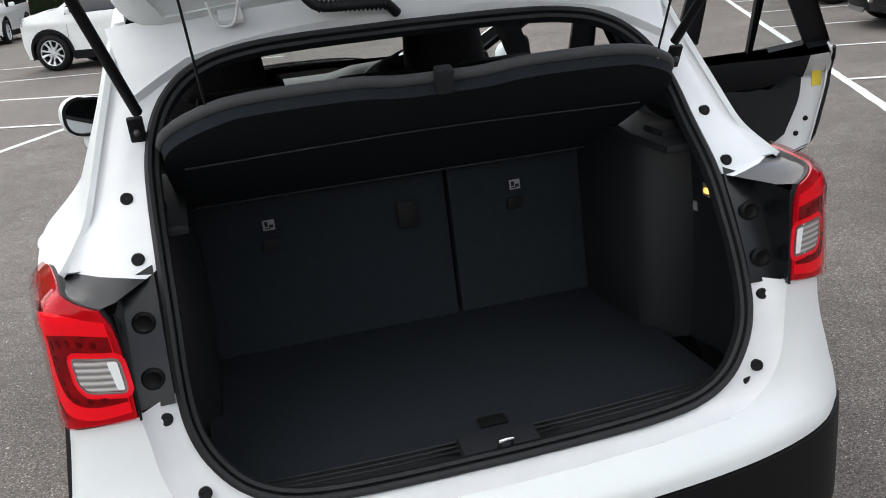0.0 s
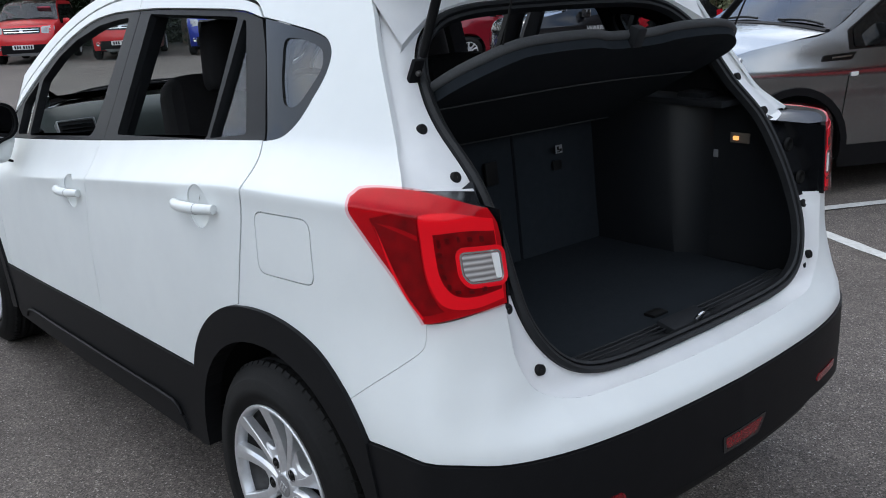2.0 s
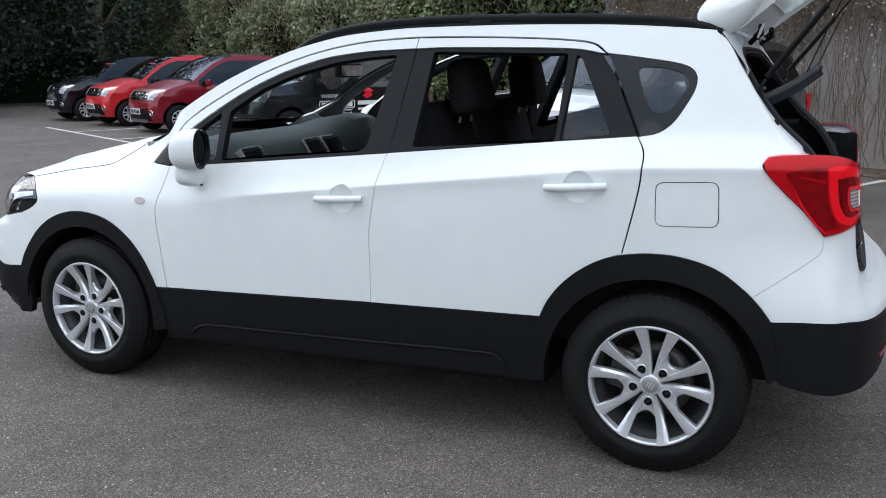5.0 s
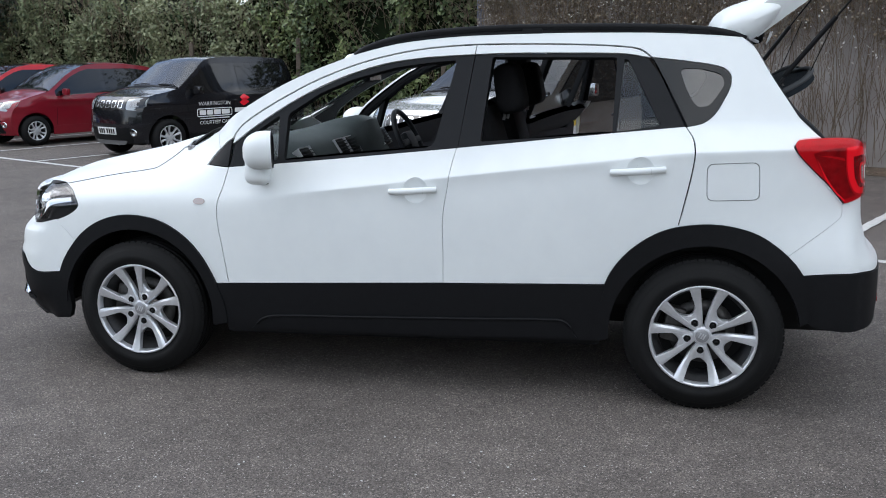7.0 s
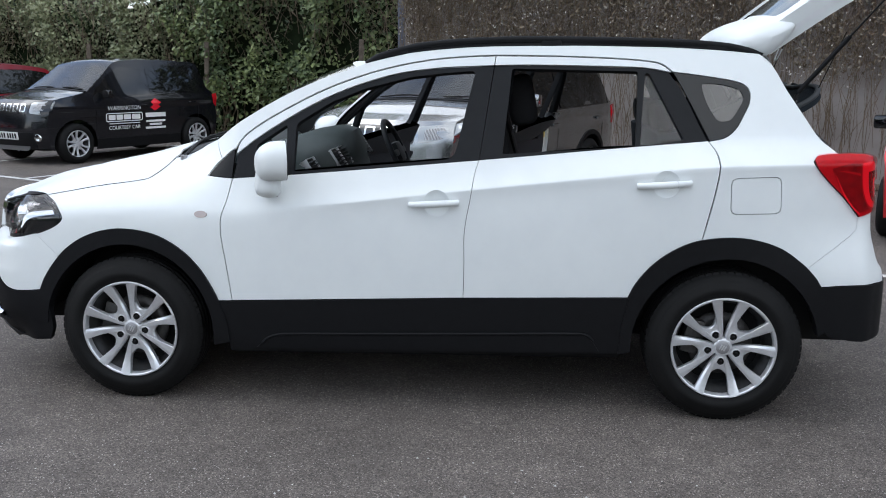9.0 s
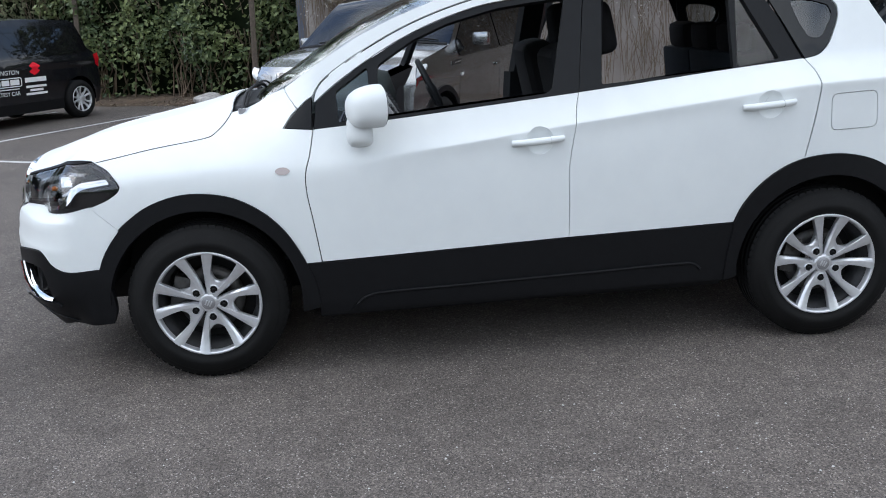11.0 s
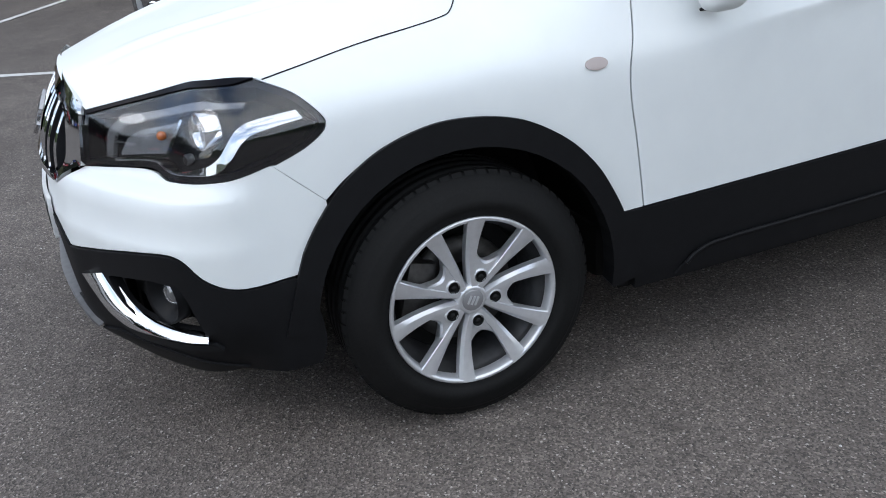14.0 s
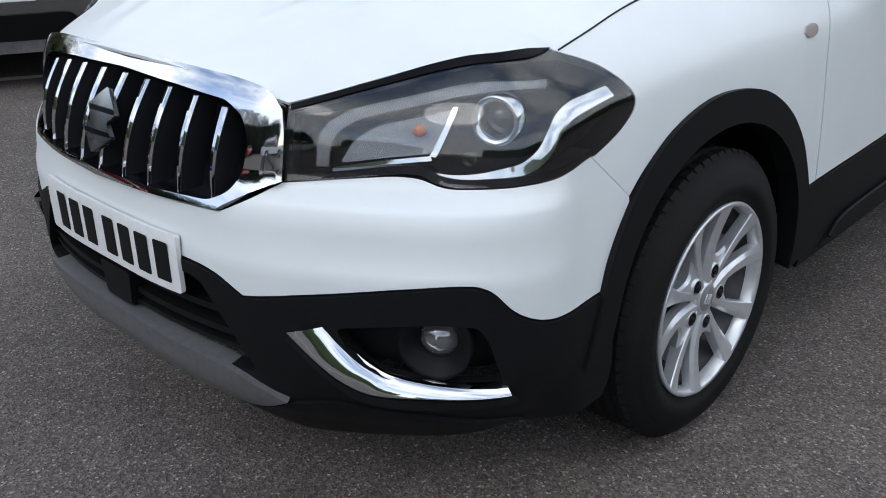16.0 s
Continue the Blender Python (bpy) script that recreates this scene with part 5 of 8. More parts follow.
        for a, b in zip(rows, rows[1:]):
            for j in range(3):
                bm.faces.new((a[j], a[j + 1], b[j + 1], b[j]))
    for i in range(spokes):
        for sgn in (-1, 1):
            c = i * step + turn
            rows = []
            for k in range(7):
                t = k / 6
                r = 0.036 + (rim - 0.002 - 0.036) * t
                ang = c + sgn * math.asin(min(scale * (0.0120 + 0.0470 * t**1.38) / r, 0.99))
                wid = scale * (0.0104 + 0.0132 * t**1.9)
                dep = face + 0.008 - 0.021 * t + 0.010 * math.sin(math.pi * t) * 0.8
                u = Vector((0, math.cos(ang), math.sin(ang)))
                w = Vector((0, -math.sin(ang), math.cos(ang)))
                p = u * r
                top = Vector((dep, 0, 0))
                bot = Vector((dep + 0.034 - 0.012 * t, 0, 0))
                rows.append([bm.verts.new(p + w * a + o) for a, o in ((-wid, bot), (-wid, top + Vector((0.002 if sgn < 0 else 0.013 - 0.011 * t, 0, 0))), (-wid * (0.90 if sgn < 0 else 0.42), top), (0.0, top - Vector((0.0006, 0, 0))), (wid * (0.90 if sgn > 0 else 0.42), top), (wid, top + Vector((0.002 if sgn > 0 else 0.013 - 0.011 * t, 0, 0))), (wid, bot))])
            for a, b in zip(rows, rows[1:]):
                for j in range(6):
                    bm.faces.new((a[j], a[j + 1], b[j + 1], b[j]))
    bmesh.ops.recalc_face_normals(bm, faces=bm.faces)
    part("spokes", bm, mat, rim_ob, sharp=16)
    if detail:
        for i in range(spokes):
            t = (i + 0.5) * step + turn
            bm = bmesh.new()
            m = Matrix.Translation((face + 0.008, 0.062 * math.cos(t), 0.062 * math.sin(t)))
            lathe(bm, [(0.0005, 0.001), (0.0140, 0.001), (0.0145, -0.002), (0.0150, 0.006)], 16, m)
            lathe(bm, [(0.0005, -0.004), (0.007, -0.004), (0.008, 0.003)], 6, m)
            part("bolt", bm, INK, rim_ob)
    hub.matrix_local = at
    return hub


off = Matrix.Translation((-CX, -1.3, 0))
for y in (0.0, 2.6):
    make_wheel(car, off @ pose(-0.745 + CX, y, 0.331), turn=radians(7 if y > 1 else 23))
    make_wheel(car, off @ pose(0.745 + CX, y, 0.331, 0, 0, 180), turn=radians(8))

# wheel houses and floor pan
for y in (0.0, 2.6):
    for s in (-1, 1):
        bm = bmesh.new()
        deep = 0.28 if y > 1 else 0.065
        lathe(bm, [(0.405, -0.130), (0.415, -0.10), (0.415, deep), (0.05, deep)], 32, Matrix.Translation((CX + s * 0.70, y, 0.34)) @ pose(0, 0, 0, 0, 0, 0 if s < 0 else 180))
        bmesh.ops.bisect_plane(bm, geom=list(bm.verts) + list(bm.edges) + list(bm.faces), plane_co=(0, 0, 0.40), plane_no=(0, 0, -1), clear_outer=True)
        under_car(part("wheel_house", bm, INK))
bm = bmesh.new()
block(bm, (1.40, 1.75, 0.16), (CX, 1.3, 0.30), (0, 0, 0), 0.03)
block(bm, (0.84, 4.0, 0.14), (CX, 1.35, 0.32), (0, 0, 0), 0.03)
under_car(part("floor_pan", bm, INK))

# door handles
for s in (-1, 1):
    for y0, y1, z0, z1, door in ((1.332, 1.125, 0.922, 0.934, front_doors[0 if s < 0 else 1]), (0.389, 0.174, 1.016, 1.030, rear_doors[0 if s < 0 else 1])):
        pts = []
        for k in range(7):
            t = k / 6
            y, z = y0 + (y1 - y0) * t, z0 + (z1 - z0) * t
            pts.append((CX + s * (half_width(y, z) + 0.010 + 0.020 * math.sin(math.pi * t) ** 0.6), y, z))
        grip = tube("handle", pts, lambda t: 0.0118 + 0.0030 * math.sin(math.pi * min(max(t, 0.06), 0.94)), WHITE, door, 12, squash=1.0)
        cut = [Vector(p) for p in catmull(pts, 5)]
        k = int(len(cut) * 0.72)
        tube("handle_joint", [tuple(cut[k]), tuple(cut[k].lerp(cut[k + 1], 0.06))], 0.0150, SATIN, grip, 12)
        yc, zc = (y0 + y1) / 2 - 0.01, (z0 + z1) / 2
        bm = bmesh.new()
        m = Matrix.Translation((CX + s * (half_width(yc, zc) - 0.001), yc, zc)) @ pose(0, 0, 0, 0, 0, 0 if s < 0 else 180)
        lathe(bm, [(0.0562, 0.0008), (0.052, 0.0022), (0.044, 0.007), (0.024, 0.012), (0.0005, 0.013)], 32, m)
        part("handle_cup", bm, WHITE, door)

# ---- the tail ----
RED_FOG = grained("red_fog_lens", (0.09, 0.003, 0.005), (0.25, 0.006, 0.010), 160, 0.15, 0.3, 0, 0.4, 0.3, dist=0.002)
RED_COVER = clear("red_lamp_cover", (1.0, 0.6, 0.62), 0.0, 1.12)
LED_DARK = plain("dark_red_led_cell", (0.075, 0.001, 0.002), 0.3, spec=0.2)
lamp_side = [(round_to(tail_at, y - 0.004, z, 0.0, 0.7), z) for y, z in ((-0.518, 0.893), (-0.458, 0.964), (-0.385, 1.035), (-0.334, 1.091), (-0.320, 1.118))]
lamp_out = outline([lamp_side[-1], (lamp_side[-1][0] + 0.016, 1.134), (0.40, 1.142), (0.50, 1.142), (0.60, 1.136), (0.682, 1.119)], [(0.682, 1.119), (0.698, 1.09), (0.704, 1.03), (0.705, 0.926)], [(0.705, 0.926), (0.60, 0.912), lamp_side[0]], lamp_side)
for s in (1, -1):
    flip = (lambda pts: pts) if s > 0 else (lambda pts: [(2 * TAIL_END - b, z) for b, z in pts[::-1]])
    lamp = under_car(sheet("tail_light", flip(lamp_out), TAIL, RED_LENS, None, lift=0.010, depth=0.010, step=0.024, label="red tail light with clear reversing lamp"))
    sheet("lamp_seal", flip(shrunk(lamp_out, -0.002)), TAIL, SEAL, lamp, lift=0.004, depth=0.012, step=0.03)
    zone = outline([(0.545, 1.078), (0.62, 1.082), (0.688, 1.076)], [(0.688, 1.076), (0.696, 0.958)], [(0.696, 0.958), (0.63, 0.950), (0.585, 0.958), (0.557, 0.99), (0.547, 1.04), (0.545, 1.078)])
    band = outline([(0.507, 1.108), (0.60, 1.114), (0.688, 1.100)], [(0.688, 1.100), (0.699, 0.938)], [(0.699, 0.938), (0.62, 0.926), (0.555, 0.938), (0.522, 0.985), (0.510, 1.04), (0.507, 1.108)])
    wing = outline([(0.350, 1.092), (0.42, 1.106), (0.500, 1.108)], [(0.500, 1.108), (0.503, 1.04), (0.516, 0.98), (0.545, 0.935), (0.560, 0.924)], [(0.560, 0.924), (0.52, 0.914), (0.488, 0.908)], [(0.488, 0.908), (0.43, 0.962), (0.385, 1.025), (0.350, 1.092)])
    white = rounded([(0.609, 1.037), (0.694, 1.034), (0.698, 0.979), (0.626, 0.981), (0.613, 0.996)], 0.008)
    sheet("reflector", flip(zone), TAIL, RED_DEEP, lamp, lift=0.0112, depth=0.001, step=0.02, holes=(flip(shrunk(white, -0.014)),), label="dark red reflector")
    sheet("wing_reflector", flip(wing), TAIL, RED_DEEP, lamp, lift=0.0112, depth=0.001, step=0.02, label="deep red side reflector")
    sheet("light_band", flip(band), TAIL, RED_BRIGHT, lamp, lift=0.0118, depth=0.002, step=0.012, holes=(flip(zone),))
    sheet("light_guide", flip(shrunk(white, -0.014)), TAIL, RED_BRIGHT, lamp, lift=0.0125, depth=0.002, step=0.02, holes=(flip(shrunk(white, -0.005)),))
    sheet("lamp_rim", flip(shrunk(white, -0.005)), TAIL, CHROME, lamp, lift=0.0127, depth=0.002, step=0.02, holes=(flip(shrunk(white, -0.001)),))
    sheet("reversing_lamp", flip(white), TAIL, REVERSE_LENS, lamp, lift=0.013, depth=0.002, step=0.02, label="clear ribbed reversing lamp")
    sheet("lamp_end", flip(rounded([(0.675, 1.033), (0.693, 1.032), (0.697, 0.981), (0.684, 0.982)], 0.004)), TAIL, PAPER, lamp, lift=0.0142, depth=0.002, step=0.02, label="pale clear end of the reversing lamp")
    cover = sheet("outer_lens", flip(lamp_out), TAIL, RED_COVER, lamp, lift=0.018, depth=0.0, step=0.024, holes=(flip(shrunk(white, -0.006)),), label="glossy clear red outer lens")
    cover.visible_shadow = False
    sheet("low_guide", flip(outline([(0.362, 1.078), (0.41, 0.996), (0.455, 0.941), (0.500, 0.905)], [(0.500, 0.905), (0.495, 0.901)], [(0.495, 0.901), (0.450, 0.937), (0.405, 0.992), (0.362, 1.078)])), TAIL, RED_BRIGHT, lamp, lift=0.0122, depth=0.001, step=0.006)
    sheet("bright_streak", flip(outline([(0.37, 1.085), (0.43, 1.082), (0.495, 1.072)], [(0.495, 1.072), (0.495, 1.062)], [(0.495, 1.062), (0.43, 1.074), (0.37, 1.085)])), TAIL, RED_LENS, lamp, lift=0.0122, depth=0.001, step=0.01)
    for b, z, w, h in ((0.558, 1.060, 4, 7), (0.558, 1.038, 5, 4), (0.561, 1.016, 4, 4), (0.567, 0.994, 5, 4), (0.577, 0.974, 4, 5), (0.596, 0.963, 6, 3), (0.580, 1.066, 5, 5), (0.606, 1.068, 3, 5), (0.632, 1.066, 5, 4), (0.658, 1.064, 4, 5), (0.626, 0.961, 5, 3), (0.655, 0.964, 5, 4)):
        w, h = w * 0.0013, h * 0.0013
        sheet("led_cell", flip(rounded([(b - w, z + h), (b + w * 0.7, z + h * 0.8), (b + w, z - h), (b - w * 0.8, z - h)], 0.002, 2)), TAIL, LED_DARK, lamp, lift=0.0125, depth=0.001, step=0.03)
    # dark bracket between lamp and opening, with two capped holes
    bracket = []
    for z in (1.132, 1.108, 1.06, 1.0, 0.95, 0.918):
        yf = rear_face(z)
        e = tail_at(0.706, min(z, 1.112))
        bracket.append([(CX - s * (CX - e[0]), e[1] - 0.010, min(z, 1.112) + 0.002), (CX - s * (CX - e[0] - 0.004), e[1] - 0.008, min(z, 1.112) + 0.002), (CX - s * 0.642, yf - 0.014, min(z, 1.118)), (CX - s * 0.582, yf - 0.008, z - 0.002 + (0.012 if z > 1.12 else 0.0))])
    ob = loft("lamp_bracket", bracket, BRACKET, lamp, "dark grey lamp bracket")
    for z in (1.055, 0.965):
        bm = bmesh.new()
        m = Matrix.Translation((CX - s * 0.612, rear_face(z) - 0.0165, z)) @ Vector((0, -1, 0)).to_track_quat("X", "Z").to_matrix().to_4x4()
        lathe(bm, [(0.0005, 0.001), (0.013, 0.0), (0.015, 0.004), (0.019, 0.004), (0.021, -0.004)], 20, m)
        part("cap", bm, INK, lamp)

# white rear flange between the opening and the outer panels
opening = [(0.0, 0.69), (0.2, 0.692), (0.34, 0.698), (0.43, 0.713), (0.50, 0.748), (0.55, 0.806), (0.575, 0.87), (0.581, 0.95), (0.578, 1.06), (0.577, 1.15), (0.576, 1.24), (0.570, 1.30), (0.552, 1.36), (0.52, 1.41), (0.47, 1.45), (0.40, 1.476), (0.28, 1.49), (0.0, 1.494)]
open_line = catmull(opening, 4)
full_ring = [(-x, z) for x, z in open_line] + [(x, z) for x, z in open_line[::-1][1:-1]]


def rear_point(x, z, out=0.0):
    return Vector((CX + x, rear_face(z) - out, z))


# bumper face, white, and its shelf up to the opening
tail_low = [(0.333, 0.604), (0.43, 0.612), (0.56, 0.615), (0.68, 0.608), (0.85, 0.604), (1.05, 0.604), (TAIL_END, 0.604)]
seam_run = [(round_to(tail_at, y, z, 0.0, 0.7), z) for y, z in ((-0.3188, 0.6792), (-0.393, 0.7362), (-0.471, 0.7962), (-0.511, 0.8312), (-0.519, 0.849), (-0.519, 0.889))]
top_run = [seam_run[-1], (0.60, 0.905), (0.705, 0.925)]
down_run = [(0.705, 0.925), (0.712, 0.88), (0.727, 0.80), (0.775, 0.725), (0.86, 0.690), (1.0, 0.682), (TAIL_END, 0.680)]
other = lambda r: [(2 * TAIL_END - b, z) for b, z in r[::-1]]
arch_run = [(0.333, 0.604), (0.308, 0.638), seam_run[0]]
under_car(sheet("rear_bumper", outline(arch_run, seam_run, top_run, down_run, other(down_run), other(top_run), other(seam_run), other(arch_run), other(tail_low), tail_low[::-1]), TAIL, WHITE, None, step=0.03, depth=0.015, folds=[[(0.80 + 0.03 * i, z) for i in range(round((2 * TAIL_END - 1.6) / 0.03))] for z in (0.622, 0.634, 0.644, 0.656)], label="white rear bumper"))
clad_top = [(b, z - 0.004) for b, z in tail_low]
clad_low = [(0.40, 0.385), (0.5, 0.372), (0.65, 0.375), (0.76, 0.39), (0.95, 0.40), (1.1, 0.395), (TAIL_END, 0.39)]
side_low = [(0.333, 0.600), (0.355, 0.48), (0.366, 0.40), (0.40, 0.385)]
under_car(sheet("lower_rear_bumper", outline(side_low, clad_low, other(clad_low), other(side_low), other(clad_top), clad_top[::-1]), TAIL, BLACK_TRIM, None, step=0.03, lift=0.006, depth=0.03, label="black plastic lower rear bumper"))
under_car(sheet("rear_valance", rounded([(0.90, 0.42), (TAIL_END * 2 - 0.90, 0.42), (TAIL_END * 2 - 0.95, 0.33), (0.95, 0.33)], 0.03), TAIL, BLACK_TRIM, None, step=0.03, lift=-0.012, depth=0.05))
for s in (1, -1):
    flip = (lambda pts: pts) if s > 0 else (lambda pts: [(2 * TAIL_END - b, z) for b, z in pts[::-1]])
    under_car(sheet("rear_reflector", flip(rounded([(0.815, 0.463), (0.955, 0.466), (0.965, 0.452), (0.955, 0.443), (0.818, 0.443)], 0.006)), TAIL, RED_FOG, None, lift=0.010, depth=0.01, label="red bumper reflector"))

fog = [(TAIL_END - 0.066, 0.464), (TAIL_END + 0.096, 0.466), (TAIL_END + 0.076, 0.434), (TAIL_END - 0.056, 0.434)]
fog_lamp = under_car(sheet("fog_lamp", rounded(fog, 0.006), TAIL, RED_FOG, None, lift=0.009, depth=0.012, step=0.03, label="red rear fog lamp"))
sheet("recess", rounded([(TAIL_END - 0.08, 0.472), (TAIL_END + 0.115, 0.474), (TAIL_END + 0.09, 0.424), (TAIL_END - 0.068, 0.424)], 0.008), TAIL, GLOSS_BLACK, fog_lamp, lift=0.0085, depth=0.004, step=0.03, holes=(shrunk(rounded(fog, 0.006), -0.001),))


def flange_rows(s):
    rows = []
    # from the shelf's middle out to the corner, then up to the roof
    n = len(open_line)
    low = [i for i, p in enumerate(open_line) if p[1] < 0.93 and i < n * 0.6]
    k = low[-1]
    for i in range(k + 1):
        x, z = open_line[i]
        t = i / k
        b, zz = None, None
        run = catmull([(TAIL_END, 0.680), (1.0, 0.682), (0.86, 0.690), (0.775, 0.725), (0.727, 0.80), (0.712, 0.88), (0.705, 0.925)], 8)
        q = run[round(t * (len(run) - 1))]
        o = Vector(tail_at(*q))
        inn = rear_point(-x, z)
        if s < 0:
            o.x = 2 * CX - o.x
            inn.x = 2 * CX - inn.x
        mid = []
        for f in (0.0, 0.06, 0.15, 0.45, 0.8, 1.0):
            p = o.lerp(inn, f)
            sag = 0.010 * math.sin(math.pi * min(f * 1.4, 1)) * (1 - t) + 0.012 * t * math.sin(math.pi * f)
            mid.append(p + Vector((0, sag * t, -sag * 0.3 + 0.006 * math.sin(math.pi * f) * (1 - t))))
        rows.append(mid)
    return rows


def upper_rows(s):
    rows = []
    edge = catmull([(-0.43, 1.142), (-0.408, 1.165), (-0.364, 1.205), (-0.3, 1.300), (-0.235, 1.400), (-0.17, 1.510), (-0.125, 1.548)], 6)
    ups = [p for p in open_line if p[1] > 1.112]
    ups = [p for p in ups if p[0] > 0.42]
    for i, (y, z) in enumerate(edge):
        t = i / (len(edge) - 1)
        o = Vector(side_at(y, z))
        x, zz = ups[round(t * (len(ups) - 1))]
        inn = rear_point(-x, zz)
        if s < 0:
            o.x, inn.x = 2 * CX - o.x, 2 * CX - inn.x
        row = []
        for f in (0.0, 0.08, 0.2, 0.3, 0.45, 0.75, 1.0):
            p = o.lerp(inn, f)
            p.y += 0.014 * math.sin(math.pi * min(f * 2.2, 1.0))
            row.append(p)
        rows.append(row)
    return rows


for s in (1, -1):
    under_car(loft("boot_flange", flange_rows(s), WHITE_IN, None, "white painted boot sill flange"))
    under_car(loft("boot_pillar", upper_rows(s), WHITE_IN, None, "white painted boot pillar flange"))
    # ledge above the tail light
    ledge, foot = [], []
    for b, z in ((0.31, 1.134), (0.40, 1.142), (0.50, 1.142), (0.60, 1.136), (0.678, 1.120)):
        o = Vector(tail_at(b, z))
        t = (b - 0.31) / 0.368
        low_in = next(p for p in open_line if p[1] > 1.112 and p[0] > 0.42)
        inn = Vector(side_at(-0.43, 1.142)).lerp(rear_point(-low_in[0], low_in[1]), t)
        inn.y += 0.014 * math.sin(math.pi * min(t * 2.2, 1.0))
        if s < 0:
            o.x, inn.x = 2 * CX - o.x, 2 * CX - inn.x
        cut = o.lerp(inn, 0.80) + Vector((0, 0, -0.002))
        ledge.append([o, o.lerp(inn, 0.25) + Vector((0, 0, -0.007)), cut])
        foot.append([cut, cut.lerp(inn, 0.5), inn + Vector((0, 0.001, 0.001))])
    under_car(loft("flange_foot", foot, WHITE_IN, None, "white painted foot of the boot pillar"))
    under_car(loft("lamp_ledge", ledge, BRACKET, None, "satin dark ledge above the tail light"))
    for x, z in ((0.612, 1.242), (0.606, 1.150), (0.603, 0.893), (0.560, 0.760)):
        bm = bmesh.new()
        y = rear_face(z) - (0.004 if z > 1.0 else 0.009)
        m = Matrix.Translation((CX - s * x, y, z)) @ Vector((0, -1, 0.35)).to_track_quat("X", "Z").to_matrix().to_4x4()
        lathe(bm, [(0.0005, 0.0015), (0.006, 0.001), (0.009, 0.002), (0.0115, 0.001), (0.0125, -0.008)], 18, m)
        under_car(part("rubber_plug", bm, INK))
# header over the opening
head_rows = []
for i in range(21):
    x = -0.575 + 1.15 * i / 20
    z = 1.45 + 0.044 * (1 - min(abs(x / 0.47), 1.0) ** 2.6) - 0.55 * max(0.0, abs(x) - 0.47)
    head_rows.append([rear_point(x, z), rear_point(x, z + 0.02, 0.02), Vector((CX + x * 1.05, -0.15, 1.552 + 0.022 * (1 - (x / 0.47) ** 2)))])
under_car(loft("roof_header", head_rows, WHITE_IN))

# rubber seal round the opening
ring = [rear_point(x, z, 0.006) for x, z in full_ring]
bm = bmesh.new()
loops = []
mid = Vector((CX, -0.45, 1.09))
for i, p in enumerate(ring):
    d = (ring[(i + 1) % len(ring)] - ring[i - 1]).normalized()
    inward = (mid - p)
    inward = (inward - d * inward.dot(d)).normalized()
    outn = d.cross(inward)
    if outn.y > 0:
        outn = -outn
    prof = ((0.004, -0.012), (0.001, 0.006), (0.008, 0.013), (0.015, 0.011), (0.018, 0.001), (0.021, 0.007), (0.028, 0.004), (0.031, -0.014))
    loops.append([bm.verts.new(p + inward * a + outn * b) for a, b in prof])
for i in range(len(loops)):
    a, b = loops[i], loops[(i + 1) % len(loops)]
    for j in range(len(a) - 1):
        bm.faces.new((a[j], a[j + 1], b[j + 1], b[j]))
bmesh.ops.recalc_face_normals(bm, faces=bm.faces)
under_car(part("boot_seal", bm, SEAL, None, "black rubber boot seal"))

# ---- doors of the right side stand open; inner cards ----
card_front = outline([(1.12, 0.56), (2.10, 0.52)], [(2.10, 0.52), (2.12, 0.75), (2.08, 1.03)], [(2.08, 1.03), (1.6, 1.08), (1.08, 1.125)], [(1.08, 1.125), (1.11, 0.85), (1.12, 0.56)])
card_rear = outline([(1.06, 0.57), (0.46, 0.58)], [(0.46, 0.58), (0.42, 0.66), (0.34, 0.76), (0.23, 0.85)], [(0.23, 0.85), (0.18, 1.0), (0.18, 1.19)], [(0.18, 1.19), (0.6, 1.165), (1.03, 1.12)], [(1.03, 1.12), (1.06, 0.8), (1.06, 0.57)])
for doors, card, arm in ((front_doors, card_front, (1.25, 1.85, 0.80)), (rear_doors, card_rear, (0.42, 0.9, 0.86))):
    for door, mir in zip(doors, (False, True)):
        s = 1 if mir else -1
        ob = sheet("door_card", card, SIDE, DARK_PLASTIC, door, lift=-0.075, depth=-0.062, mirror=mir, centre=CX, step=0.06, label="black inner door card")
        boxed("armrest", (0.05, arm[1] - arm[0], 0.05), (CX + s * 0.755, (arm[0] + arm[1]) / 2, arm[2]), DARK_PLASTIC, door, bevel=0.018)
        bm = bmesh.new()
        block(bm, (0.012, 0.10, 0.035), (CX + s * 0.772, arm[1] - 0.02, arm[2] + 0.10), (0, 0, 0), 0.005)
        part("inner_handle", bm, SATIN, door)
edge_rear = outline([(0.407, 0.545), (0.383, 0.597), (0.339, 0.659), (0.272, 0.721), (0.183, 0.772), (0.118, 0.80)], [(0.118, 0.80), (0.096, 0.897), (0.072, 1.013), (0.064, 1.091), (0.070, 1.146), (0.10, 1.19)])
rows = []
for y, z in edge_rear:
    w = half_width(y, z)
    rows.append([(CX + w - 0.004, y + 0.004, z), (CX + w - 0.03, y + 0.004, z), (CX + w - 0.078, y + 0.03, z)])
loft("door_edge", rows, WHITE_IN, rear_doors[1], "white painted door edge")
for door, line_in in ((rear_doors[1], rear_low), (front_doors[1], outline(door_front, belt_front[::-1], door_middle, [(1.103, 0.52), (1.6, 0.5), (2.122, 0.479)]))):
    sheet("door_inner", shrunk(line_in, 0.012), SIDE, WHITE_IN, door, lift=-0.052, depth=-0.04, mirror=True, centre=CX, step=0.06, label="white painted inner door panel")
tube("door_seal", [(CX + half_width(y, z) - 0.034, y - 0.001, z) for y, z in edge_rear[3::4]], 0.007, SEAL, rear_doors[1], 6, smooth_n=2)
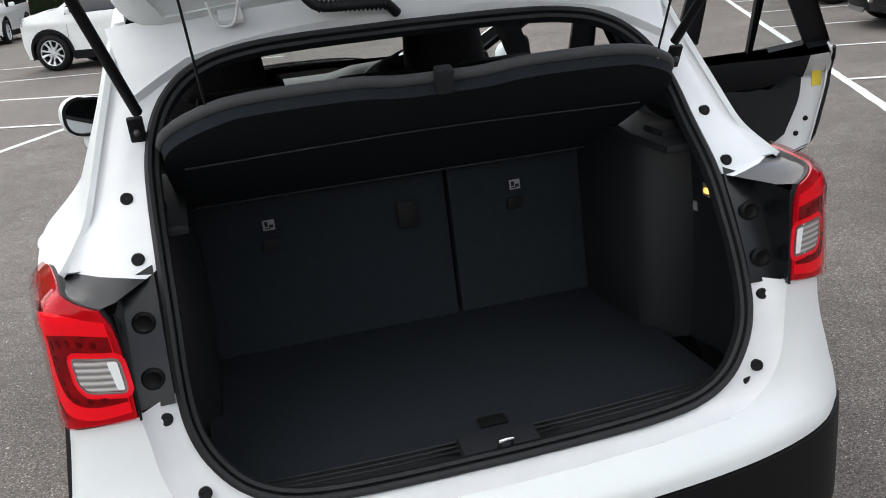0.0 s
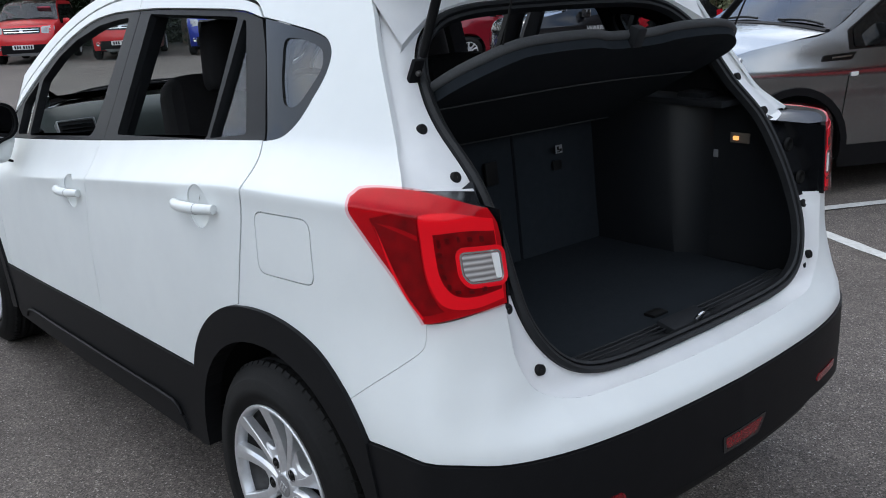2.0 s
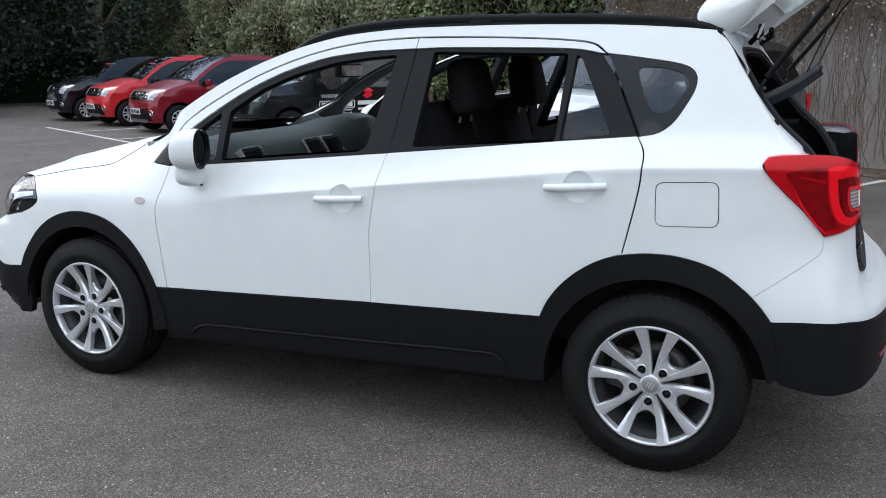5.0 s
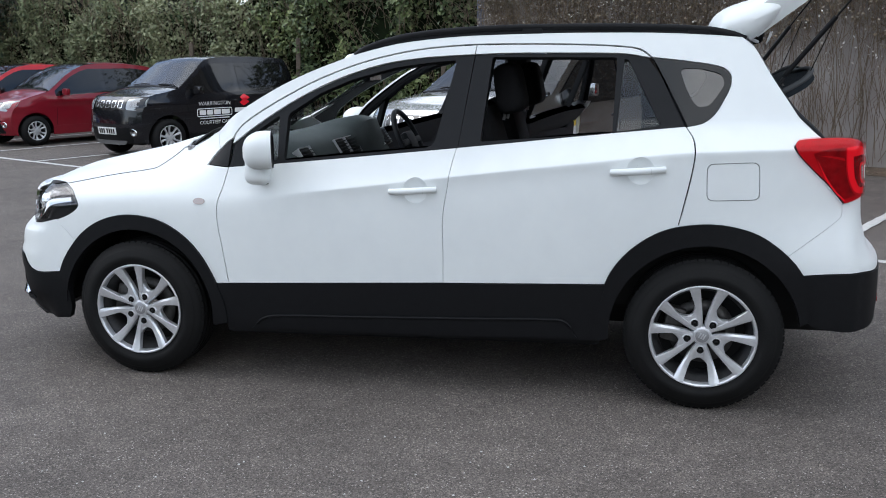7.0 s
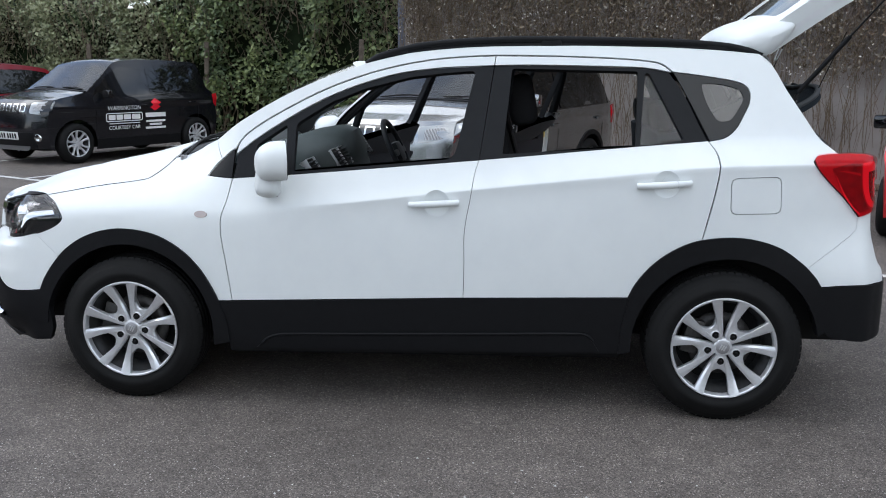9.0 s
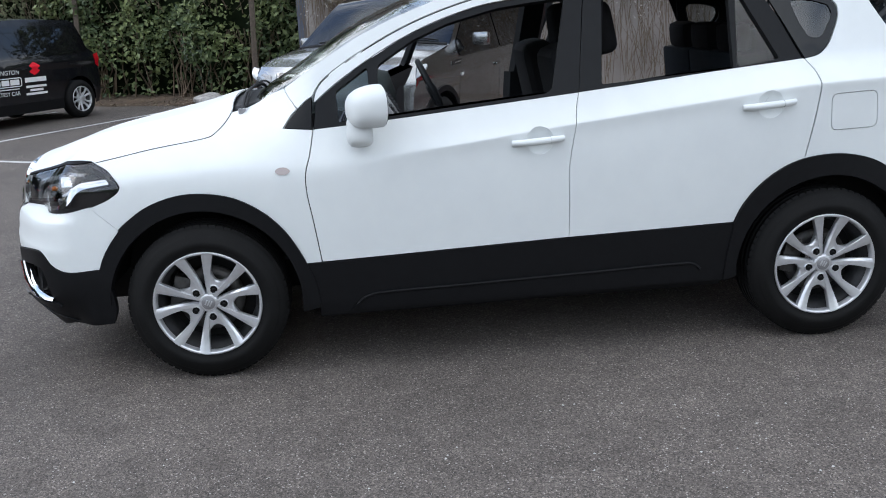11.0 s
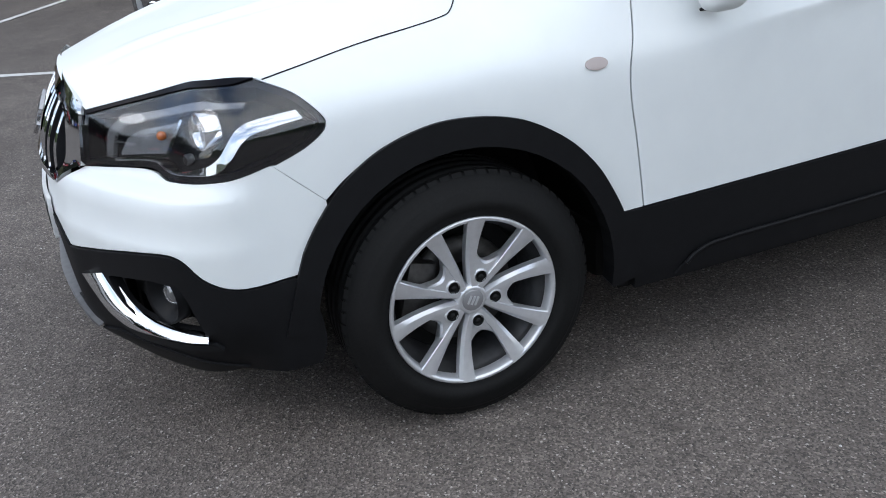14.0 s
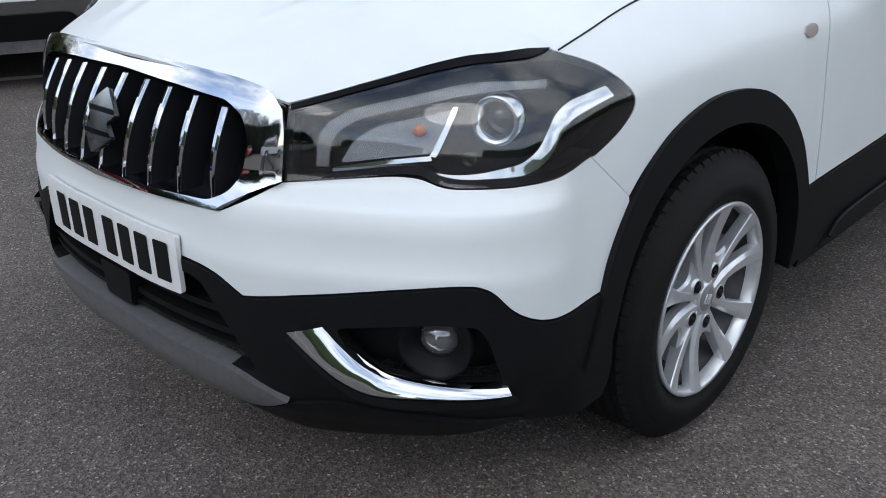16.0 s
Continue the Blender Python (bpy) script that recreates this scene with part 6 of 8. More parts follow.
boxed("label_patch", (0.003, 0.034, 0.06), (CX + half_width(0.115, 1.05) - 0.0535, 0.118, 1.05), YELLOW, rear_doors[1], bevel=0)
boxed("label_top", (0.003, 0.034, 0.018), (CX + half_width(0.115, 1.09) - 0.0535, 0.118, 1.091), PAPER, rear_doors[1], bevel=0)
for z in (0.90, 0.845):
    bm = bmesh.new()
    yy = 0.15 + (0.9 - z) * 0.6
    m = Matrix.Translation((CX + half_width(yy, z) - 0.053, yy, z)) @ Vector((-1, 0, 0)).to_track_quat("X", "Z").to_matrix().to_4x4()
    lathe(bm, [(0.0005, 0.004), (0.009, 0.003), (0.011, -0.004)], 14, m)
    part("plug", bm, INK, rear_doors[1])


def swing(door, hinge, angle):
    h = Matrix.Translation(hinge)
    door.matrix_basis = h @ pose(0, 0, 0, 0, 0, angle) @ h.inverted()


swing(front_doors[1], (CX + 0.83, 2.13, 0), 67)
swing(rear_doors[1], (CX + 0.84, 1.085, 0), 72)
right_mirror = [o for o in car.children if o.name.startswith("wing_mirror")][-1]
swing(right_mirror, (CX + 0.83, 2.13, 0), 67)

# pillars, sills and lining inside
for s in (-1, 1):
    for y0, y1, z0, z1, w in ((1.06, 1.03, 0.45, 1.10, 0.10), (1.03, 0.97, 1.08, 1.54, 0.075)):
        rows = []
        for t in (0, 0.5, 1):
            y, z = y0 + (y1 - y0) * t, z0 + (z1 - z0) * t
            x = CX + s * (half_width(y, z) - 0.045)
            rows.append([(x + s * 0.02, y - w, z), (x - s * 0.03, y - w * 0.7, z), (x - s * 0.03, y + w * 0.7, z), (x + s * 0.02, y + w, z)])
        under_car(loft("centre_pillar", rows, DARK_PLASTIC))
    rows = []
    for y in (2.12, 1.6, 1.0, 0.52):
        x = CX + s * (half_width(y, 0.5) - 0.05)
        rows.append([(x + s * 0.03, y, 0.40), (x + s * 0.03, y, 0.50), (x - s * 0.08, y, 0.52), (x - s * 0.10, y, 0.42)])
    under_car(loft("door_sill", rows, WHITE_IN))
    # inner rear side lining behind the rear doors
    rows = []
    for z in (0.79, 0.88, 1.0, 1.15):
        rows.append([(CX + s * (half_width(y, z) - 0.06), y, z) for y in (0.30 - (z - 0.62) * 0.3, 0.05, -0.1)])
    under_car(loft("rear_lining", rows, DARK_PLASTIC))
    clear_in = shrunk(back_clear, -0.01)
    outer = outline([(0.19, 1.46), (0.10, 1.19), (-0.27, 1.18), (-0.22, 1.27), (-0.13, 1.43), (0.0, 1.49), (0.19, 1.46)])
    under_car(sheet("pillar_lining", outer, SIDE, DARK_PLASTIC, None, lift=-0.03, depth=0.012, holes=(clear_in,), mirror=s > 0, centre=CX))


def lining_at(u, y):
    x, yy, z = roof_at(u, y)
    return (x, yy, z - 0.045 - 0.02 * abs(u) ** 3)


under_car(sheet("roof_lining", [(-0.97, -0.10), (0.97, -0.10), (0.97, 1.60), (-0.97, 1.60)], (lining_at, -1), LINER, None, step=0.09, depth=0.0, label="pale grey roof lining"))

# ---- luggage space ----
boot = under_car(boxed("boot_floor", (1.10, 0.86, 0.03), (CX, -0.20, 0.675), CARPET, None, bevel=0.006, label="black carpeted boot floor"))
boxed("floor_handle", (0.06, 0.035, 0.01), (CX + 0.02, -0.50, 0.693), INK, boot, bevel=0.004)
for s in (-1, 1):
    rows = []
    for z in (0.66, 0.80, 0.98, 1.12, 1.17):
        k = 0.012 * math.sin(math.pi * (z - 0.66) / 0.5)
        yb = rear_face(z) + 0.035
        rows.append([(CX + s * 0.600, yb, z), (CX + s * (0.632 + k), max(yb + 0.03, -0.45), z), (CX + s * (0.640 + k), max(yb + 0.05, -0.36), z), (CX + s * (0.625 + k), -0.26, z), (CX + s * (0.56 - k), -0.215 + (1.17 - z) * -0.06, z), (CX + s * (0.520 - k), -0.165 + (1.12 - z) * -0.10, z), (CX + s * (0.512 - k), -0.02, z), (CX + s * 0.515, 0.14, z)])
    trim = under_car(loft("boot_trim", rows, BOOT_TRIM, None, "black plastic boot side trim"))
    boxed("trim_top", (0.15, 0.50, 0.02), (CX + s * 0.585, -0.11, 1.168), DARK_PLASTIC, trim, bevel=0.006)
    under_car(boxed("trim_shelf", (0.10, 0.10, 0.04), (CX + s * 0.60, -0.22, 1.175), DARK_PLASTIC, None, bevel=0.015))
lamp = under_car(boxed("boot_lamp", (0.012, 0.062, 0.032), (CX + 0.625, -0.355, 1.057), plain("lamp_frame", (0.16, 0.14, 0.12), 0.2), None, bevel=0.003, label="small lit boot lamp"))
boxed("bulb", (0.010, 0.018, 0.013), (CX + 0.619, -0.345, 1.056), BULB, lamp, bevel=0.003)
under_car(boxed("socket_label", (0.004, 0.022, 0.024), (CX + 0.636, -0.264, 0.999), GREY_PRINT, None, bevel=0.001))
# sill cover with the striker
rows = []
for i in range(15):
    x = -0.50 + 1.0 * i / 14
    z = 0.697 + 0.012 * abs(x / 0.5) ** 2
    cut = 0.012 if abs(x) < 0.09 else 0.0
    rows.append([(CX + x, -0.635, z), (CX + x, -0.62, z + 0.006 - cut), (CX + x, -0.57, z + 0.008 - cut), (CX + x, -0.545, z - 0.004), (CX + x, -0.54, z - 0.03)])
under_car(boxed("bumper_badge", (0.046, 0.008, 0.011), (0.562, -0.626, 0.733), INK, None, (0, -6, 28), 0.003, "small dark bumper badge"))
sillc = under_car(loft("sill_cover", rows, SEAL, None, "ribbed black boot sill cover"))
for i in range(3):
    tube("rib", [(CX - 0.47, -0.60 + i * 0.017, 0.716 - i * 0.001), (CX - 0.2, -0.60 + i * 0.017, 0.706), (CX + 0.2, -0.60 + i * 0.017, 0.706), (CX + 0.47, -0.60 + i * 0.017, 0.716 - i * 0.001)], 0.0022, SEAL, sillc, 6)
boxed("latch_recess", (0.16, 0.06, 0.03), (CX, -0.60, 0.70), DARK_PLASTIC, sillc, (12, 0, 0), 0.008)
tube("striker", [(CX - 0.012, -0.628, 0.700), (CX - 0.012, -0.648, 0.735), (CX + 0.012, -0.648, 0.735), (CX + 0.012, -0.628, 0.700)], 0.004, CHROME, sillc, 8, smooth_n=2)

# rear seat back in two parts, with anchor labels
for x0, x1 in ((-0.52, 0.135), (0.142, 0.55)):
    w = x1 - x0
    seat = under_car(boxed("rear_seat_back", (w, 0.13, 0.56), (CX + (x0 + x1) / 2, 0.185, 0.935), CARPET, None, (-6, 0, 0), 0.014, "black folding rear seat back"))
for x in (-0.335, 0.318):
    label = under_car(boxed("anchor_label", (0.030, 0.003, 0.026), (CX + x, 0.103, 1.018), GREY_PRINT, None, (-6, 0, 0), 0.001, "small white anchor label"))
    for dx, dz, w, h in ((-0.006, 0.003, 0.008, 0.012), (0.006, -0.003, 0.010, 0.008), (-0.004, -0.008, 0.014, 0.003)):
        boxed("mark", (w, 0.002, h), (CX + x + dx, 0.1012, 1.018 + dz), INK, label, (-6, 0, 0), 0)
    boxed("anchor_slot", (0.04, 0.006, 0.03), (CX + x, 0.110, 0.965), INK, label, (-6, 0, 0), 0.002)
under_car(boxed("latch_cover", (0.05, 0.008, 0.07), (CX + 0.02, 0.106, 0.985), INK, None, (-6, 0, 0), 0.004))
under_car(boxed("rear_seat_cushion", (1.16, 0.55, 0.22), (CX, 0.52, 0.55), DARK_FABRIC, None, (4, 0, 0), 0.05, "black cloth rear bench"))
for x in (-0.34, 0.0, 0.34):
    h = under_car(boxed("rear_headrest", (0.24, 0.09, 0.13), (CX + x, 0.235, 1.275), DARK_FABRIC, None, (-6, 0, 0), 0.035))


# parcel shelf, tilted up on its cords
def shelf_at(x, s):
    k = 1 - s
    return (CX + x, 0.10 - 0.545 * s - 0.02 * math.sin(math.pi * s), 1.115 + 0.295 * s + 0.012 * math.sin(math.pi * s) - 0.02 * max(0.0, abs(x) / 0.53 - 0.75) * 4 * s)


shelf_line = outline([(-0.525, 0.02), (-0.535, 0.4), (-0.535, 0.72), (-0.51, 0.86), (-0.45, 0.945), (-0.35, 0.985), (-0.22, 0.995), (-0.15, 0.985), (-0.10, 0.955), (-0.05, 0.945)], [(-0.05, 0.945), (0.05, 0.945)], [(0.05, 0.945), (0.10, 0.955), (0.15, 0.985), (0.22, 0.995), (0.35, 0.985), (0.45, 0.945), (0.51, 0.86), (0.535, 0.72), (0.535, 0.4), (0.525, 0.02)])
shelf = under_car(sheet("parcel_shelf", shelf_line, (shelf_at, -1), CARPET, None, step=0.05, depth=0.028, label="black parcel shelf raised on cords"))
sheet("shelf_underside", shelf_line, (shelf_at, 1), CARPET, shelf, step=0.05, lift=0.028, depth=0)
rimpts = [Vector(shelf_at(x * 0.995, s * 0.995)) for x, s in shelf_line if s > 0.1]
tube("shelf_rim", [tuple(p + Vector((0, 0, 0.006))) for p in rimpts[::4]], 0.012, SHELF_EDGE, shelf, 8, "shelf edge, its dark grey lightened for light from above", 2)
for s in (0.06, 0.60):
    tube("shelf_seam", [tuple(Vector(shelf_at(x, s)) + Vector((0, -0.012, -0.032))) for x in (-0.50, 0, 0.50)], 0.002, SHELF_EDGE, shelf, 6)
boxed("shelf_clip", (0.035, 0.03, 0.05), tuple(Vector(shelf_at(0.0, 0.95)) + Vector((0, -0.012, 0.0))), DARK_PLASTIC, shelf, (20, 0, 0), 0.006)
for x in (-0.44, 0.46):
    p = Vector(shelf_at(x, 0.93))
    tube("cord", [tuple(p), tuple(p + Vector((-0.02 if x < 0 else 0.02, -0.10, 0.26)))], 0.0025, INK, shelf, 6)
    bm = bmesh.new()
    lathe(bm, [(0.0005, 0.012), (0.007, 0.008), (0.008, -0.004)], 10, Matrix.Translation(p) @ pose(0, 0, 0, 0, -90, 0))
    part("cord_stud", bm, SATIN, shelf)

# ---- cabin ----
for x, sd in ((-0.36, -1), (0.37, 1)):
    seat = under_car(boxed("front_seat", (0.50, 0.52, 0.20), (CX + x, 1.32, 0.55), DARK_FABRIC, None, (6, 0, 0), 0.06, "black cloth front seat"))
    bm = bmesh.new()
    block(bm, (0.49, 0.20, 0.68), (CX + x, 0.965, 0.95), (-14, 0, 0), 0.07, 3, (0.84, 0.8))
    part("backrest", bm, DARK_FABRIC, seat)
    bm = bmesh.new()
    block(bm, (0.28, 0.13, 0.23), (CX + x, 0.875, 1.345), (-10, 0, 0), 0.058, 4, (0.86, 0.9))
    part("headrest", bm, DARK_FABRIC, seat)
    for dx in (-0.06, 0.06):
        tube("headrest_post", [(CX + x + dx, 0.90, 1.20), (CX + x + dx, 0.888, 1.27)], 0.007, SATIN, seat)
BEZEL = plain("satin_silver_vent_bezel", (0.32, 0.33, 0.335), 0.35, 0.6)
dash = []
for x, f, b in ((-0.71, 0.0, 0.0), (-0.66, 0.75, 0.0), (-0.45, 1.0, 0.0), (-0.2, 1.0, 0.0), (0.06, 1.0, 0.05), (0.17, 1.0, 0.45), (0.24, 1.0, 0.9), (0.38, 1.0, 1.0), (0.52, 1.0, 0.9), (0.60, 0.9, 0.4), (0.66, 0.75, 0.0), (0.72, 0.0, 0.0)):
    top = -0.05 * (1 - f)
    dash.append([(CX + x, 1.80, 0.50), (CX + x, 1.76, 0.74), (CX + x, 1.765, 0.92 + top), (CX + x, 1.79 - 0.03 * b, 1.02 + top + 0.03 * b), (CX + x, 1.825 - 0.03 * b, 1.075 + top + 0.08 * b), (CX + x, 1.88, 1.102 + top + 0.075 * b), (CX + x, 2.0, 1.122 + top + 0.035 * b), (CX + x, 2.12, 1.118 + top), (CX + x, 2.28, 1.06 + top)])
board = under_car(loft("dashboard", dash, DASH, None, "dark grey dashboard", sharp=55))
for x in (-0.60, -0.105, 0.055, 0.64):
    v = boxed("air_vent", (0.150, 0.035, 0.105), (CX + x, 1.812, 1.030), INK, board, (-32, 0, 0), 0.014)
    for k in range(5):
        boxed("vane", (0.125, 0.014, 0.004), (CX + x, 1.768 + k * 0.0095, 1.010 + k * 0.0152), DARK_PLASTIC, v, (-10, 0, 0), 0)
    for dx in (-0.073, 0.073):
        boxed("vent_bezel", (0.005, 0.038, 0.106), (CX + x + dx, 1.806, 1.032), BEZEL, v, (-32, 0, 0), 0.003)
    boxed("vent_bezel", (0.150, 0.008, 0.005), (CX + x, 1.822, 1.084), BEZEL, v, (-32, 0, 0), 0.003)
bm = bmesh.new()
m = Matrix.Translation((CX + 0.37, 1.56, 1.03)) @ Vector((0, -0.90, 0.42)).to_track_quat("X", "Z").to_matrix().to_4x4()
ringpts = [(0.185 + 0.015 * math.cos(2 * math.pi * k / 10), 0.015 * math.sin(2 * math.pi * k / 10)) for k in range(10)]
lathe(bm, ringpts, 36, m, closed=True)
wheel_ob = under_car(part("steering_wheel", bm, DARK_PLASTIC, None, "black steering wheel"))
bm = bmesh.new()
block(bm, (0.05, 0.15, 0.12), (0.0, 0, 0), (0, 0, 0), 0.025)
for a in (0, 180, 270):
    block(bm, (0.02, 0.16, 0.035), (0.008, 0.10 * math.cos(radians(a)), 0.10 * math.sin(radians(a))), (a, 0, 0), 0.008)
bm.transform(m)
part("wheel_boss", bm, DARK_PLASTIC, wheel_ob)
mir = under_car(boxed("rear_view_mirror", (0.22, 0.035, 0.065), (CX, 1.66, 1.405), DARK_PLASTIC, None, (0, 0, 0), 0.014, "black rear view mirror"))
boxed("glass", (0.20, 0.004, 0.05), (CX, 1.641, 1.405), plain("mirror_pane", (0.7, 0.72, 0.73), 0.03, 1.0), mir, bevel=0)
tube("stalk", [(CX, 1.67, 1.42), (CX, 1.72, 1.46)], 0.012, DARK_PLASTIC, mir)
for s in (-1, 1):
    p0 = [(CX + s * 0.54, 2.430, 1.078), (CX + s * 0.3, 2.440, 1.128), (CX - s * 0.05, 2.445, 1.140)]
    arm = under_car(tube("wiper", p0, 0.008, BLACK_TRIM, None, 6, "black wiper arm"))
    tube("blade", [(x, y - 0.02, z + 0.014) for x, y, z in p0], 0.005, RUBBER, arm, 6)
    tube("pivot", [(CX + s * 0.54, 2.43, 1.05), (CX + s * 0.54, 2.43, 1.086)], 0.016, SATIN, arm, 10)

# ---- open tailgate ----
HINGE_Y, HINGE_Z, LIFT = -0.175, 1.545, 31.0
gate_u = Vector((0, -math.cos(radians(LIFT)), math.sin(radians(LIFT))))  # along the gate, away from the hinge
gate_n = Vector((0, math.sin(radians(LIFT)), math.cos(radians(LIFT))))  # out of its outer skin


def gate_at(x, s, off=0.0):
    bow = 0.05 * (1 - (x / 0.62) ** 2) + 0.06 * math.sin(math.pi * min(s / 0.95, 1))
    p = Vector((CX + x, HINGE_Y, HINGE_Z)) + gate_u * s + gate_n * (bow + off)
    return tuple(p)


gate_w = pchip([(0.0, 0.50), (0.15, 0.56), (0.4, 0.63), (0.6, 0.66), (0.8, 0.66), (0.95, 0.55)])
edge_l = [(-gate_w(s), s) for s in (0.0, 0.15, 0.3, 0.45, 0.6, 0.75, 0.87, 0.95)]
gate_line = outline(edge_l, [(-0.55, 0.95), (-0.3, 0.985), (0, 0.995), (0.3, 0.985), (0.55, 0.95)], [(-x, s) for x, s in edge_l[::-1]], [(0.50, 0.0), (-0.50, 0.0)])
pane = rounded([(-0.47, 0.12), (0.47, 0.12), (0.55, 0.47), (-0.55, 0.47)], 0.06)
gate = under_car(sheet("tailgate", gate_line, (lambda x, s: gate_at(x, s, 0.075), -1), WHITE, None, step=0.06, depth=0.10, holes=(pane,), label="raised white tailgate seen from beneath"))
sheet("inner_panel", shrunk(gate_line, 0.012), (gate_at, 1), WHITE_IN, gate, step=0.06, depth=0.02, holes=(shrunk(pane, -0.02),), label="white painted inner tailgate frame")
sheet("rear_glass", shrunk(pane, -0.01), (lambda x, s: gate_at(x, s, 0.06), -1), PRIVACY, gate, step=0.08, depth=0.0).visible_shadow = False
sheet("gate_trim", rounded([(-0.54, 0.53), (0.54, 0.53), (0.56, 0.80), (0.42, 0.93), (-0.42, 0.93), (-0.56, 0.80)], 0.05), (lambda x, s: gate_at(x, s, -0.012), 1), DARK_PLASTIC, gate, step=0.08, depth=0.02, label="black inner tailgate trim")
prof = [(-0.115, 0.085), (-0.10, 0.13), (-0.05, 0.155), (0.02, 0.150), (0.10, 0.125), (0.155, 0.09), (0.16, 0.065), (0.08, 0.03), (0.0, 0.01), (-0.07, 0.02)]
smooth_prof = catmull(prof + prof[:1], 3)[:-1]
mid_a, mid_b = sum(p[0] for p in smooth_prof) / len(smooth_prof), sum(p[1] for p in smooth_prof) / len(smooth_prof)
rows = []
for x in [-0.585, -0.580, -0.570, -0.555, -0.53, -0.50] + [-0.45 + 0.1 * i for i in range(10)] + [0.50, 0.53, 0.555, 0.570, 0.580, 0.585]:
    k = math.sqrt(max(1 - max(0.0, (abs(x) - 0.48) / 0.105) ** 2, 0.0004))
    q = 0.035 * (1 - (x / 0.585) ** 2)
    rows.append([tuple(Vector((CX + x, HINGE_Y, HINGE_Z)) + gate_u * (mid_a + (a - mid_a) * k + 0.02) + gate_n * (mid_b + (b - mid_b) * k + q - 0.02)) for a, b in smooth_prof])
loft("spoiler", rows, WHITE, gate, "white roof spoiler", closed=True, sharp=60)
for s in (-1, 1):
    a = Vector((CX + s * 0.565, -0.300, 1.392))
    b = Vector((CX + s * 0.675, -0.615, 1.81))
    strut = under_car(tube("gas_strut", [tuple(a), tuple(a.lerp(b, 0.55))], 0.0105, BLACK_TRIM, None, 10, "black gas strut"))
    tube("rod", [tuple(a.lerp(b, 0.5)), tuple(b)], 0.0045, INK, strut, 8)
    boxed("strut_bracket", (0.03, 0.012, 0.085), (CX + s * 0.573, -0.275, 1.345), BLACK_TRIM, strut, (28, 0, 0), 0.004)
    for dz in (-0.02, 0.018):
        bm = bmesh.new()
        mm = Matrix.Translation((CX + s * 0.573, -0.283 + dz * -0.5, 1.335 + dz)) @ Vector((0, -1, 0.4)).to_track_quat("X", "Z").to_matrix().to_4x4()
        lathe(bm, [(0.0005, 0.006), (0.006, 0.005), (0.007, -0.003)], 6, mm)
        part("bracket_bolt", bm, STEEL, strut)
    hinge = boxed("hinge", (0.05, 0.10, 0.012), (CX + s * 0.36, -0.165, 1.552), WHITE_IN, gate, (25, 0, 0), 0.004)
for x0 in (-0.22, 0.26):
    pts = [(CX + x0, -0.24, 1.572), (CX + x0 + 0.03, -0.235, 1.545), (CX + x0 + 0.10, -0.225, 1.54), (CX + x0 + 0.17, -0.21, 1.535), (CX + x0 + 0.20, -0.185, 1.512)]
    sleeve = tube("wiring_sleeve", pts, 0.011, SEAL, gate, 10, "black ribbed wiring sleeve", 6)
    for k in range(16):
        p = Vector(pts[1]).lerp(Vector(pts[3]), k / 15)
        bm = bmesh.new()
        lathe(bm, [(0.010, -0.003), (0.0145, 0.0), (0.010, 0.003)], 12, Matrix.Translation(p) @ pose(0, 0, 0, 0, 0, 5))
        part("rib", bm, SEAL, sleeve)
tube("gate_loop", [(CX - 0.405, -0.262, 1.575), (CX - 0.390, -0.245, 1.530), (CX - 0.36, -0.245, 1.530), (CX - 0.345, -0.262, 1.575)], 0.003, WHITE_IN, gate, 8)
tube("aerial", [(CX - 0.02, -0.02, 1.60), (CX - 0.02, -0.20, 1.74)], 0.0035, INK, under_car(boxed("aerial_base", (0.05, 0.09, 0.025), (CX - 0.02, 0.0, 1.602), BLACK_TRIM, None, bevel=0.008)), 6)


# ---- ground ----
GROUND = 0.005  # under the tyres
bm = bmesh.new()
bmesh.ops.create_grid(bm, x_segments=40, y_segments=40, size=400)
bmesh.ops.translate(bm, verts=bm.verts, vec=(0, 0, GROUND))
ground = part("ground", bm, TARMAC, None)
tagged(ground, "worn dark grey tarmac of a car park", "ground", kind="structure")


def line(p, q, w=0.09, z=0.004):
    """A painted bay line from p to q."""
    a, b = Vector((*p, 0)), Vector((*q, 0))
    d = (b - a).normalized()
    n = Vector((-d.y, d.x, 0)) * w / 2
    k = max(2, int((b - a).length / 0.12))
    bm = bmesh.new()
    rows = []
    for i in range(k + 1):
        c = a.lerp(b, i / k)
        j = [random.uniform(-0.006, 0.006) for _ in range(2)]
        rows.append([bm.verts.new(c + n + n.normalized() * j[0] + Vector((0, 0, GROUND + z))), bm.verts.new(c - n + n.normalized() * j[1] + Vector((0, 0, GROUND + z)))])
    for r, s in zip(rows, rows[1:]):
        bm.faces.new((r[0], r[1], s[1], s[0]))
    for f in bm.faces:
        f.normal_update()
        if f.normal.z < 0:
            f.normal_flip()
    ob = part("bay_line", bm, LINE_PAINT, None)
    return tagged(ob, "worn white painted parking bay line", "road marking", "parking bay lines", "structure")


along, across = Vector((0.449, 0.893)), Vector((0.893, -0.449))
start = Vector((3.02, 0.0))


def bay(k, d=0.0):
    """The place k metres along the bays' front line and d metres into the bays."""
    p = start + along * k + across * d
    return (p.x, p.y)


line(bay(-6.5), bay(17.5))
for k in (-4.7, -1.15, 1.25, 3.65, 6.05, 8.5, 10.9, 13.3, 15.7):
    line(bay(k), bay(k, 4.8), z=0.008)
line((-3.3, 6.5), (-1.55, 9.75))
line((-4.3, 10.6), (-0.8, 8.8), z=0.008)
line((-5.0, 13.75), (0.5, 10.75))
line((-5.5, 16.2), (1.2, 14.2))
line((-5.9, 18.9), (2.0, 16.2))

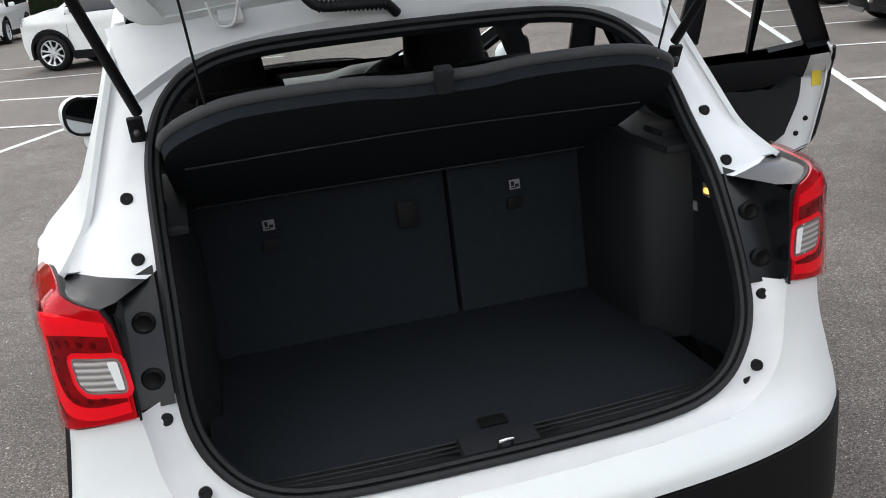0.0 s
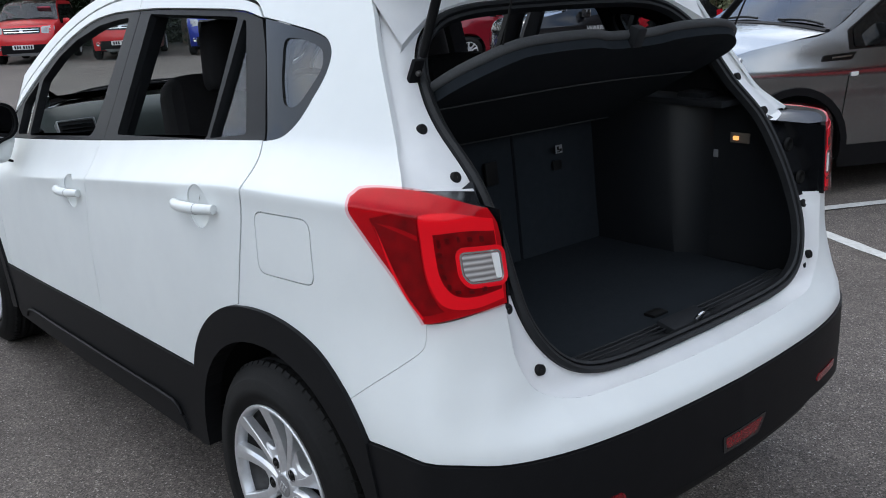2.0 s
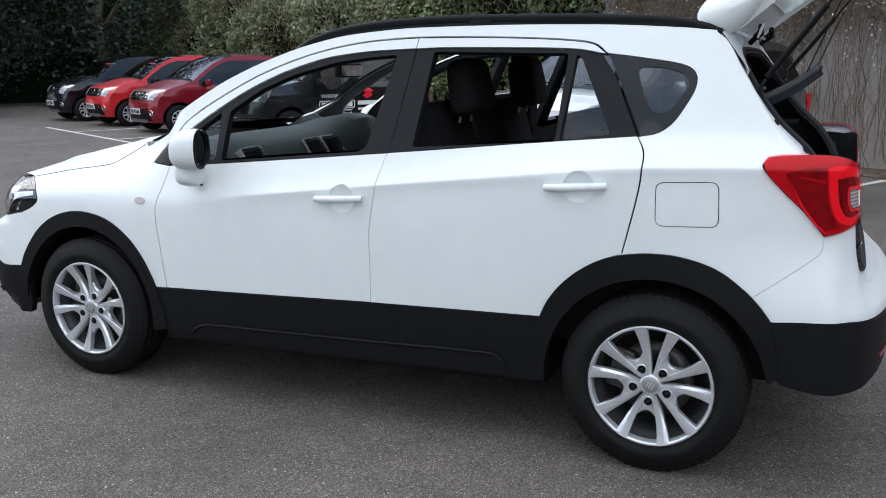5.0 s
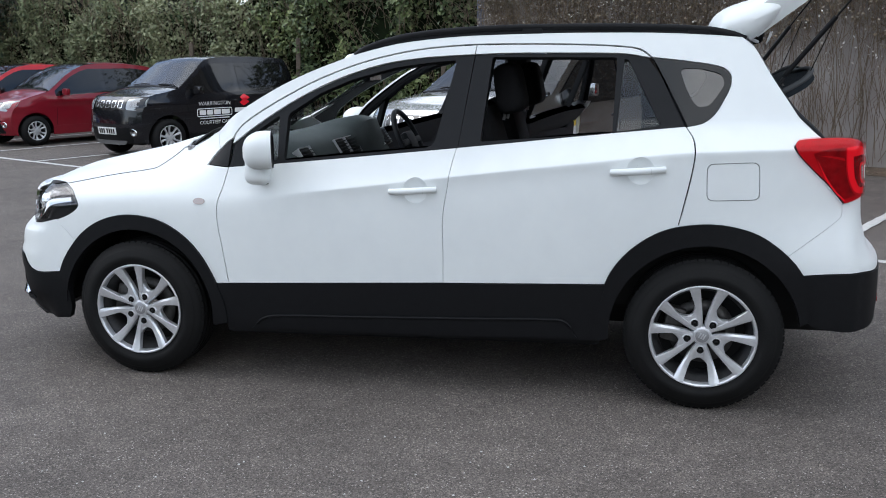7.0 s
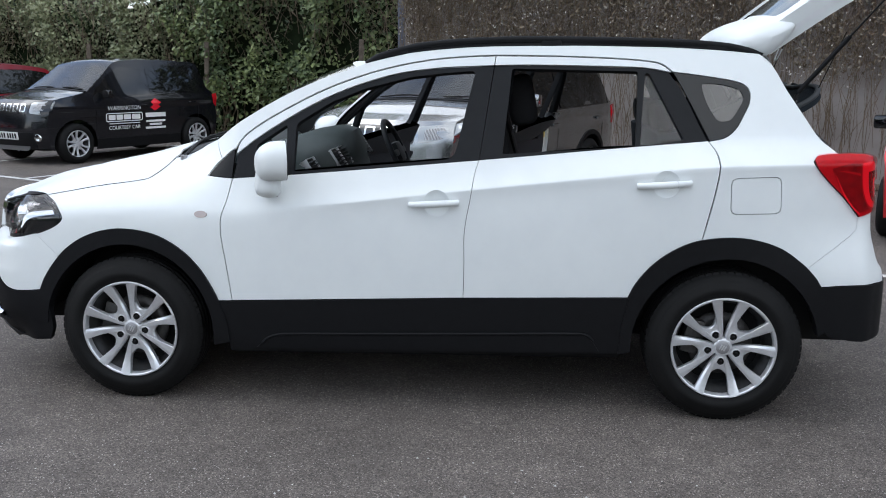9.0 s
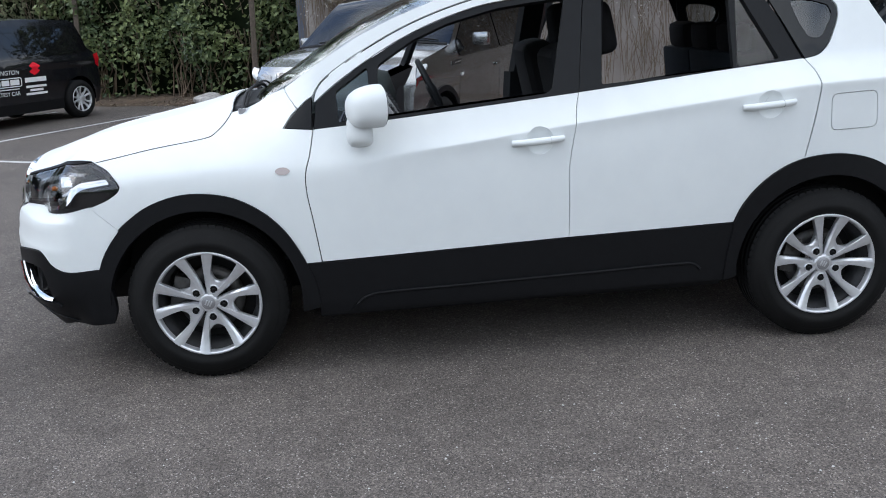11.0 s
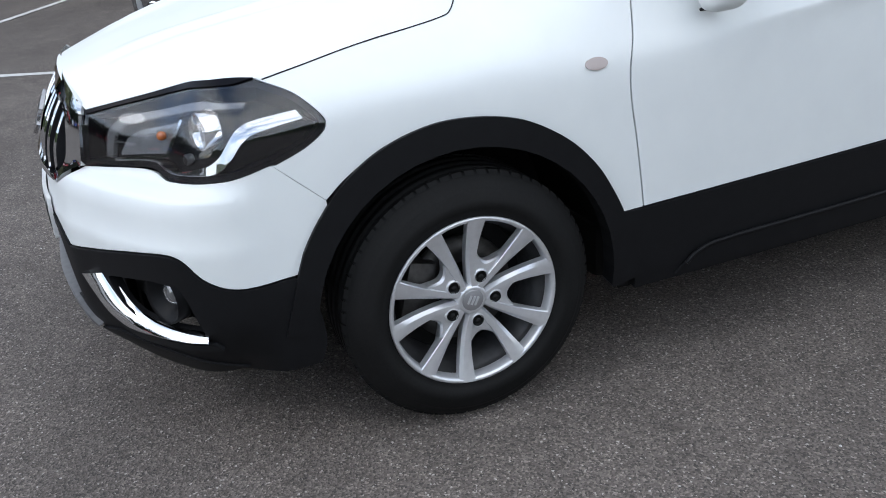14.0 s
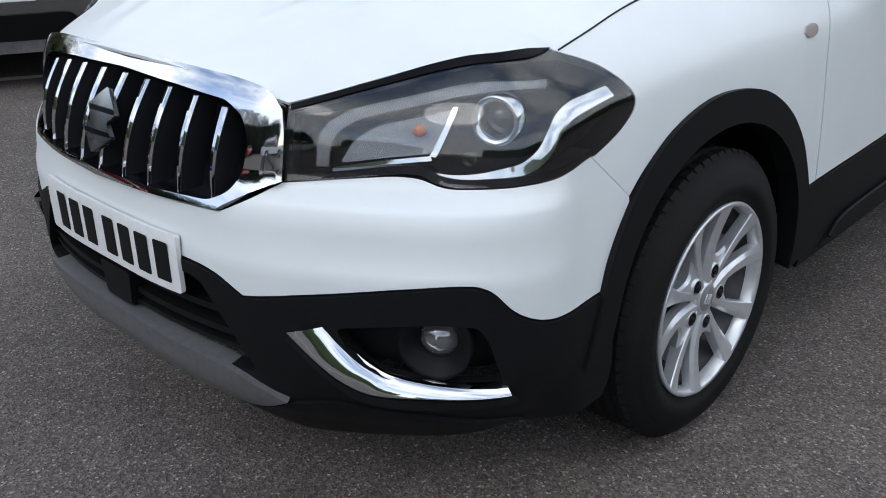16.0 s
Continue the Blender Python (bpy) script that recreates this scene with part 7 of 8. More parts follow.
# loose pale grit on the tarmac
rng = np.random.default_rng(5)
gv, gf = [], []
for _ in range(1500):
    if rng.random() < 0.75:
        t = rng.random()
        cx, cy = -1.3 - 3.2 * rng.random(), -1.5 + 6.5 * t
    else:
        cx, cy = rng.uniform(-2.5, 3.5), rng.uniform(3.6, 7.5)
    r = 0.0022 + 0.0035 * rng.random() ** 3
    s = len(gv)
    for k in range(5):
        a = 2 * math.pi * k / 5 + rng.random()
        gv.append((cx + r * math.cos(a), cy + r * math.sin(a), GROUND))
    gv.append((cx, cy, GROUND + r * 0.9))
    gf += [(s + k, s + (k + 1) % 5, s + 5) for k in range(5)]
grit = mesh_part("grit", gv, gf, grained("pale_grit", (0.30, 0.29, 0.28), (0.6, 0.59, 0.57), 90, 0.8, 0.0), smooth=False)
tagged(grit, "pale loose grit scattered on the tarmac", "grit", kind="stuff")


# ---- parked cars ----
def car_paint(name, color, metal=0.0, rough=0.35):
    return grained(name, tuple(c * 0.88 for c in color), color, 8, rough, 0.0, metal, 0.6, 0.6, rough_var=0.04, spec=0.3)


SCREEN = clear("parked_car_glass", (0.30, 0.33, 0.34), 0.0, 1.5)


def parked_car(label, at, yaw, paint, size, prof, belt, wheel_r=0.30, wb=2.435, roof_mat=None, front="bars", rails=False, card=False, wheel_mat=None, low_trim=None, pillar=None, sign=False, arches=False, big_wheel=False):
    """A parked car that faces local +y, its origin on the ground under its middle. prof: side line as
    (y, z) from the low front edge over bonnet, screen and roof to the low rear edge, with the places where its sections meet."""
    L, W, H = size
    ob = empty("parked_car", (at[0], at[1], GROUND), label, "car", turn=yaw)
    pts, cuts = prof
    half = W / 2
    zb = pchip(belt)
    yf, yr = max(p[0] for p in pts), min(p[0] for p in pts)

    def hw(y, z):
        b = zb(y)
        d = 0.5 * ((z - b) + math.sqrt((z - b) ** 2 + 0.03**2))
        w = half - 0.02 - 0.025 * (max(b - z, 0) / 0.6) ** 2 - 0.30 * d + 0.018 * math.exp(-((z - b + 0.10) / 0.05) ** 2)
        w -= 0.10 * max(0.0, (y - (yf - 0.75)) / 0.75) ** 2 + 0.07 * max(0.0, ((yr + 0.6) - y) / 0.6) ** 2
        return w

    def side(y, z):
        return (-hw(y, z), y, z)

    S = (side, -1)
    us = [-1, -0.94, -0.82, -0.6, -0.3, 0, 0.3, 0.6, 0.82, 0.94, 1]

    def top_row(y, z, nose):
        w = hw(y - nose, z)
        rows = []
        for u in us:
            back = nose * abs(u) ** 3.5
            rows.append((u * w, y - back, z + 0.035 * (1 - abs(u) ** 2.2) * (0 if abs(nose) > 0.1 else 1)))
        return rows

    def bend(i):
        y, z = pts[i]
        if i <= cuts[0]:
            return 0.16
        if i >= cuts[4]:
            return -0.10
        return 0.16 * (1 - ease(0, 2.2, i - cuts[0])) if i < cuts[1] else 0.0

    def strip(name, i0, i1, mat, label=""):
        fine = catmull([(*pts[i], bend(i)) for i in range(i0, i1 + 1)], 4)
        return loft(name, [top_row(y, z, n) for y, z, n in fine], mat, ob, label, sharp=50)

    strip("front_face", 0, cuts[0], paint)
    strip("bonnet", cuts[0], cuts[1], paint)
    strip("windscreen", cuts[1], cuts[2], SCREEN)
    yb, zbase = pts[cuts[1]]
    wbase = hw(yb, zbase)
    across_at = lambda u, dy, dz: (u * wbase, yb + dy, zbase + 0.035 * (1 - abs(u) ** 2.2) + dz)
    tube("scuttle", [across_at(u, 0.01, 0.0) for u in (-0.97, -0.6, 0, 0.6, 0.97)], 0.024, BLACK_TRIM, ob, 6, smooth_n=4, squash=0.6)
    for u in (-0.85, 0.1):
        tube("wiper", [across_at(u, -0.02, 0.03), across_at(u + 0.25, -0.03, 0.04), across_at(u + 0.62, -0.02, 0.028)], 0.009, BLACK_TRIM, ob, 5, smooth_n=3)
    strip("roof", cuts[2], cuts[3], roof_mat or paint)
    strip("rear_window", cuts[3], cuts[4], SCREEN)
    strip("rear_face", cuts[4], len(pts) - 1, paint)
    line_top = []
    for i, p in enumerate(catmull([(*pts[i], bend(i)) for i in range(len(pts))], 3)):
        line_top.append((p[0] - p[2], p[1]))
    yfw, yrw = wb / 2, -wb / 2
    ar = wheel_r + 0.06
    low = 0.24
    seq = line_top
    base = [(seq[-1][0], low)] + arc(yrw, wheel_r, ar, 195, -15, 14) + arc(yfw, wheel_r, ar, 195, -15, 14) + [(seq[0][0], low)]
    poly = seq + base
    # windows of the side
    roofp = [p for p in catmull([pts[i] for i in range(cuts[1], cuts[4] + 1)], 4)]
    zr = pchip(sorted({round(p[0], 4): p[1] for p in roofp}.items()))
    y1, y0 = pts[cuts[1]][0] - 0.12, pts[cuts[4]][0] + 0.12
    win_top = []
    for k in range(13):
        y = y1 + (y0 - y1) * k / 12
        win_top.append((y, max(min(zr(y) - 0.075, H - 0.10), zb(y) + 0.03)))
    win_low = [(y0 + (y1 - y0) * k / 6, zb(y0 + (y1 - y0) * k / 6) + 0.02) for k in range(7)]
    win = win_top + win_low
    mid = (y0 + y1) / 2 + 0.12
    for mir in (False, True):
        sheet("body_side", poly, S, paint, ob, step=0.09, depth=0.0, mirror=mir, holes=(shrunk(win, 0.004),))
        sheet("window_band", win, S, pillar or GLOSS_BLACK, ob, step=0.09, lift=-0.004, depth=0.0, mirror=mir)
        for a, b in ((mid + 0.05, y1 - 0.05), (y0 + 0.16, mid - 0.05)):
            q = []
            for k in range(7):
                y = b + (a - b) * k / 6
                q.append((y, max(min(zr(y) - 0.10, H - 0.125), zb(y) + 0.045)))
            q += [(a, zb(a) + 0.04), (b, zb(b) + 0.04)]
            sheet("side_window", rounded(q, 0.02, 2), S, plain("dark_side_glass", (0.006, 0.0065, 0.007), 0.03, 0, 0.2), ob, step=0.12, lift=0.002, depth=0.0, mirror=mir)
        s = 1 if mir else -1
        for y in (yfw, yrw):
            if arches:
                sheet("arch_trim", arc(y, wheel_r, ar + 0.045, 195, -15, 16) + arc(y, wheel_r, ar - 0.006, -15, 195, 16), S, BLACK_TRIM, ob, step=0.08, lift=0.012, depth=0.03, mirror=mir)
            make_wheel(ob, pose(s * (half - 0.115), y, wheel_r, 0, 0, 180 if mir else 0), wheel_r, 0.19, wheel_r - 0.105, 5, big_wheel, wheel_mat)
        sheet("sill_trim", [(yfw - ar, 0.36), (yrw + ar, 0.36), (yrw + ar, 0.20), (yfw - ar, 0.20)], S, low_trim or BLACK_TRIM, ob, step=0.2, lift=0.004, depth=0.02, mirror=mir)
        for yy in (y1 - 0.02, mid, y0 + 0.2):
            zz = zb(yy)
            sheet("door_gap", [(yy + 0.003, zz), (yy - 0.003, zz), (yy + 0.037, 0.36), (yy + 0.043, 0.36)], S, INK, ob, step=0.2, lift=0.002, depth=0, mirror=mir)
        for yy in (mid + 0.12, y0 + 0.38):
            z = zb(yy) - 0.13
            boxed("handle", (0.02, 0.17, 0.03), (s * (hw(yy, z) + 0.014), yy, z), paint, ob, bevel=0.008)
        yy = y1 - (0.34 if front == "suv" else 0.16)
        m = boxed("wing_mirror", (0.17, 0.09, 0.13), (s * (hw(yy, zb(yy)) + 0.11), yy, zb(yy) + (0.17 if front == "suv" else 0.09)), GLOSS_BLACK if low_trim is None else paint, ob, bevel=0.03)
        boxed("mirror_glass", (0.13, 0.01, 0.10), (s * (hw(yy, zb(yy)) + 0.11), yy - 0.045, zb(yy) + (0.17 if front == "suv" else 0.09)), CHROME, m, bevel=0.002)
        if rails:
            tube("roof_rail", [(s * (hw(y, zr(y)) - 0.10), y, zr(y) + (0.0 if k in (0, 5) else 0.045)) for k, y in enumerate([y1 - 0.75 + (y0 + 0.3 - y1 + 0.75) * q / 5 for q in range(6)])], 0.014, SATIN, ob, 6, smooth_n=3)
        # rear lamp
        zt = zb(yr) - 0.02
        sheet("tail_lamp", rounded([(yr + 0.22, zt), (yr + 0.10, zt + 0.02), (yr + 0.11, zt - 0.22), (yr + 0.19, zt - 0.16)], 0.02), S, RED_LENS, ob, step=0.08, lift=0.008, depth=0.02, mirror=mir)
    zy = pchip(sorted((z, y) for y, z in catmull(pts[: cuts[0] + 1], 4)))

    def face(x, z):
        return (x, zy(z) - 0.16 * min(abs(x) / hw(zy(z), z), 1.05) ** 3.5, z)

    F = (face, -1)
    big = front == "suv"
    zl = pts[cuts[0]][1]
    w = half - 0.08
    if big:
        inl = sheet("upper_inlet", rounded([(-0.50, 0.745), (0.50, 0.745), (0.38, 0.545), (-0.38, 0.545)], 0.04), F, BLACK_TRIM, ob, step=0.07, lift=0.006, depth=0.02)
        for z in (0.715, 0.685, 0.655):
            sheet("inlet_bar", [(-0.45, z + 0.006), (0.45, z + 0.006), (0.45, z - 0.006), (-0.45, z - 0.006)], F, SKID, inl, step=0.07, lift=0.010, depth=0.006)
        for s in (-1, 1):
            trim = outline([(s * 0.735, 0.575), (s * 0.735, 0.47), (s * 0.715, 0.36)], [(s * 0.715, 0.36), (s * 0.66, 0.325), (s * 0.50, 0.315)], [(s * 0.50, 0.315), (s * 0.46, 0.385)], [(s * 0.46, 0.385), (s * 0.60, 0.372), (s * 0.66, 0.385)], [(s * 0.66, 0.385), (s * 0.685, 0.47), (s * 0.70, 0.575)], [(s * 0.70, 0.575), (s * 0.735, 0.575)])
            sheet("corner_trim", trim[::s], F, LAMP_PALE, ob, step=0.04, lift=0.022, depth=0.03)
            brow = outline([(s * 0.47, 0.575), (s * 0.60, 0.612), (s * 0.735, 0.60)], [(s * 0.735, 0.60), (s * 0.735, 0.578)], [(s * 0.735, 0.578), (s * 0.60, 0.585), (s * 0.47, 0.575)])
            sheet("fog_brow", brow[::s], F, BLACK_TRIM, ob, step=0.05, lift=0.010, depth=0.01)
    sheet("front_inlet", rounded([(-w * 0.55, 0.44), (w * 0.55, 0.44), (w * 0.62, 0.27), (-w * 0.62, 0.27)] if big else [(-w * 0.95, 0.50), (w * 0.95, 0.50), (w * 0.85, 0.26), (-w * 0.85, 0.26)], 0.05), F, BLACK_TRIM, ob, step=0.09, lift=0.008, depth=0.02)
    sheet("bumper_lip", rounded([(-w * 0.6, 0.29), (w * 0.6, 0.29), (w * 0.5, 0.22), (-w * 0.5, 0.22)], 0.03), F, SKID, ob, step=0.09, lift=0.014, depth=0.02)
    gw = w * 0.62
    gz1, gz0 = zl - 0.05, zl - 0.21
    g = sheet("grille", rounded([(-gw, gz1), (gw, gz1), (gw * 0.95, gz0), (-gw * 0.95, gz0)], 0.03), F, GLOSS_BLACK, ob, step=0.08, lift=0.008, depth=0.02)
    if front != "bars":
        for k in range(5):
            x = (k - 2) * gw * 0.36
            sheet("grille_bar", rounded([(x - gw * 0.12, gz1 - 0.015), (x + gw * 0.12, gz1 - 0.015), (x + gw * 0.12, gz0 + 0.03), (x - gw * 0.12, gz0 + 0.03)], 0.02), F, CHROME, g, lift=0.011, depth=0.01, holes=(rounded([(x - gw * 0.08, gz1 - 0.03), (x + gw * 0.08, gz1 - 0.03), (x + gw * 0.08, gz0 + 0.045), (x - gw * 0.08, gz0 + 0.045)], 0.015),))
    else:
        for z in (gz1 - 0.05, gz0 + 0.05):
            sheet("grille_bar", [(-gw * 0.9, z + 0.010), (gw * 0.9, z + 0.010), (gw * 0.9, z - 0.010), (-gw * 0.9, z - 0.010)], F, CHROME, g, lift=0.011, depth=0.008, step=0.08)
        sheet("badge", rounded([(0.0, gz1 - 0.02), (0.05, gz1 - 0.08), (0.0, gz0 + 0.02), (-0.05, gz1 - 0.08)], 0.01), F, CHROME, g, lift=0.016, depth=0.006)
    for s in (-1, 1):
        lamp = sheet("headlight", rounded([(s * gw * 1.03, gz1 - 0.005), (s * w * 1.0, gz1 + 0.02), (s * w * 1.12, gz1 + 0.045), (s * w * 1.10, gz1 - 0.03), (s * w * 0.95, gz0 + 0.045), (s * gw * 1.05, gz0 + 0.012)][:: s] if big else [(s * gw * 1.02, gz1 + 0.005), (s * w * 1.03, gz1 + 0.03), (s * w * 1.04, gz0 + 0.05), (s * w * 0.85, gz0 - 0.005), (s * gw * 1.02, gz0 + 0.01)][:: s], 0.035), F, LAMP_PALE, ob, step=0.06, lift=0.012, depth=0.02)
        sheet("lamp_core", rounded([(s * gw * 1.15, gz1 - 0.025), (s * w * 0.92, gz1 - 0.015), (s * w * 0.92, gz0 + 0.05), (s * gw * 1.15, gz0 + 0.04)][:: s], 0.03), F, WHITE_LENS, lamp, step=0.06, lift=0.015, depth=0.004)
        bm = bmesh.new()
        fx, fy, fz = face(s * 0.60, 0.475) if big else face(s * w * 0.80, 0.42)
        lathe(bm, [(0.0005, 0.012), (0.04, 0.01), (0.055, 0.018), (0.062, -0.01)], 16, Matrix.Translation((fx, fy + 0.004, fz)) @ pose(0, 0, 0, 0, 0, 90 + s * -18))
        part("fog_lamp", bm, CHROME, ob)
    up = 0.125 if big else 0.0
    pl = sheet("number_plate", rounded([(-0.26, 0.50 + up), (0.26, 0.50 + up), (0.26, 0.39 + up), (-0.26, 0.39 + up)], 0.006), F, PLATE_WHITE, ob, step=0.12, lift=0.022, depth=0.01)
    for k in range(7):
        x = -0.21 + k * 0.062 + (0.03 if k > 3 else 0)
        sheet("bar", [(x - 0.02, 0.482 + up), (x + 0.02, 0.482 + up), (x + 0.02, 0.408 + up), (x - 0.02, 0.408 + up)], F, INK, pl, lift=0.0235, depth=0)
    inner = bmesh.new()
    for s in (-1, 1):
        block(inner, (0.46, 0.14, 0.62), (s * half * 0.42, 0.05, zb(0) - 0.08), (-12, 0, 0), 0.05)
        block(inner, (0.24, 0.10, 0.17), (s * half * 0.42, -0.03, zb(0) + 0.30), (-8, 0, 0), 0.03)
    block(inner, (W * 0.72, 0.14, 0.5), (0, -0.85, zb(-0.8) - 0.10), (-12, 0, 0), 0.05)
    block(inner, (W * 0.80, 0.45, 0.10), (0, y1 - 0.25, zb(y1) - 0.08), (0, 0, 0), 0.03)
    part("seats", inner, DARK_FABRIC, ob)
    bm = bmesh.new()
    block(bm, (W * 0.72, L * 0.90, 0.30), (0, 0, 0.36), (0, 0, 0), 0.05)
    part("underbody", bm, INK, ob)
    if card:
        c = Vector(pts[cuts[1]]).lerp(Vector(pts[cuts[2]]), 0.52)
        boxed("sale_card", (0.34, 0.006, 0.26), (-0.38, c.x + 0.035, c.y + 0.03), PINK, ob, (-62, 0, 0), 0)
        for k in range(4):
            boxed("bar", (0.28, 0.004, 0.022), (-0.38, c.x + 0.041 + (0.09 - k * 0.06) * -0.85 * 0.6, c.y + 0.033 + (0.09 - k * 0.06) * 0.62), PAPER, ob, (-62, 0, 0), 0)
    return ob, S, F, hw


MINI = ([(1.80, 0.25), (1.85, 0.45), (1.84, 0.68), (1.78, 0.90), (1.70, 0.985), (1.30, 1.05), (0.98, 1.10), (0.62, 1.36), (0.36, 1.545), (0.10, 1.59), (-0.5, 1.60), (-1.05, 1.575), (-1.38, 1.53), (-1.60, 1.12), (-1.74, 1.02), (-1.82, 0.70), (-1.83, 0.45), (-1.78, 0.27)], (4, 6, 9, 12, 13))
MINI_BELT = [(-1.9, 1.03), (0.0, 0.99), (1.0, 0.96), (1.85, 0.90)]
HATCH = ([(1.75, 0.22), (1.82, 0.42), (1.80, 0.62), (1.70, 0.80), (1.58, 0.88), (1.15, 0.98), (0.90, 1.02), (0.45, 1.33), (0.12, 1.48), (-0.2, 1.525), (-0.7, 1.52), (-1.2, 1.47), (-1.45, 1.40), (-1.68, 1.02), (-1.76, 0.92), (-1.82, 0.66), (-1.82, 0.42), (-1.76, 0.25)], (4, 6, 9, 12, 13))
HATCH_BELT = [(-1.9, 0.99), (0.0, 0.93), (1.0, 0.89), (1.85, 0.82)]
SUV = ([(2.10, 0.28), (2.17, 0.48), (2.16, 0.70), (2.11, 0.92), (2.02, 1.01), (1.46, 1.085), (0.98, 1.14), (0.64, 1.36), (0.30, 1.56), (0.05, 1.61), (-0.6, 1.615), (-1.3, 1.59), (-1.62, 1.54), (-1.90, 1.14), (-2.02, 1.02), (-2.09, 0.72), (-2.08, 0.46), (-2.02, 0.28)], (4, 6, 9, 12, 13))
SUV = ([(y if y < 1.25 else 1.25 + (y - 1.25) * 0.80, z) for y, z in SUV[0]], SUV[1])
SUV_BELT = [(-2.1, 1.06), (0.0, 1.01), (1.0, 0.985), (2.0, 0.92)]
GREY = car_paint("grey_metallic_paint", (0.33, 0.338, 0.343), 0.95, 0.2)
VAN_BLACK = car_paint("black_car_paint", (0.005, 0.0055, 0.008), 0.0, 0.2)
RED = car_paint("dark_red_paint", (0.21, 0.008, 0.018), 0.15, 0.3)
RED2 = car_paint("bright_red_paint", (0.52, 0.02, 0.025), 0.1, 0.3)
BLUE = car_paint("blue_metallic_paint", (0.012, 0.028, 0.28), 0.2, 0.3)
WHITE2 = car_paint("cream_white_paint", (0.72, 0.73, 0.72), 0.0, 0.35)
YAW = 63.3


def axle_to_middle(fx, fy, yaw, front_axle):
    """The car's middle, from the middle of its front axle."""
    return (fx + math.sin(radians(yaw)) * front_axle, fy - math.cos(radians(yaw)) * front_axle)


suv, S_suv, F_suv, hw_suv = parked_car("grey metallic compact SUV parked nose out in a bay", axle_to_middle(4.37, 2.01, YAW, 1.25), YAW, GREY, (4.18, 1.775, 1.61), SUV, SUV_BELT, 0.34, 2.5, front="suv", rails=False, low_trim=BLACK_TRIM, arches=True, big_wheel=True, wheel_mat=grained("machined_grey_alloy", (0.20, 0.20, 0.205), (0.33, 0.33, 0.335), 40, 0.35, 0.03, 0.7, 0.2, 0.6, dist=0.001))
suv.name = "parked_suv"
for s, mir in ((-1, False), (1, True)):
    sheet("wing_vent", rounded([(1.06, 0.985), (0.80, 1.0), (0.84, 0.95), (1.08, 0.945)], 0.01), S_suv, GLOSS_BLACK, suv, lift=0.006, depth=0.012, mirror=mir)
    sheet("wing_vent_bar", rounded([(1.0, 0.972), (0.84, 0.981), (0.85, 0.970), (1.0, 0.962)], 0.003), S_suv, CHROME, suv, lift=0.012, depth=0.006, mirror=mir)
    sheet("marker", rounded([(0.84, 0.865), (0.78, 0.868), (0.785, 0.84), (0.835, 0.838)], 0.01), S_suv, PAPER, suv, lift=0.006, depth=0.006, mirror=mir)
van, S_van, F_van, hw_van = parked_car("black mini SUV courtesy car with white lettering on its doors", axle_to_middle(9.17, 8.55, YAW, 1.2175), YAW, VAN_BLACK, (3.7, 1.69, 1.6), MINI, MINI_BELT, 0.31, 2.435, front="slots", rails=False)
parked_car("dark red small hatchback parked in a bay", axle_to_middle(10.9, 12.3, YAW, 1.21), YAW, RED, (3.6, 1.62, 1.53), HATCH, HATCH_BELT, 0.285, 2.425, low_trim=RED)
parked_car("bright red small hatchback parked in a bay", axle_to_middle(12.1, 14.7, YAW, 1.21), YAW, RED2, (3.6, 1.62, 1.53), HATCH, HATCH_BELT, 0.285, 2.425, card=True)
parked_car("black small hatchback parked in a bay", axle_to_middle(13.1, 17.0, YAW, 1.21), YAW, VAN_BLACK, (3.6, 1.62, 1.53), HATCH, HATCH_BELT, 0.285, 2.425, card=True)
parked_car("bright red hatchback parked near a concrete wall", (4.6, -3.6), YAW, RED2, (3.6, 1.62, 1.53), HATCH, HATCH_BELT, 0.285, 2.425)
for lab, (x, y), mat, rail in (("blue mini SUV with a pink sale card", (10.9, 22.6), BLUE, True), ("white mini SUV with a pink sale card", (13.0, 21.35), WHITE2, False), ("bright red mini SUV with a sale card", (8.75, 23.9), RED2, False), ("bright red mini SUV parked in a row", (6.6, 25.1), RED2, False)):
    parked_car(lab, (x, y), 149.5, mat, (3.7, 1.69, 1.6), MINI, MINI_BELT, 0.31, 2.435, rails=rail, card=True, low_trim=mat)
parked_car("white compact SUV parked in a bay", axle_to_middle(-2.5, 17.3, YAW + 4, 1.25), YAW + 4, WHITE2, (4.18, 1.775, 1.61), SUV, SUV_BELT, 0.34, 2.5, front="slots", low_trim=BLACK_TRIM, arches=True)
parked_car("white SUV with black grille in the far row", (-6.0, 28.5), 175, WHITE2, (4.18, 1.775, 1.61), SUV, SUV_BELT, 0.34, 2.5, front="slots", low_trim=BLACK_TRIM, arches=True)


# lettering on the courtesy car's doors
def lettering(text, y, z, size, parent, surf_hw, mat):
    cu = bpy.data.curves.new("lettering", "FONT")
    cu.body, cu.size, cu.extrude, cu.align_x = text, size, 0.001, "CENTER"
    tmp = new("tmp", cu)
    me = bpy.data.meshes.new_from_object(tmp.evaluated_get(bpy.context.evaluated_depsgraph_get()))
    bpy.data.objects.remove(tmp)
    for v in me.vertices:
        yy, zz = y - v.co.x, z + v.co.y
        v.co = (-surf_hw(yy, zz) - 0.004 - v.co.z, yy, zz)
    me.materials.clear()
    me.materials.append(mat)
    ob = new("lettering", me)
    ob.parent = parent
    return ob


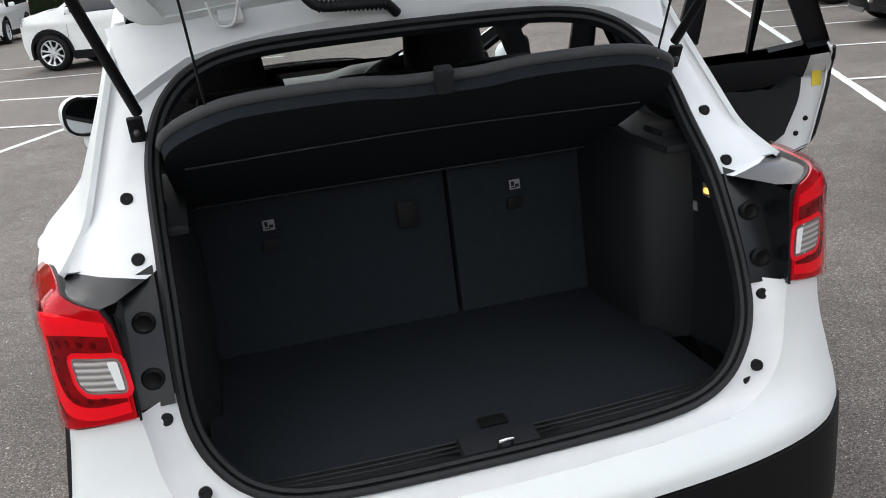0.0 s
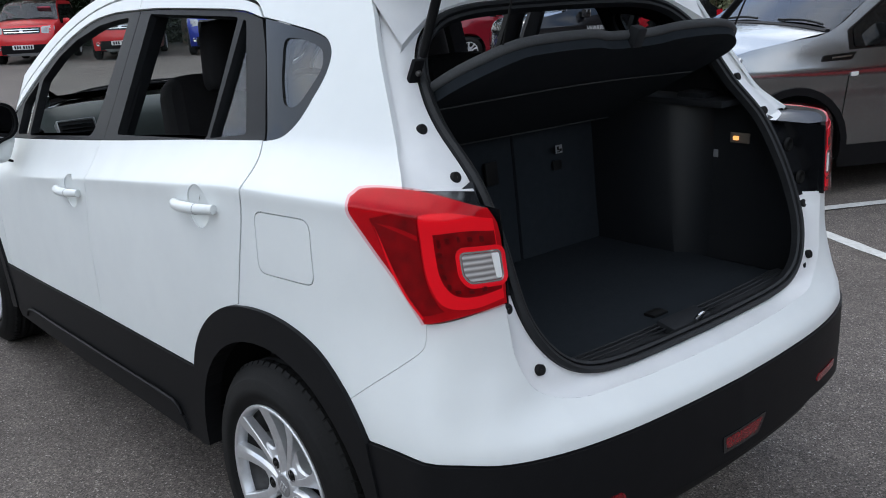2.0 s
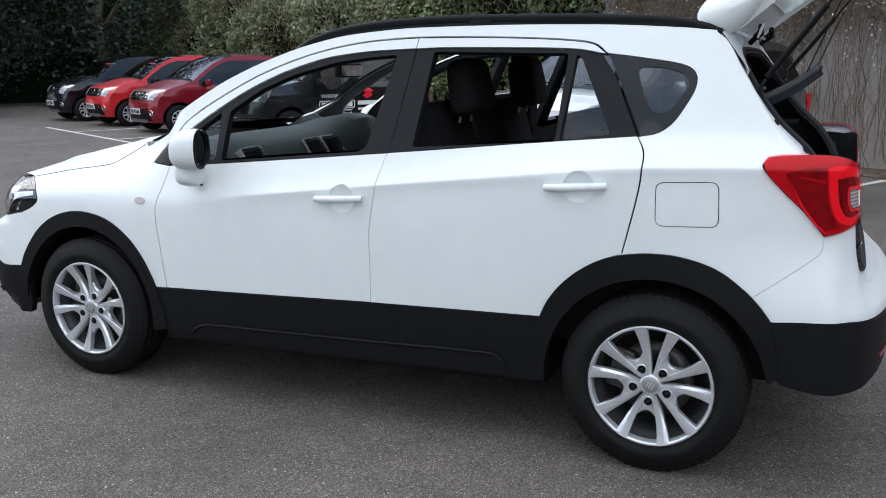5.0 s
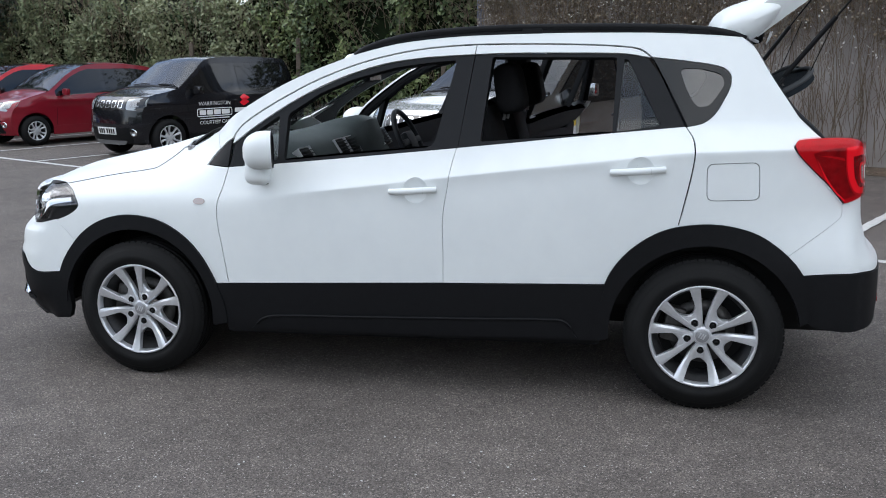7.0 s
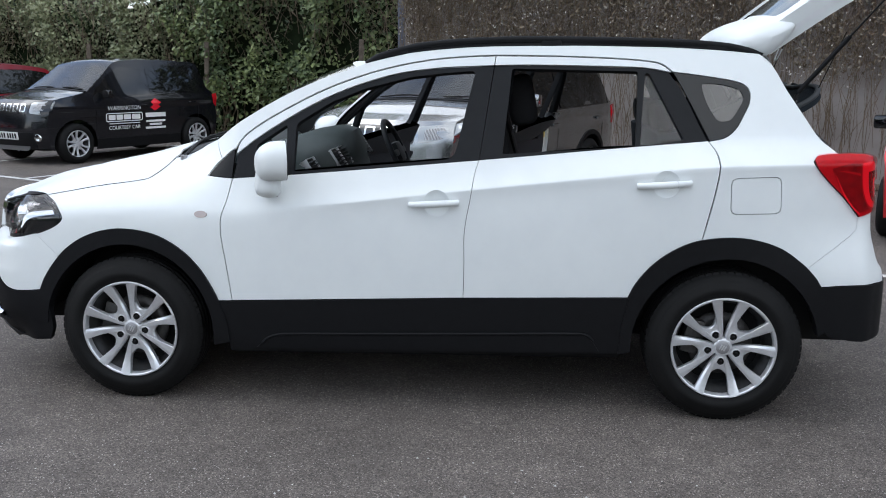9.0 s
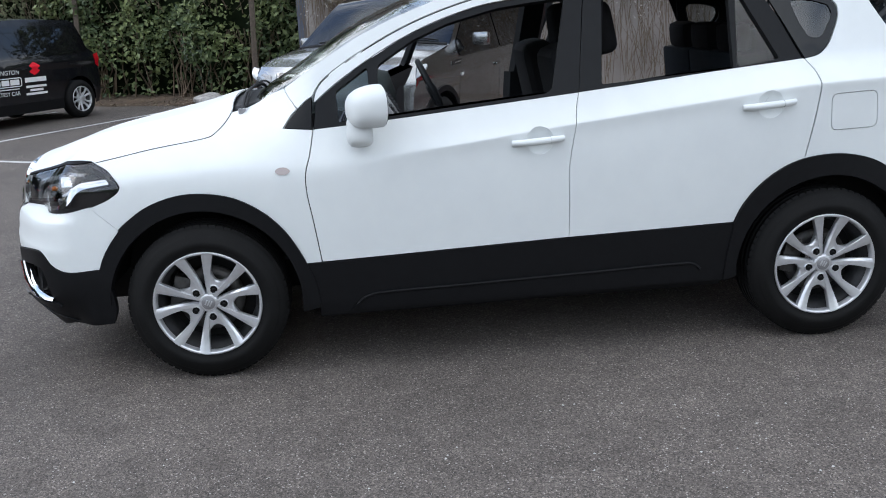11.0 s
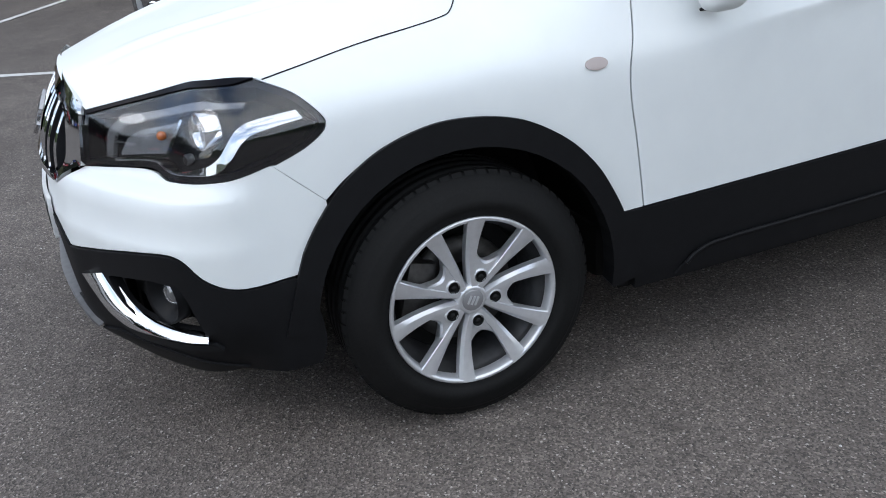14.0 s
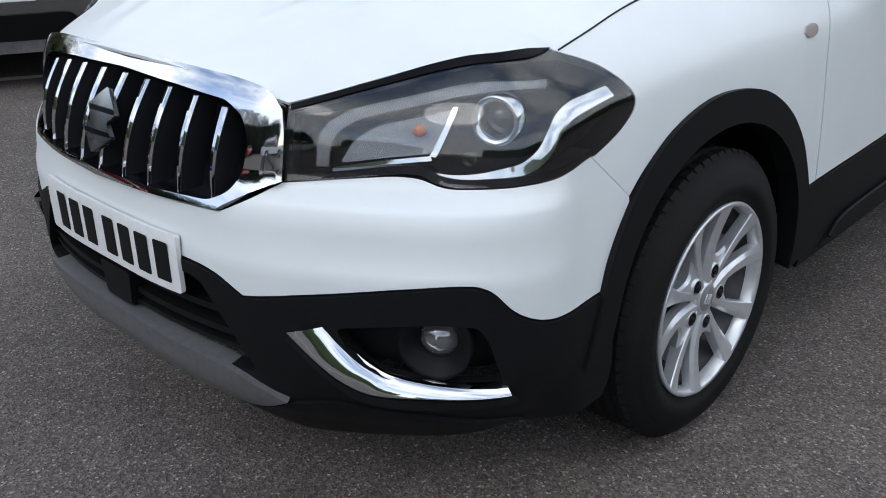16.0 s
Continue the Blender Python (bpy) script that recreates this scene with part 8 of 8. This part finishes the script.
bpy.context.view_layer.update()
lettering("WARRINGTON", 0.32, 0.80, 0.095, van, hw_van, PAPER)
lettering("COURTESY CAR", 0.32, 0.49, 0.085, van, hw_van, PAPER)
frame_out = rounded([(0.68, 0.755), (-0.04, 0.755), (-0.04, 0.615), (0.68, 0.615)], 0.04)
sheet("dealer_panel", frame_out, S_van, PAPER, van, lift=0.004, depth=0.001, holes=(shrunk(frame_out, 0.014),))
for a, b in ((0.63, 0.50), (0.48, 0.36), (0.34, 0.20), (0.18, 0.01)):
    sheet("panel_bar", rounded([(a, 0.725), (b, 0.725), (b, 0.645), (a, 0.645)], 0.012), S_van, PAPER, van, lift=0.004, depth=0.001)
sheet("strapline_bar", [(0.62, 0.592), (0.02, 0.592), (0.02, 0.578), (0.62, 0.578)], S_van, PAPER, van, lift=0.004, depth=0.001)
sheet("red_emblem", rounded([(-0.30, 0.97), (-0.42, 0.90), (-0.36, 0.865), (-0.42, 0.83), (-0.30, 0.765), (-0.20, 0.82), (-0.26, 0.865), (-0.20, 0.91)], 0.01), S_van, RED_BRIGHT, van, lift=0.004, depth=0.001)
sheet("maker_bar", [(-0.10, 0.735), (-0.52, 0.735), (-0.52, 0.665), (-0.10, 0.665)], S_van, PAPER, van, lift=0.004, depth=0.001)
for z, w in ((0.615, 0.20), (0.56, 0.13), (0.505, 0.21)):
    sheet("address_bar", [(-0.31 + w, z), (-0.31 - w, z), (-0.31 - w, z - 0.035), (-0.31 + w, z - 0.035)], S_van, PAPER, van, lift=0.004, depth=0.001)


# ---- wall, hedge and trees ----
CONCRETE = grained("stained_concrete", (0.19, 0.165, 0.15), (0.34, 0.31, 0.29), 2.2, 0.9, 0.25, 0, 0, 1.2, dist=0.01)
BARK = grained("bark", (0.05, 0.04, 0.03), (0.14, 0.11, 0.085), 26, 0.9, 0.5, 0, 0, 0.8)
TWIG = grained("dry_twigs", (0.09, 0.065, 0.045), (0.20, 0.15, 0.10), 18, 0.9, 0.1, 0, 0, 0.8)
SOIL = grained("leaf_litter", (0.045, 0.032, 0.022), (0.13, 0.09, 0.06), 22, 0.95, 0.6, 0, 0, 0.8)


def leaf_material(name, colors, patch=0.0):
    m = plain(name, colors[0], 0.5, spec=0.4)
    n, k = m.node_tree.nodes, m.node_tree.links
    geo, ramp = n.new("ShaderNodeNewGeometry"), n.new("ShaderNodeValToRGB")
    ramp.color_ramp.interpolation = "LINEAR"
    for i, c in enumerate(colors):
        e = ramp.color_ramp.elements[i] if i < 2 else ramp.color_ramp.elements.new(0.5)
        e.position, e.color = i / (len(colors) - 1), (*c, 1)
    tc, wide, span, mixed = n.new("ShaderNodeTexCoord"), n.new("ShaderNodeTexNoise"), n.new("ShaderNodeMapRange"), n.new("ShaderNodeMix")
    wide.inputs["Scale"].default_value, wide.inputs["Detail"].default_value = 0.8, 3
    span.inputs["From Min"].default_value, span.inputs["From Max"].default_value = 0.35, 0.68
    k.new(tc.outputs["Object"], wide.inputs["Vector"])
    k.new(wide.outputs["Fac"], span.inputs["Value"])
    mixed.inputs["Factor"].default_value = patch
    k.new(geo.outputs["Random Per Island"], mixed.inputs["A"])
    k.new(span.outputs[0], mixed.inputs["B"])
    k.new(mixed.outputs["Result"], ramp.inputs["Fac"])
    k.new(ramp.outputs[0], n["Principled BSDF"].inputs["Base Color"])
    return m


LEAF = leaf_material("hedge_leaves", [(0.022, 0.038, 0.016), (0.055, 0.085, 0.030), (0.125, 0.170, 0.055), (0.24, 0.28, 0.11)], 0.5)
LEAF_DARK = leaf_material("dark_evergreen_leaves", [(0.008, 0.014, 0.008), (0.012, 0.024, 0.012), (0.02, 0.036, 0.016)])
LEAF_DRY = leaf_material("dry_climber_leaves", [(0.09, 0.07, 0.045), (0.16, 0.12, 0.075), (0.07, 0.075, 0.03), (0.22, 0.19, 0.15)])
TUFT = leaf_material("pale_seed_heads", [(0.45, 0.42, 0.38), (0.62, 0.60, 0.56), (0.35, 0.31, 0.26)])
# Near-black green stands in for the shade deep inside the foliage.
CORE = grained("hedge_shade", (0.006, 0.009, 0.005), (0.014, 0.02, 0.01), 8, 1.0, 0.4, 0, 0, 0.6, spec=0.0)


def leaves(name, places, size, mat, label, category, seed, facing=None, spread=0.9):
    """Many small folded leaves at the places."""
    g = np.random.default_rng(seed)
    n = len(places)
    d = g.normal(size=(n, 3))
    if facing is not None:
        d = d * spread + np.array(facing)
    d /= np.linalg.norm(d, axis=1)[:, None]
    r = g.normal(size=(n, 3))
    t = np.cross(d, r)
    t /= np.linalg.norm(t, axis=1)[:, None]
    w = np.cross(d, t)
    s = size * g.uniform(0.6, 1.3, n)[:, None]
    p = np.array(places)
    a, b = p - t * s * 0.5, p + t * s * 0.5
    l, q = p + w * s * 0.3 + d * s * 0.10, p - w * s * 0.3 + d * s * 0.10
    verts = np.stack([a, l, b, q], 1).reshape(-1, 3)
    i = np.arange(n) * 4
    faces = np.concatenate([np.stack([i, i + 1, i + 2], 1), np.stack([i, i + 2, i + 3], 1)])
    me = bpy.data.meshes.new(name)
    me.from_pydata(verts.tolist(), [], faces.tolist())
    me.materials.append(mat)
    ob = new(name, me)
    return tagged(ob, label, category, kind="stuff")


def plan_point(k, d, z=0.0):
    p = start + along * k + across * d
    return Vector((p.x, p.y, z))


WALL_END = 6.0
# wall: a thick concrete slab, with a post at its end
bm = bmesh.new()
a, b, c, d = plan_point(WALL_END, 5.4, GROUND), plan_point(-22, 5.4, GROUND), plan_point(-22, 5.75, GROUND), plan_point(WALL_END, 5.75, GROUND)
low = [bm.verts.new(p) for p in (a, b, c, d)]
top = [bm.verts.new(p + Vector((0, 0, 4.2))) for p in (a, b, c, d)]
for i in range(4):
    bm.faces.new((low[i], low[(i + 1) % 4], top[(i + 1) % 4], top[i]))
bm.faces.new(top)
bmesh.ops.recalc_face_normals(bm, faces=bm.faces)
wall = part("wall_east", bm, CONCRETE, None, smooth=False)
tagged(wall, "tall stained concrete wall overgrown with dry climbers", "wall", kind="structure")
bm = bmesh.new()
pp = plan_point(WALL_END + 0.12, 5.55, 2.2)
block(bm, (0.16, 0.16, 4.5), tuple(pp), (0, 0, -26.7), 0.01)
tagged(part("wall_post", bm, plain("blue_grey_steel", (0.10, 0.11, 0.14), 0.5, 0.3)), "blue-grey steel post at the end of a wall", "post")

g = np.random.default_rng(11)


def stems(name, count, kmin, kmax, zmin, zmax, r, mat, label, category, seed, sway=0.5, off=5.37):
    """Thin climbing stems on the wall, joined into one object."""
    q = np.random.default_rng(seed)
    bm = bmesh.new()
    for _ in range(count):
        k, z = q.uniform(kmin, kmax), q.uniform(zmin[0], zmin[1])
        top = q.uniform(*zmax)
        pts = []
        o = off - abs(q.normal()) * 0.05
        n = 6
        dk = q.normal() * sway
        for i in range(n):
            t = i / (n - 1)
            pts.append(plan_point(k + dk * t + q.normal() * 0.05, o - 0.05 * q.random(), z + (top - z) * t))
        rr = r * q.uniform(0.5, 1.4)
        rings = []
        for i, p in enumerate(pts):
            u, w = Vector((along.x, along.y, 0)) * rr, Vector((across.x, across.y, 0)) * rr
            sc = 1 - 0.6 * i / n
            rings.append([bm.verts.new(p + u * math.cos(a) * sc + w * math.sin(a) * sc) for a in (0, 2.09, 4.19)])
        for x, y in zip(rings, rings[1:]):
            for j in range(3):
                bm.faces.new((x[j], x[(j + 1) % 3], y[(j + 1) % 3], y[j]))
    ob = part(name, bm, mat, None)
    return tagged(ob, label, category, kind="stuff")


stems("climber_stems", 1300, -14, WALL_END, (-0.02, 0.9), (0.8, 4.0), 0.0045, TWIG, "thin dry climber stems on a wall", "climber", 3, sway=0.22)
stems("climber_twigs", 5200, -18, WALL_END, (1.3, 3.6), (1.5, 4.3), 0.004, TWIG, "tangled dry brown climber twigs on a wall", "climber", 4, sway=0.7, off=5.30)
kk, zz = g.uniform(-14, WALL_END, 85000), 1.35 + 2.9 * g.random(85000) ** 0.8
edge_z = 1.55 + 0.35 * np.sin(kk * 1.3) + 0.25 * np.sin(kk * 3.1 + 1)
keep = zz > edge_z
places = [tuple(plan_point(k, 5.36 - abs(q), z)) for k, z, q in zip(kk[keep], zz[keep], g.normal(size=keep.sum()) * 0.13)]
leaves("climber_leaves", places, 0.048, LEAF_DRY, "dry brown climber leaves hanging over a wall", "climber", 21)
kk, zz = g.uniform(-14, WALL_END, 6500), 1.25 + 2.9 * g.random(6500)
places = [tuple(plan_point(k, 5.30 - abs(q), z)) for k, z, q in zip(kk, zz, g.normal(size=6500) * 0.15)]
leaves("seed_heads", places, 0.035, TUFT, "pale fluffy seed heads on a dry climber", "climber", 22)

# soil strip and litter along wall and hedge
bm = bmesh.new()
rows = []
for i in range(60):
    k = -20 + 60 * i / 59
    d0 = (5.0 if k < WALL_END else 5.75) + 0.12 * math.sin(k * 2.3)
    rows.append([bm.verts.new(plan_point(k, d, GROUND + z)) for d, z in ((d0, 0.006), (d0 + 0.25, 0.05), (d0 + 0.9, 0.09), (d0 + 3.0, 0.12))])
for x, y in zip(rows, rows[1:]):
    for j in range(3):
        bm.faces.new((x[j], x[j + 1], y[j + 1], y[j]))
bmesh.ops.recalc_face_normals(bm, faces=bm.faces)
tagged(part("verge", bm, SOIL, None), "brown soil and leaf litter verge", "verge", kind="structure")
kk, dd = g.uniform(-8, 24, 5000), g.gamma(2.0, 0.28, 5000)
places = [tuple(plan_point(k, (4.9 if k < WALL_END else 5.6) + d, GROUND + 0.012 + 0.09 * min(d, 1))) for k, d in zip(kk, dd)]
leaves("fallen_leaves", places, 0.05, LEAF_DRY, "fallen brown leaves on the verge", "leaf litter", 23, (0, 0, 1.0), 0.35)

# hedge
hedge_h = pchip([(5.5, 3.6), (9, 4.1), (12, 3.9), (14.5, 3.4), (17, 3.1), (20, 3.3), (24, 3.7), (30, 4.4), (40, 5.0)])
# The core's dark colour is the shade behind the hedge's leaves.
core_rows = []
for i in range(48):
    k = 6.1 + 34 * i / 47
    h = hedge_h(k) - 0.35
    lump = 0.18 * math.sin(k * 2.1) + 0.12 * math.sin(k * 4.7 + 1)
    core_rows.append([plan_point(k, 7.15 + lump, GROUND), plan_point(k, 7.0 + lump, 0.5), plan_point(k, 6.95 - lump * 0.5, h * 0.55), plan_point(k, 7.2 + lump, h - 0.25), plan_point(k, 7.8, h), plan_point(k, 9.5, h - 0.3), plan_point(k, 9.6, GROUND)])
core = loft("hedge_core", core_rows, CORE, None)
tagged(core, "near-black sheet standing for the shade inside a hedge", "hedge", kind="stuff")
n = 88000
kk, tt = g.uniform(6.0, 36, n), g.random(n)
near, far = [], []
for k, t, q, u in zip(kk, tt, g.normal(size=n), g.random(n)):
    h = hedge_h(k)
    clump = noise.noise(Vector((k * 0.8, t * 2.6, 3.0))) + 0.6 * noise.noise(Vector((k * 2.4, t * 7, 8.0)))
    # thin places, and a bare foot where only stems show
    if u > 0.80 + 1.1 * clump or (t < 0.16 and u > 0.22):
        continue
    lump = 0.18 * math.sin(k * 2.1) + 0.12 * math.sin(k * 4.7 + 1) - 0.62 * clump
    z = 0.12 + t * (h + 0.35 * noise.noise(Vector((k * 1.1, 7.0, 0.0))) - 0.1)
    d = 6.72 + lump + 0.14 * q + 1.0 * max(0.0, t - 0.75) ** 2 * 8
    (near if k + 0.8 * math.sin(z * 2.0) < 12.6 else far).append(tuple(plan_point(k, d, z)))
# Grey-green shrubs; the sunlight on them is also put into this paler colour.
LEAF_PALE = leaf_material("pale_sunlit_shrub_leaves", [(0.06, 0.078, 0.040), (0.125, 0.150, 0.070), (0.22, 0.245, 0.115), (0.30, 0.31, 0.18)], 0.5)
leaves("hedge_leaves", near, 0.115, LEAF, "dense green leaves of a tall hedge", "hedge", 31, (-across.x * 0.8, -across.y * 0.8, 0.55), 0.85)
leaves("shrub_leaves", far, 0.105, LEAF_PALE, "grey-green leaves of mixed shrubs, toned paler for sunlight", "hedge", 32, (-across.x * 0.8, -across.y * 0.8, 0.55), 0.85)
# stems at the foot of the hedge
bm = bmesh.new()
q = np.random.default_rng(78)
for _ in range(260):
    k = q.uniform(6, 30)
    pts = [plan_point(k + q.normal() * 0.05, 6.75 + q.normal() * 0.12, 0.02), plan_point(k + q.normal() * 0.12, 6.75 + q.normal() * 0.12, 0.6), plan_point(k + q.normal() * 0.3, 6.7, 1.3)]
    rings = []
    for v, r in zip(pts, (0.022, 0.017, 0.010)):
        rings.append([bm.verts.new(v + Vector((along.x, along.y, 0)) * r * math.cos(a) + Vector((across.x, across.y, 0)) * r * math.sin(a)) for a in (0, 2.09, 4.19)])
    for x, y in zip(rings, rings[1:]):
        for j in range(3):
            bm.faces.new((x[j], x[(j + 1) % 3], y[(j + 1) % 3], y[j]))
tagged(part("hedge_stems", bm, TWIG, None), "bare brown stems at the foot of a hedge", "hedge", kind="stuff")
bm = bmesh.new()
q = np.random.default_rng(77)
for _ in range(1500):
    k = q.uniform(6, 34)
    h = hedge_h(k)
    z0 = h * q.uniform(0.35, 0.9)
    p = plan_point(k, 6.55 + q.normal() * 0.12, z0)
    e = plan_point(k + q.normal() * 0.45, 6.4 + q.normal() * 0.2, z0 + q.uniform(0.2, 1.1))
    m = p.lerp(e, 0.5) + Vector((q.normal() * 0.06, q.normal() * 0.06, 0.05))
    rings = []
    for v, r in ((p, 0.007), (m, 0.005), (e, 0.002)):
        rings.append([bm.verts.new(v + Vector((along.x, along.y, 0)) * r * math.cos(a) + Vector((across.x, across.y, 0)) * r * math.sin(a)) for a in (0, 2.09, 4.19)])
    for x, y in zip(rings, rings[1:]):
        for j in range(3):
            bm.faces.new((x[j], x[(j + 1) % 3], y[(j + 1) % 3], y[j]))
tagged(part("hedge_twigs", bm, TWIG, None), "bare brown twigs growing through a hedge", "hedge", kind="stuff")
# posts in front of the hedge
for k in (7.6, 11.6, 15.4):
    bm = bmesh.new()
    p = plan_point(k, 6.25, 0.95)
    block(bm, (0.09, 0.09, 2.1), tuple(p), (2, 1, 12), 0.012)
    tagged(part("hedge_post", bm, BARK), "weathered wooden post before a hedge", "post", "hedge posts")
p = plan_point(8.5, 6.0, GROUND + 0.10)
bm = bmesh.new()
bmesh.ops.create_icosphere(bm, subdivisions=3, radius=1)
for v in bm.verts:
    v.co *= 1 + 0.22 * noise.noise(v.co * 1.7)
    v.co = Vector((v.co.x * 0.42, v.co.y * 0.26, v.co.z * 0.11)) + p
tagged(part("rock", bm, grained("pale_rock", (0.22, 0.21, 0.20), (0.5, 0.49, 0.47), 12, 0.85, 0.4)), "pale grey rock at the foot of a hedge", "rock")


def tree(name, at, height, crown_r, seed, mat, label, clumps=260, per=46, trunk_r=0.16, leaf=0.11, spread=1.0, base=0.32):
    """A tapered trunk with limbs and a crown of many leaves with gaps."""
    q = np.random.default_rng(seed)
    ob = empty(name, at, label, "tree")
    z0 = at[2]
    tr = [Vector((q.normal() * 0.06 * i, q.normal() * 0.06 * i, height * 0.8 * i / 6)) for i in range(7)]
    tube("trunk", [tuple(v) for v in tr], lambda t: trunk_r * (1 - 0.75 * t), BARK, ob, 8, smooth_n=3)
    cent = []
    for i in range(11):
        a = q.uniform(0, 2 * math.pi)
        s = tr[2 + i % 4]
        e = s + Vector((math.cos(a) * crown_r * q.uniform(0.5, 0.9), math.sin(a) * crown_r * q.uniform(0.5, 0.9), height * q.uniform(0.12, 0.34)))
        m = s.lerp(e, 0.5) + Vector((0, 0, 0.2))
        tube("limb", [tuple(s), tuple(m), tuple(e)], lambda t: trunk_r * 0.4 * (1 - 0.8 * t), BARK, ob, 6, smooth_n=3)
        cent += [e, m]
    pl = []
    for i in range(clumps):
        while True:
            v = Vector((q.uniform(-1, 1), q.uniform(-1, 1), q.uniform(-1, 1)))
            if v.length < 1 and v.length > 0.35:
                break
        c = Vector((v.x * crown_r * spread, v.y * crown_r * spread, height * (base + (1 - base) / 2) + v.z * height * (1 - base) / 2))
        r = crown_r * q.uniform(0.12, 0.22)
        for _ in range(per):
            w = Vector(q.normal(size=3)) * r * 0.6
            pl.append(tuple(c + w))
    lv = leaves("crown", pl, leaf, mat, "", "", seed + 1)
    lv.parent = ob
    for key in ("label", "category", "kind"):
        if key in lv:
            del lv[key]
    lv["kind"] = "stuff"
    return ob


# dark evergreens behind the far row, and shrubs behind the hedge
for i, (x, y, h, r) in enumerate(((3.5, 31, 8, 3.2), (8.0, 29.5, 8.5, 3.4), (12.2, 27.5, 9, 3.4), (16.0, 25.0, 8.5, 3.2), (19.6, 22.2, 8.5, 3.2), (22.5, 18.5, 8, 3.0), (-2.0, 34, 8, 3.2))):
    tree("evergreen_tree", (x, y, GROUND), h, r, 50 + i, LEAF_DARK, "dark evergreen tree with a dense low crown", 330, 44, 0.2, 0.16, 1.0, 0.03)
for i, (k, d, h, r) in enumerate(((8.0, 9.2, 6.5, 2.0), (11.5, 9.6, 6.0, 1.9), (20.0, 10.0, 6.5, 2.2))):
    p = plan_point(k, d, GROUND)
    tree("hedge_tree", tuple(p), h, r, 80 + i, LEAF, "leafy tree growing behind a hedge", 150, 40, 0.12, 0.10, 1.0, 0.25)
# near-black sheet for the shade behind the far evergreens
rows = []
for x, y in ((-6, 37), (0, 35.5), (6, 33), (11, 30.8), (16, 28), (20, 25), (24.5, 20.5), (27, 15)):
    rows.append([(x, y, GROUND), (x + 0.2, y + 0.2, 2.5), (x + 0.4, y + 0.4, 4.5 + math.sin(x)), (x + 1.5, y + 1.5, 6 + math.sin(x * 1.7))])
back = loft("far_shade_core", rows, CORE, None)
tagged(back, "near-black sheet standing for the shade behind evergreens", "hedge", kind="stuff")

# unseen belt of shrubs, added behind the walk to darken low reflections
rows = []
for i in range(25):
    a = radians(118 + 190 * i / 24)
    r = 30 + 1.2 * math.sin(i * 2.3)
    x, y = 2 + r * math.cos(a), 2 + r * 1.15 * math.sin(a)
    rows.append([(x, y, GROUND), (x, y, 1.8), (x * 1.01, y * 1.01, 3.7 + 0.4 * math.sin(i * 1.9)), (x * 1.04, y * 1.04, 4.9 + 0.6 * math.sin(i * 2.7)), (x * 1.2, y * 1.2, 5.0)])
belt = loft("unseen_belt", rows, grained("unseen_belt_green", (0.04, 0.055, 0.025), (0.10, 0.12, 0.06), 7, 0.9, 0.6, 0, 0, 0.8, spec=0.1), None)
tagged(belt, "unseen green belt added to darken low reflections", "hedge", kind="stuff")

# brick house behind the hedge
BRICK = grained("red_brick_wall", (0.20, 0.075, 0.05), (0.32, 0.14, 0.09), 9, 0.9, 0.2, 0, 0, 0.8)
hp = plan_point(16.5, 21, GROUND)
house = empty("house", tuple(hp), "red brick house behind a hedge", "house", turn=-26.7)
boxed("house_wall", (9, 12, 5.2), (4.5, 0, 2.6), BRICK, house, bevel=0.01)
rows = [[(-0.4, -6.4, 5.1), (-0.4, 6.4, 5.1)], [(4.5, -6.4, 7.6), (4.5, 6.4, 7.6)], [(9.4, -6.4, 5.1), (9.4, 6.4, 5.1)]]
loft("house_roof", rows, grained("slate", (0.05, 0.05, 0.055), (0.10, 0.10, 0.105), 6, 0.8, 0.2), house, thick=0.12)
for y in (-3.6, 0.2, 3.6):
    for z in (1.5, 3.9):
        wdw = boxed("house_window", (0.12, 1.25, 1.15), (-0.02, y, z), plain("white_frame_paint", (0.75, 0.75, 0.74), 0.4), house, bevel=0.01)
        for dy in (-0.3, 0.3):
            boxed("pane", (0.06, 0.50, 0.98), (-0.07, y + dy, z), GLOSS_BLACK, wdw, bevel=0)
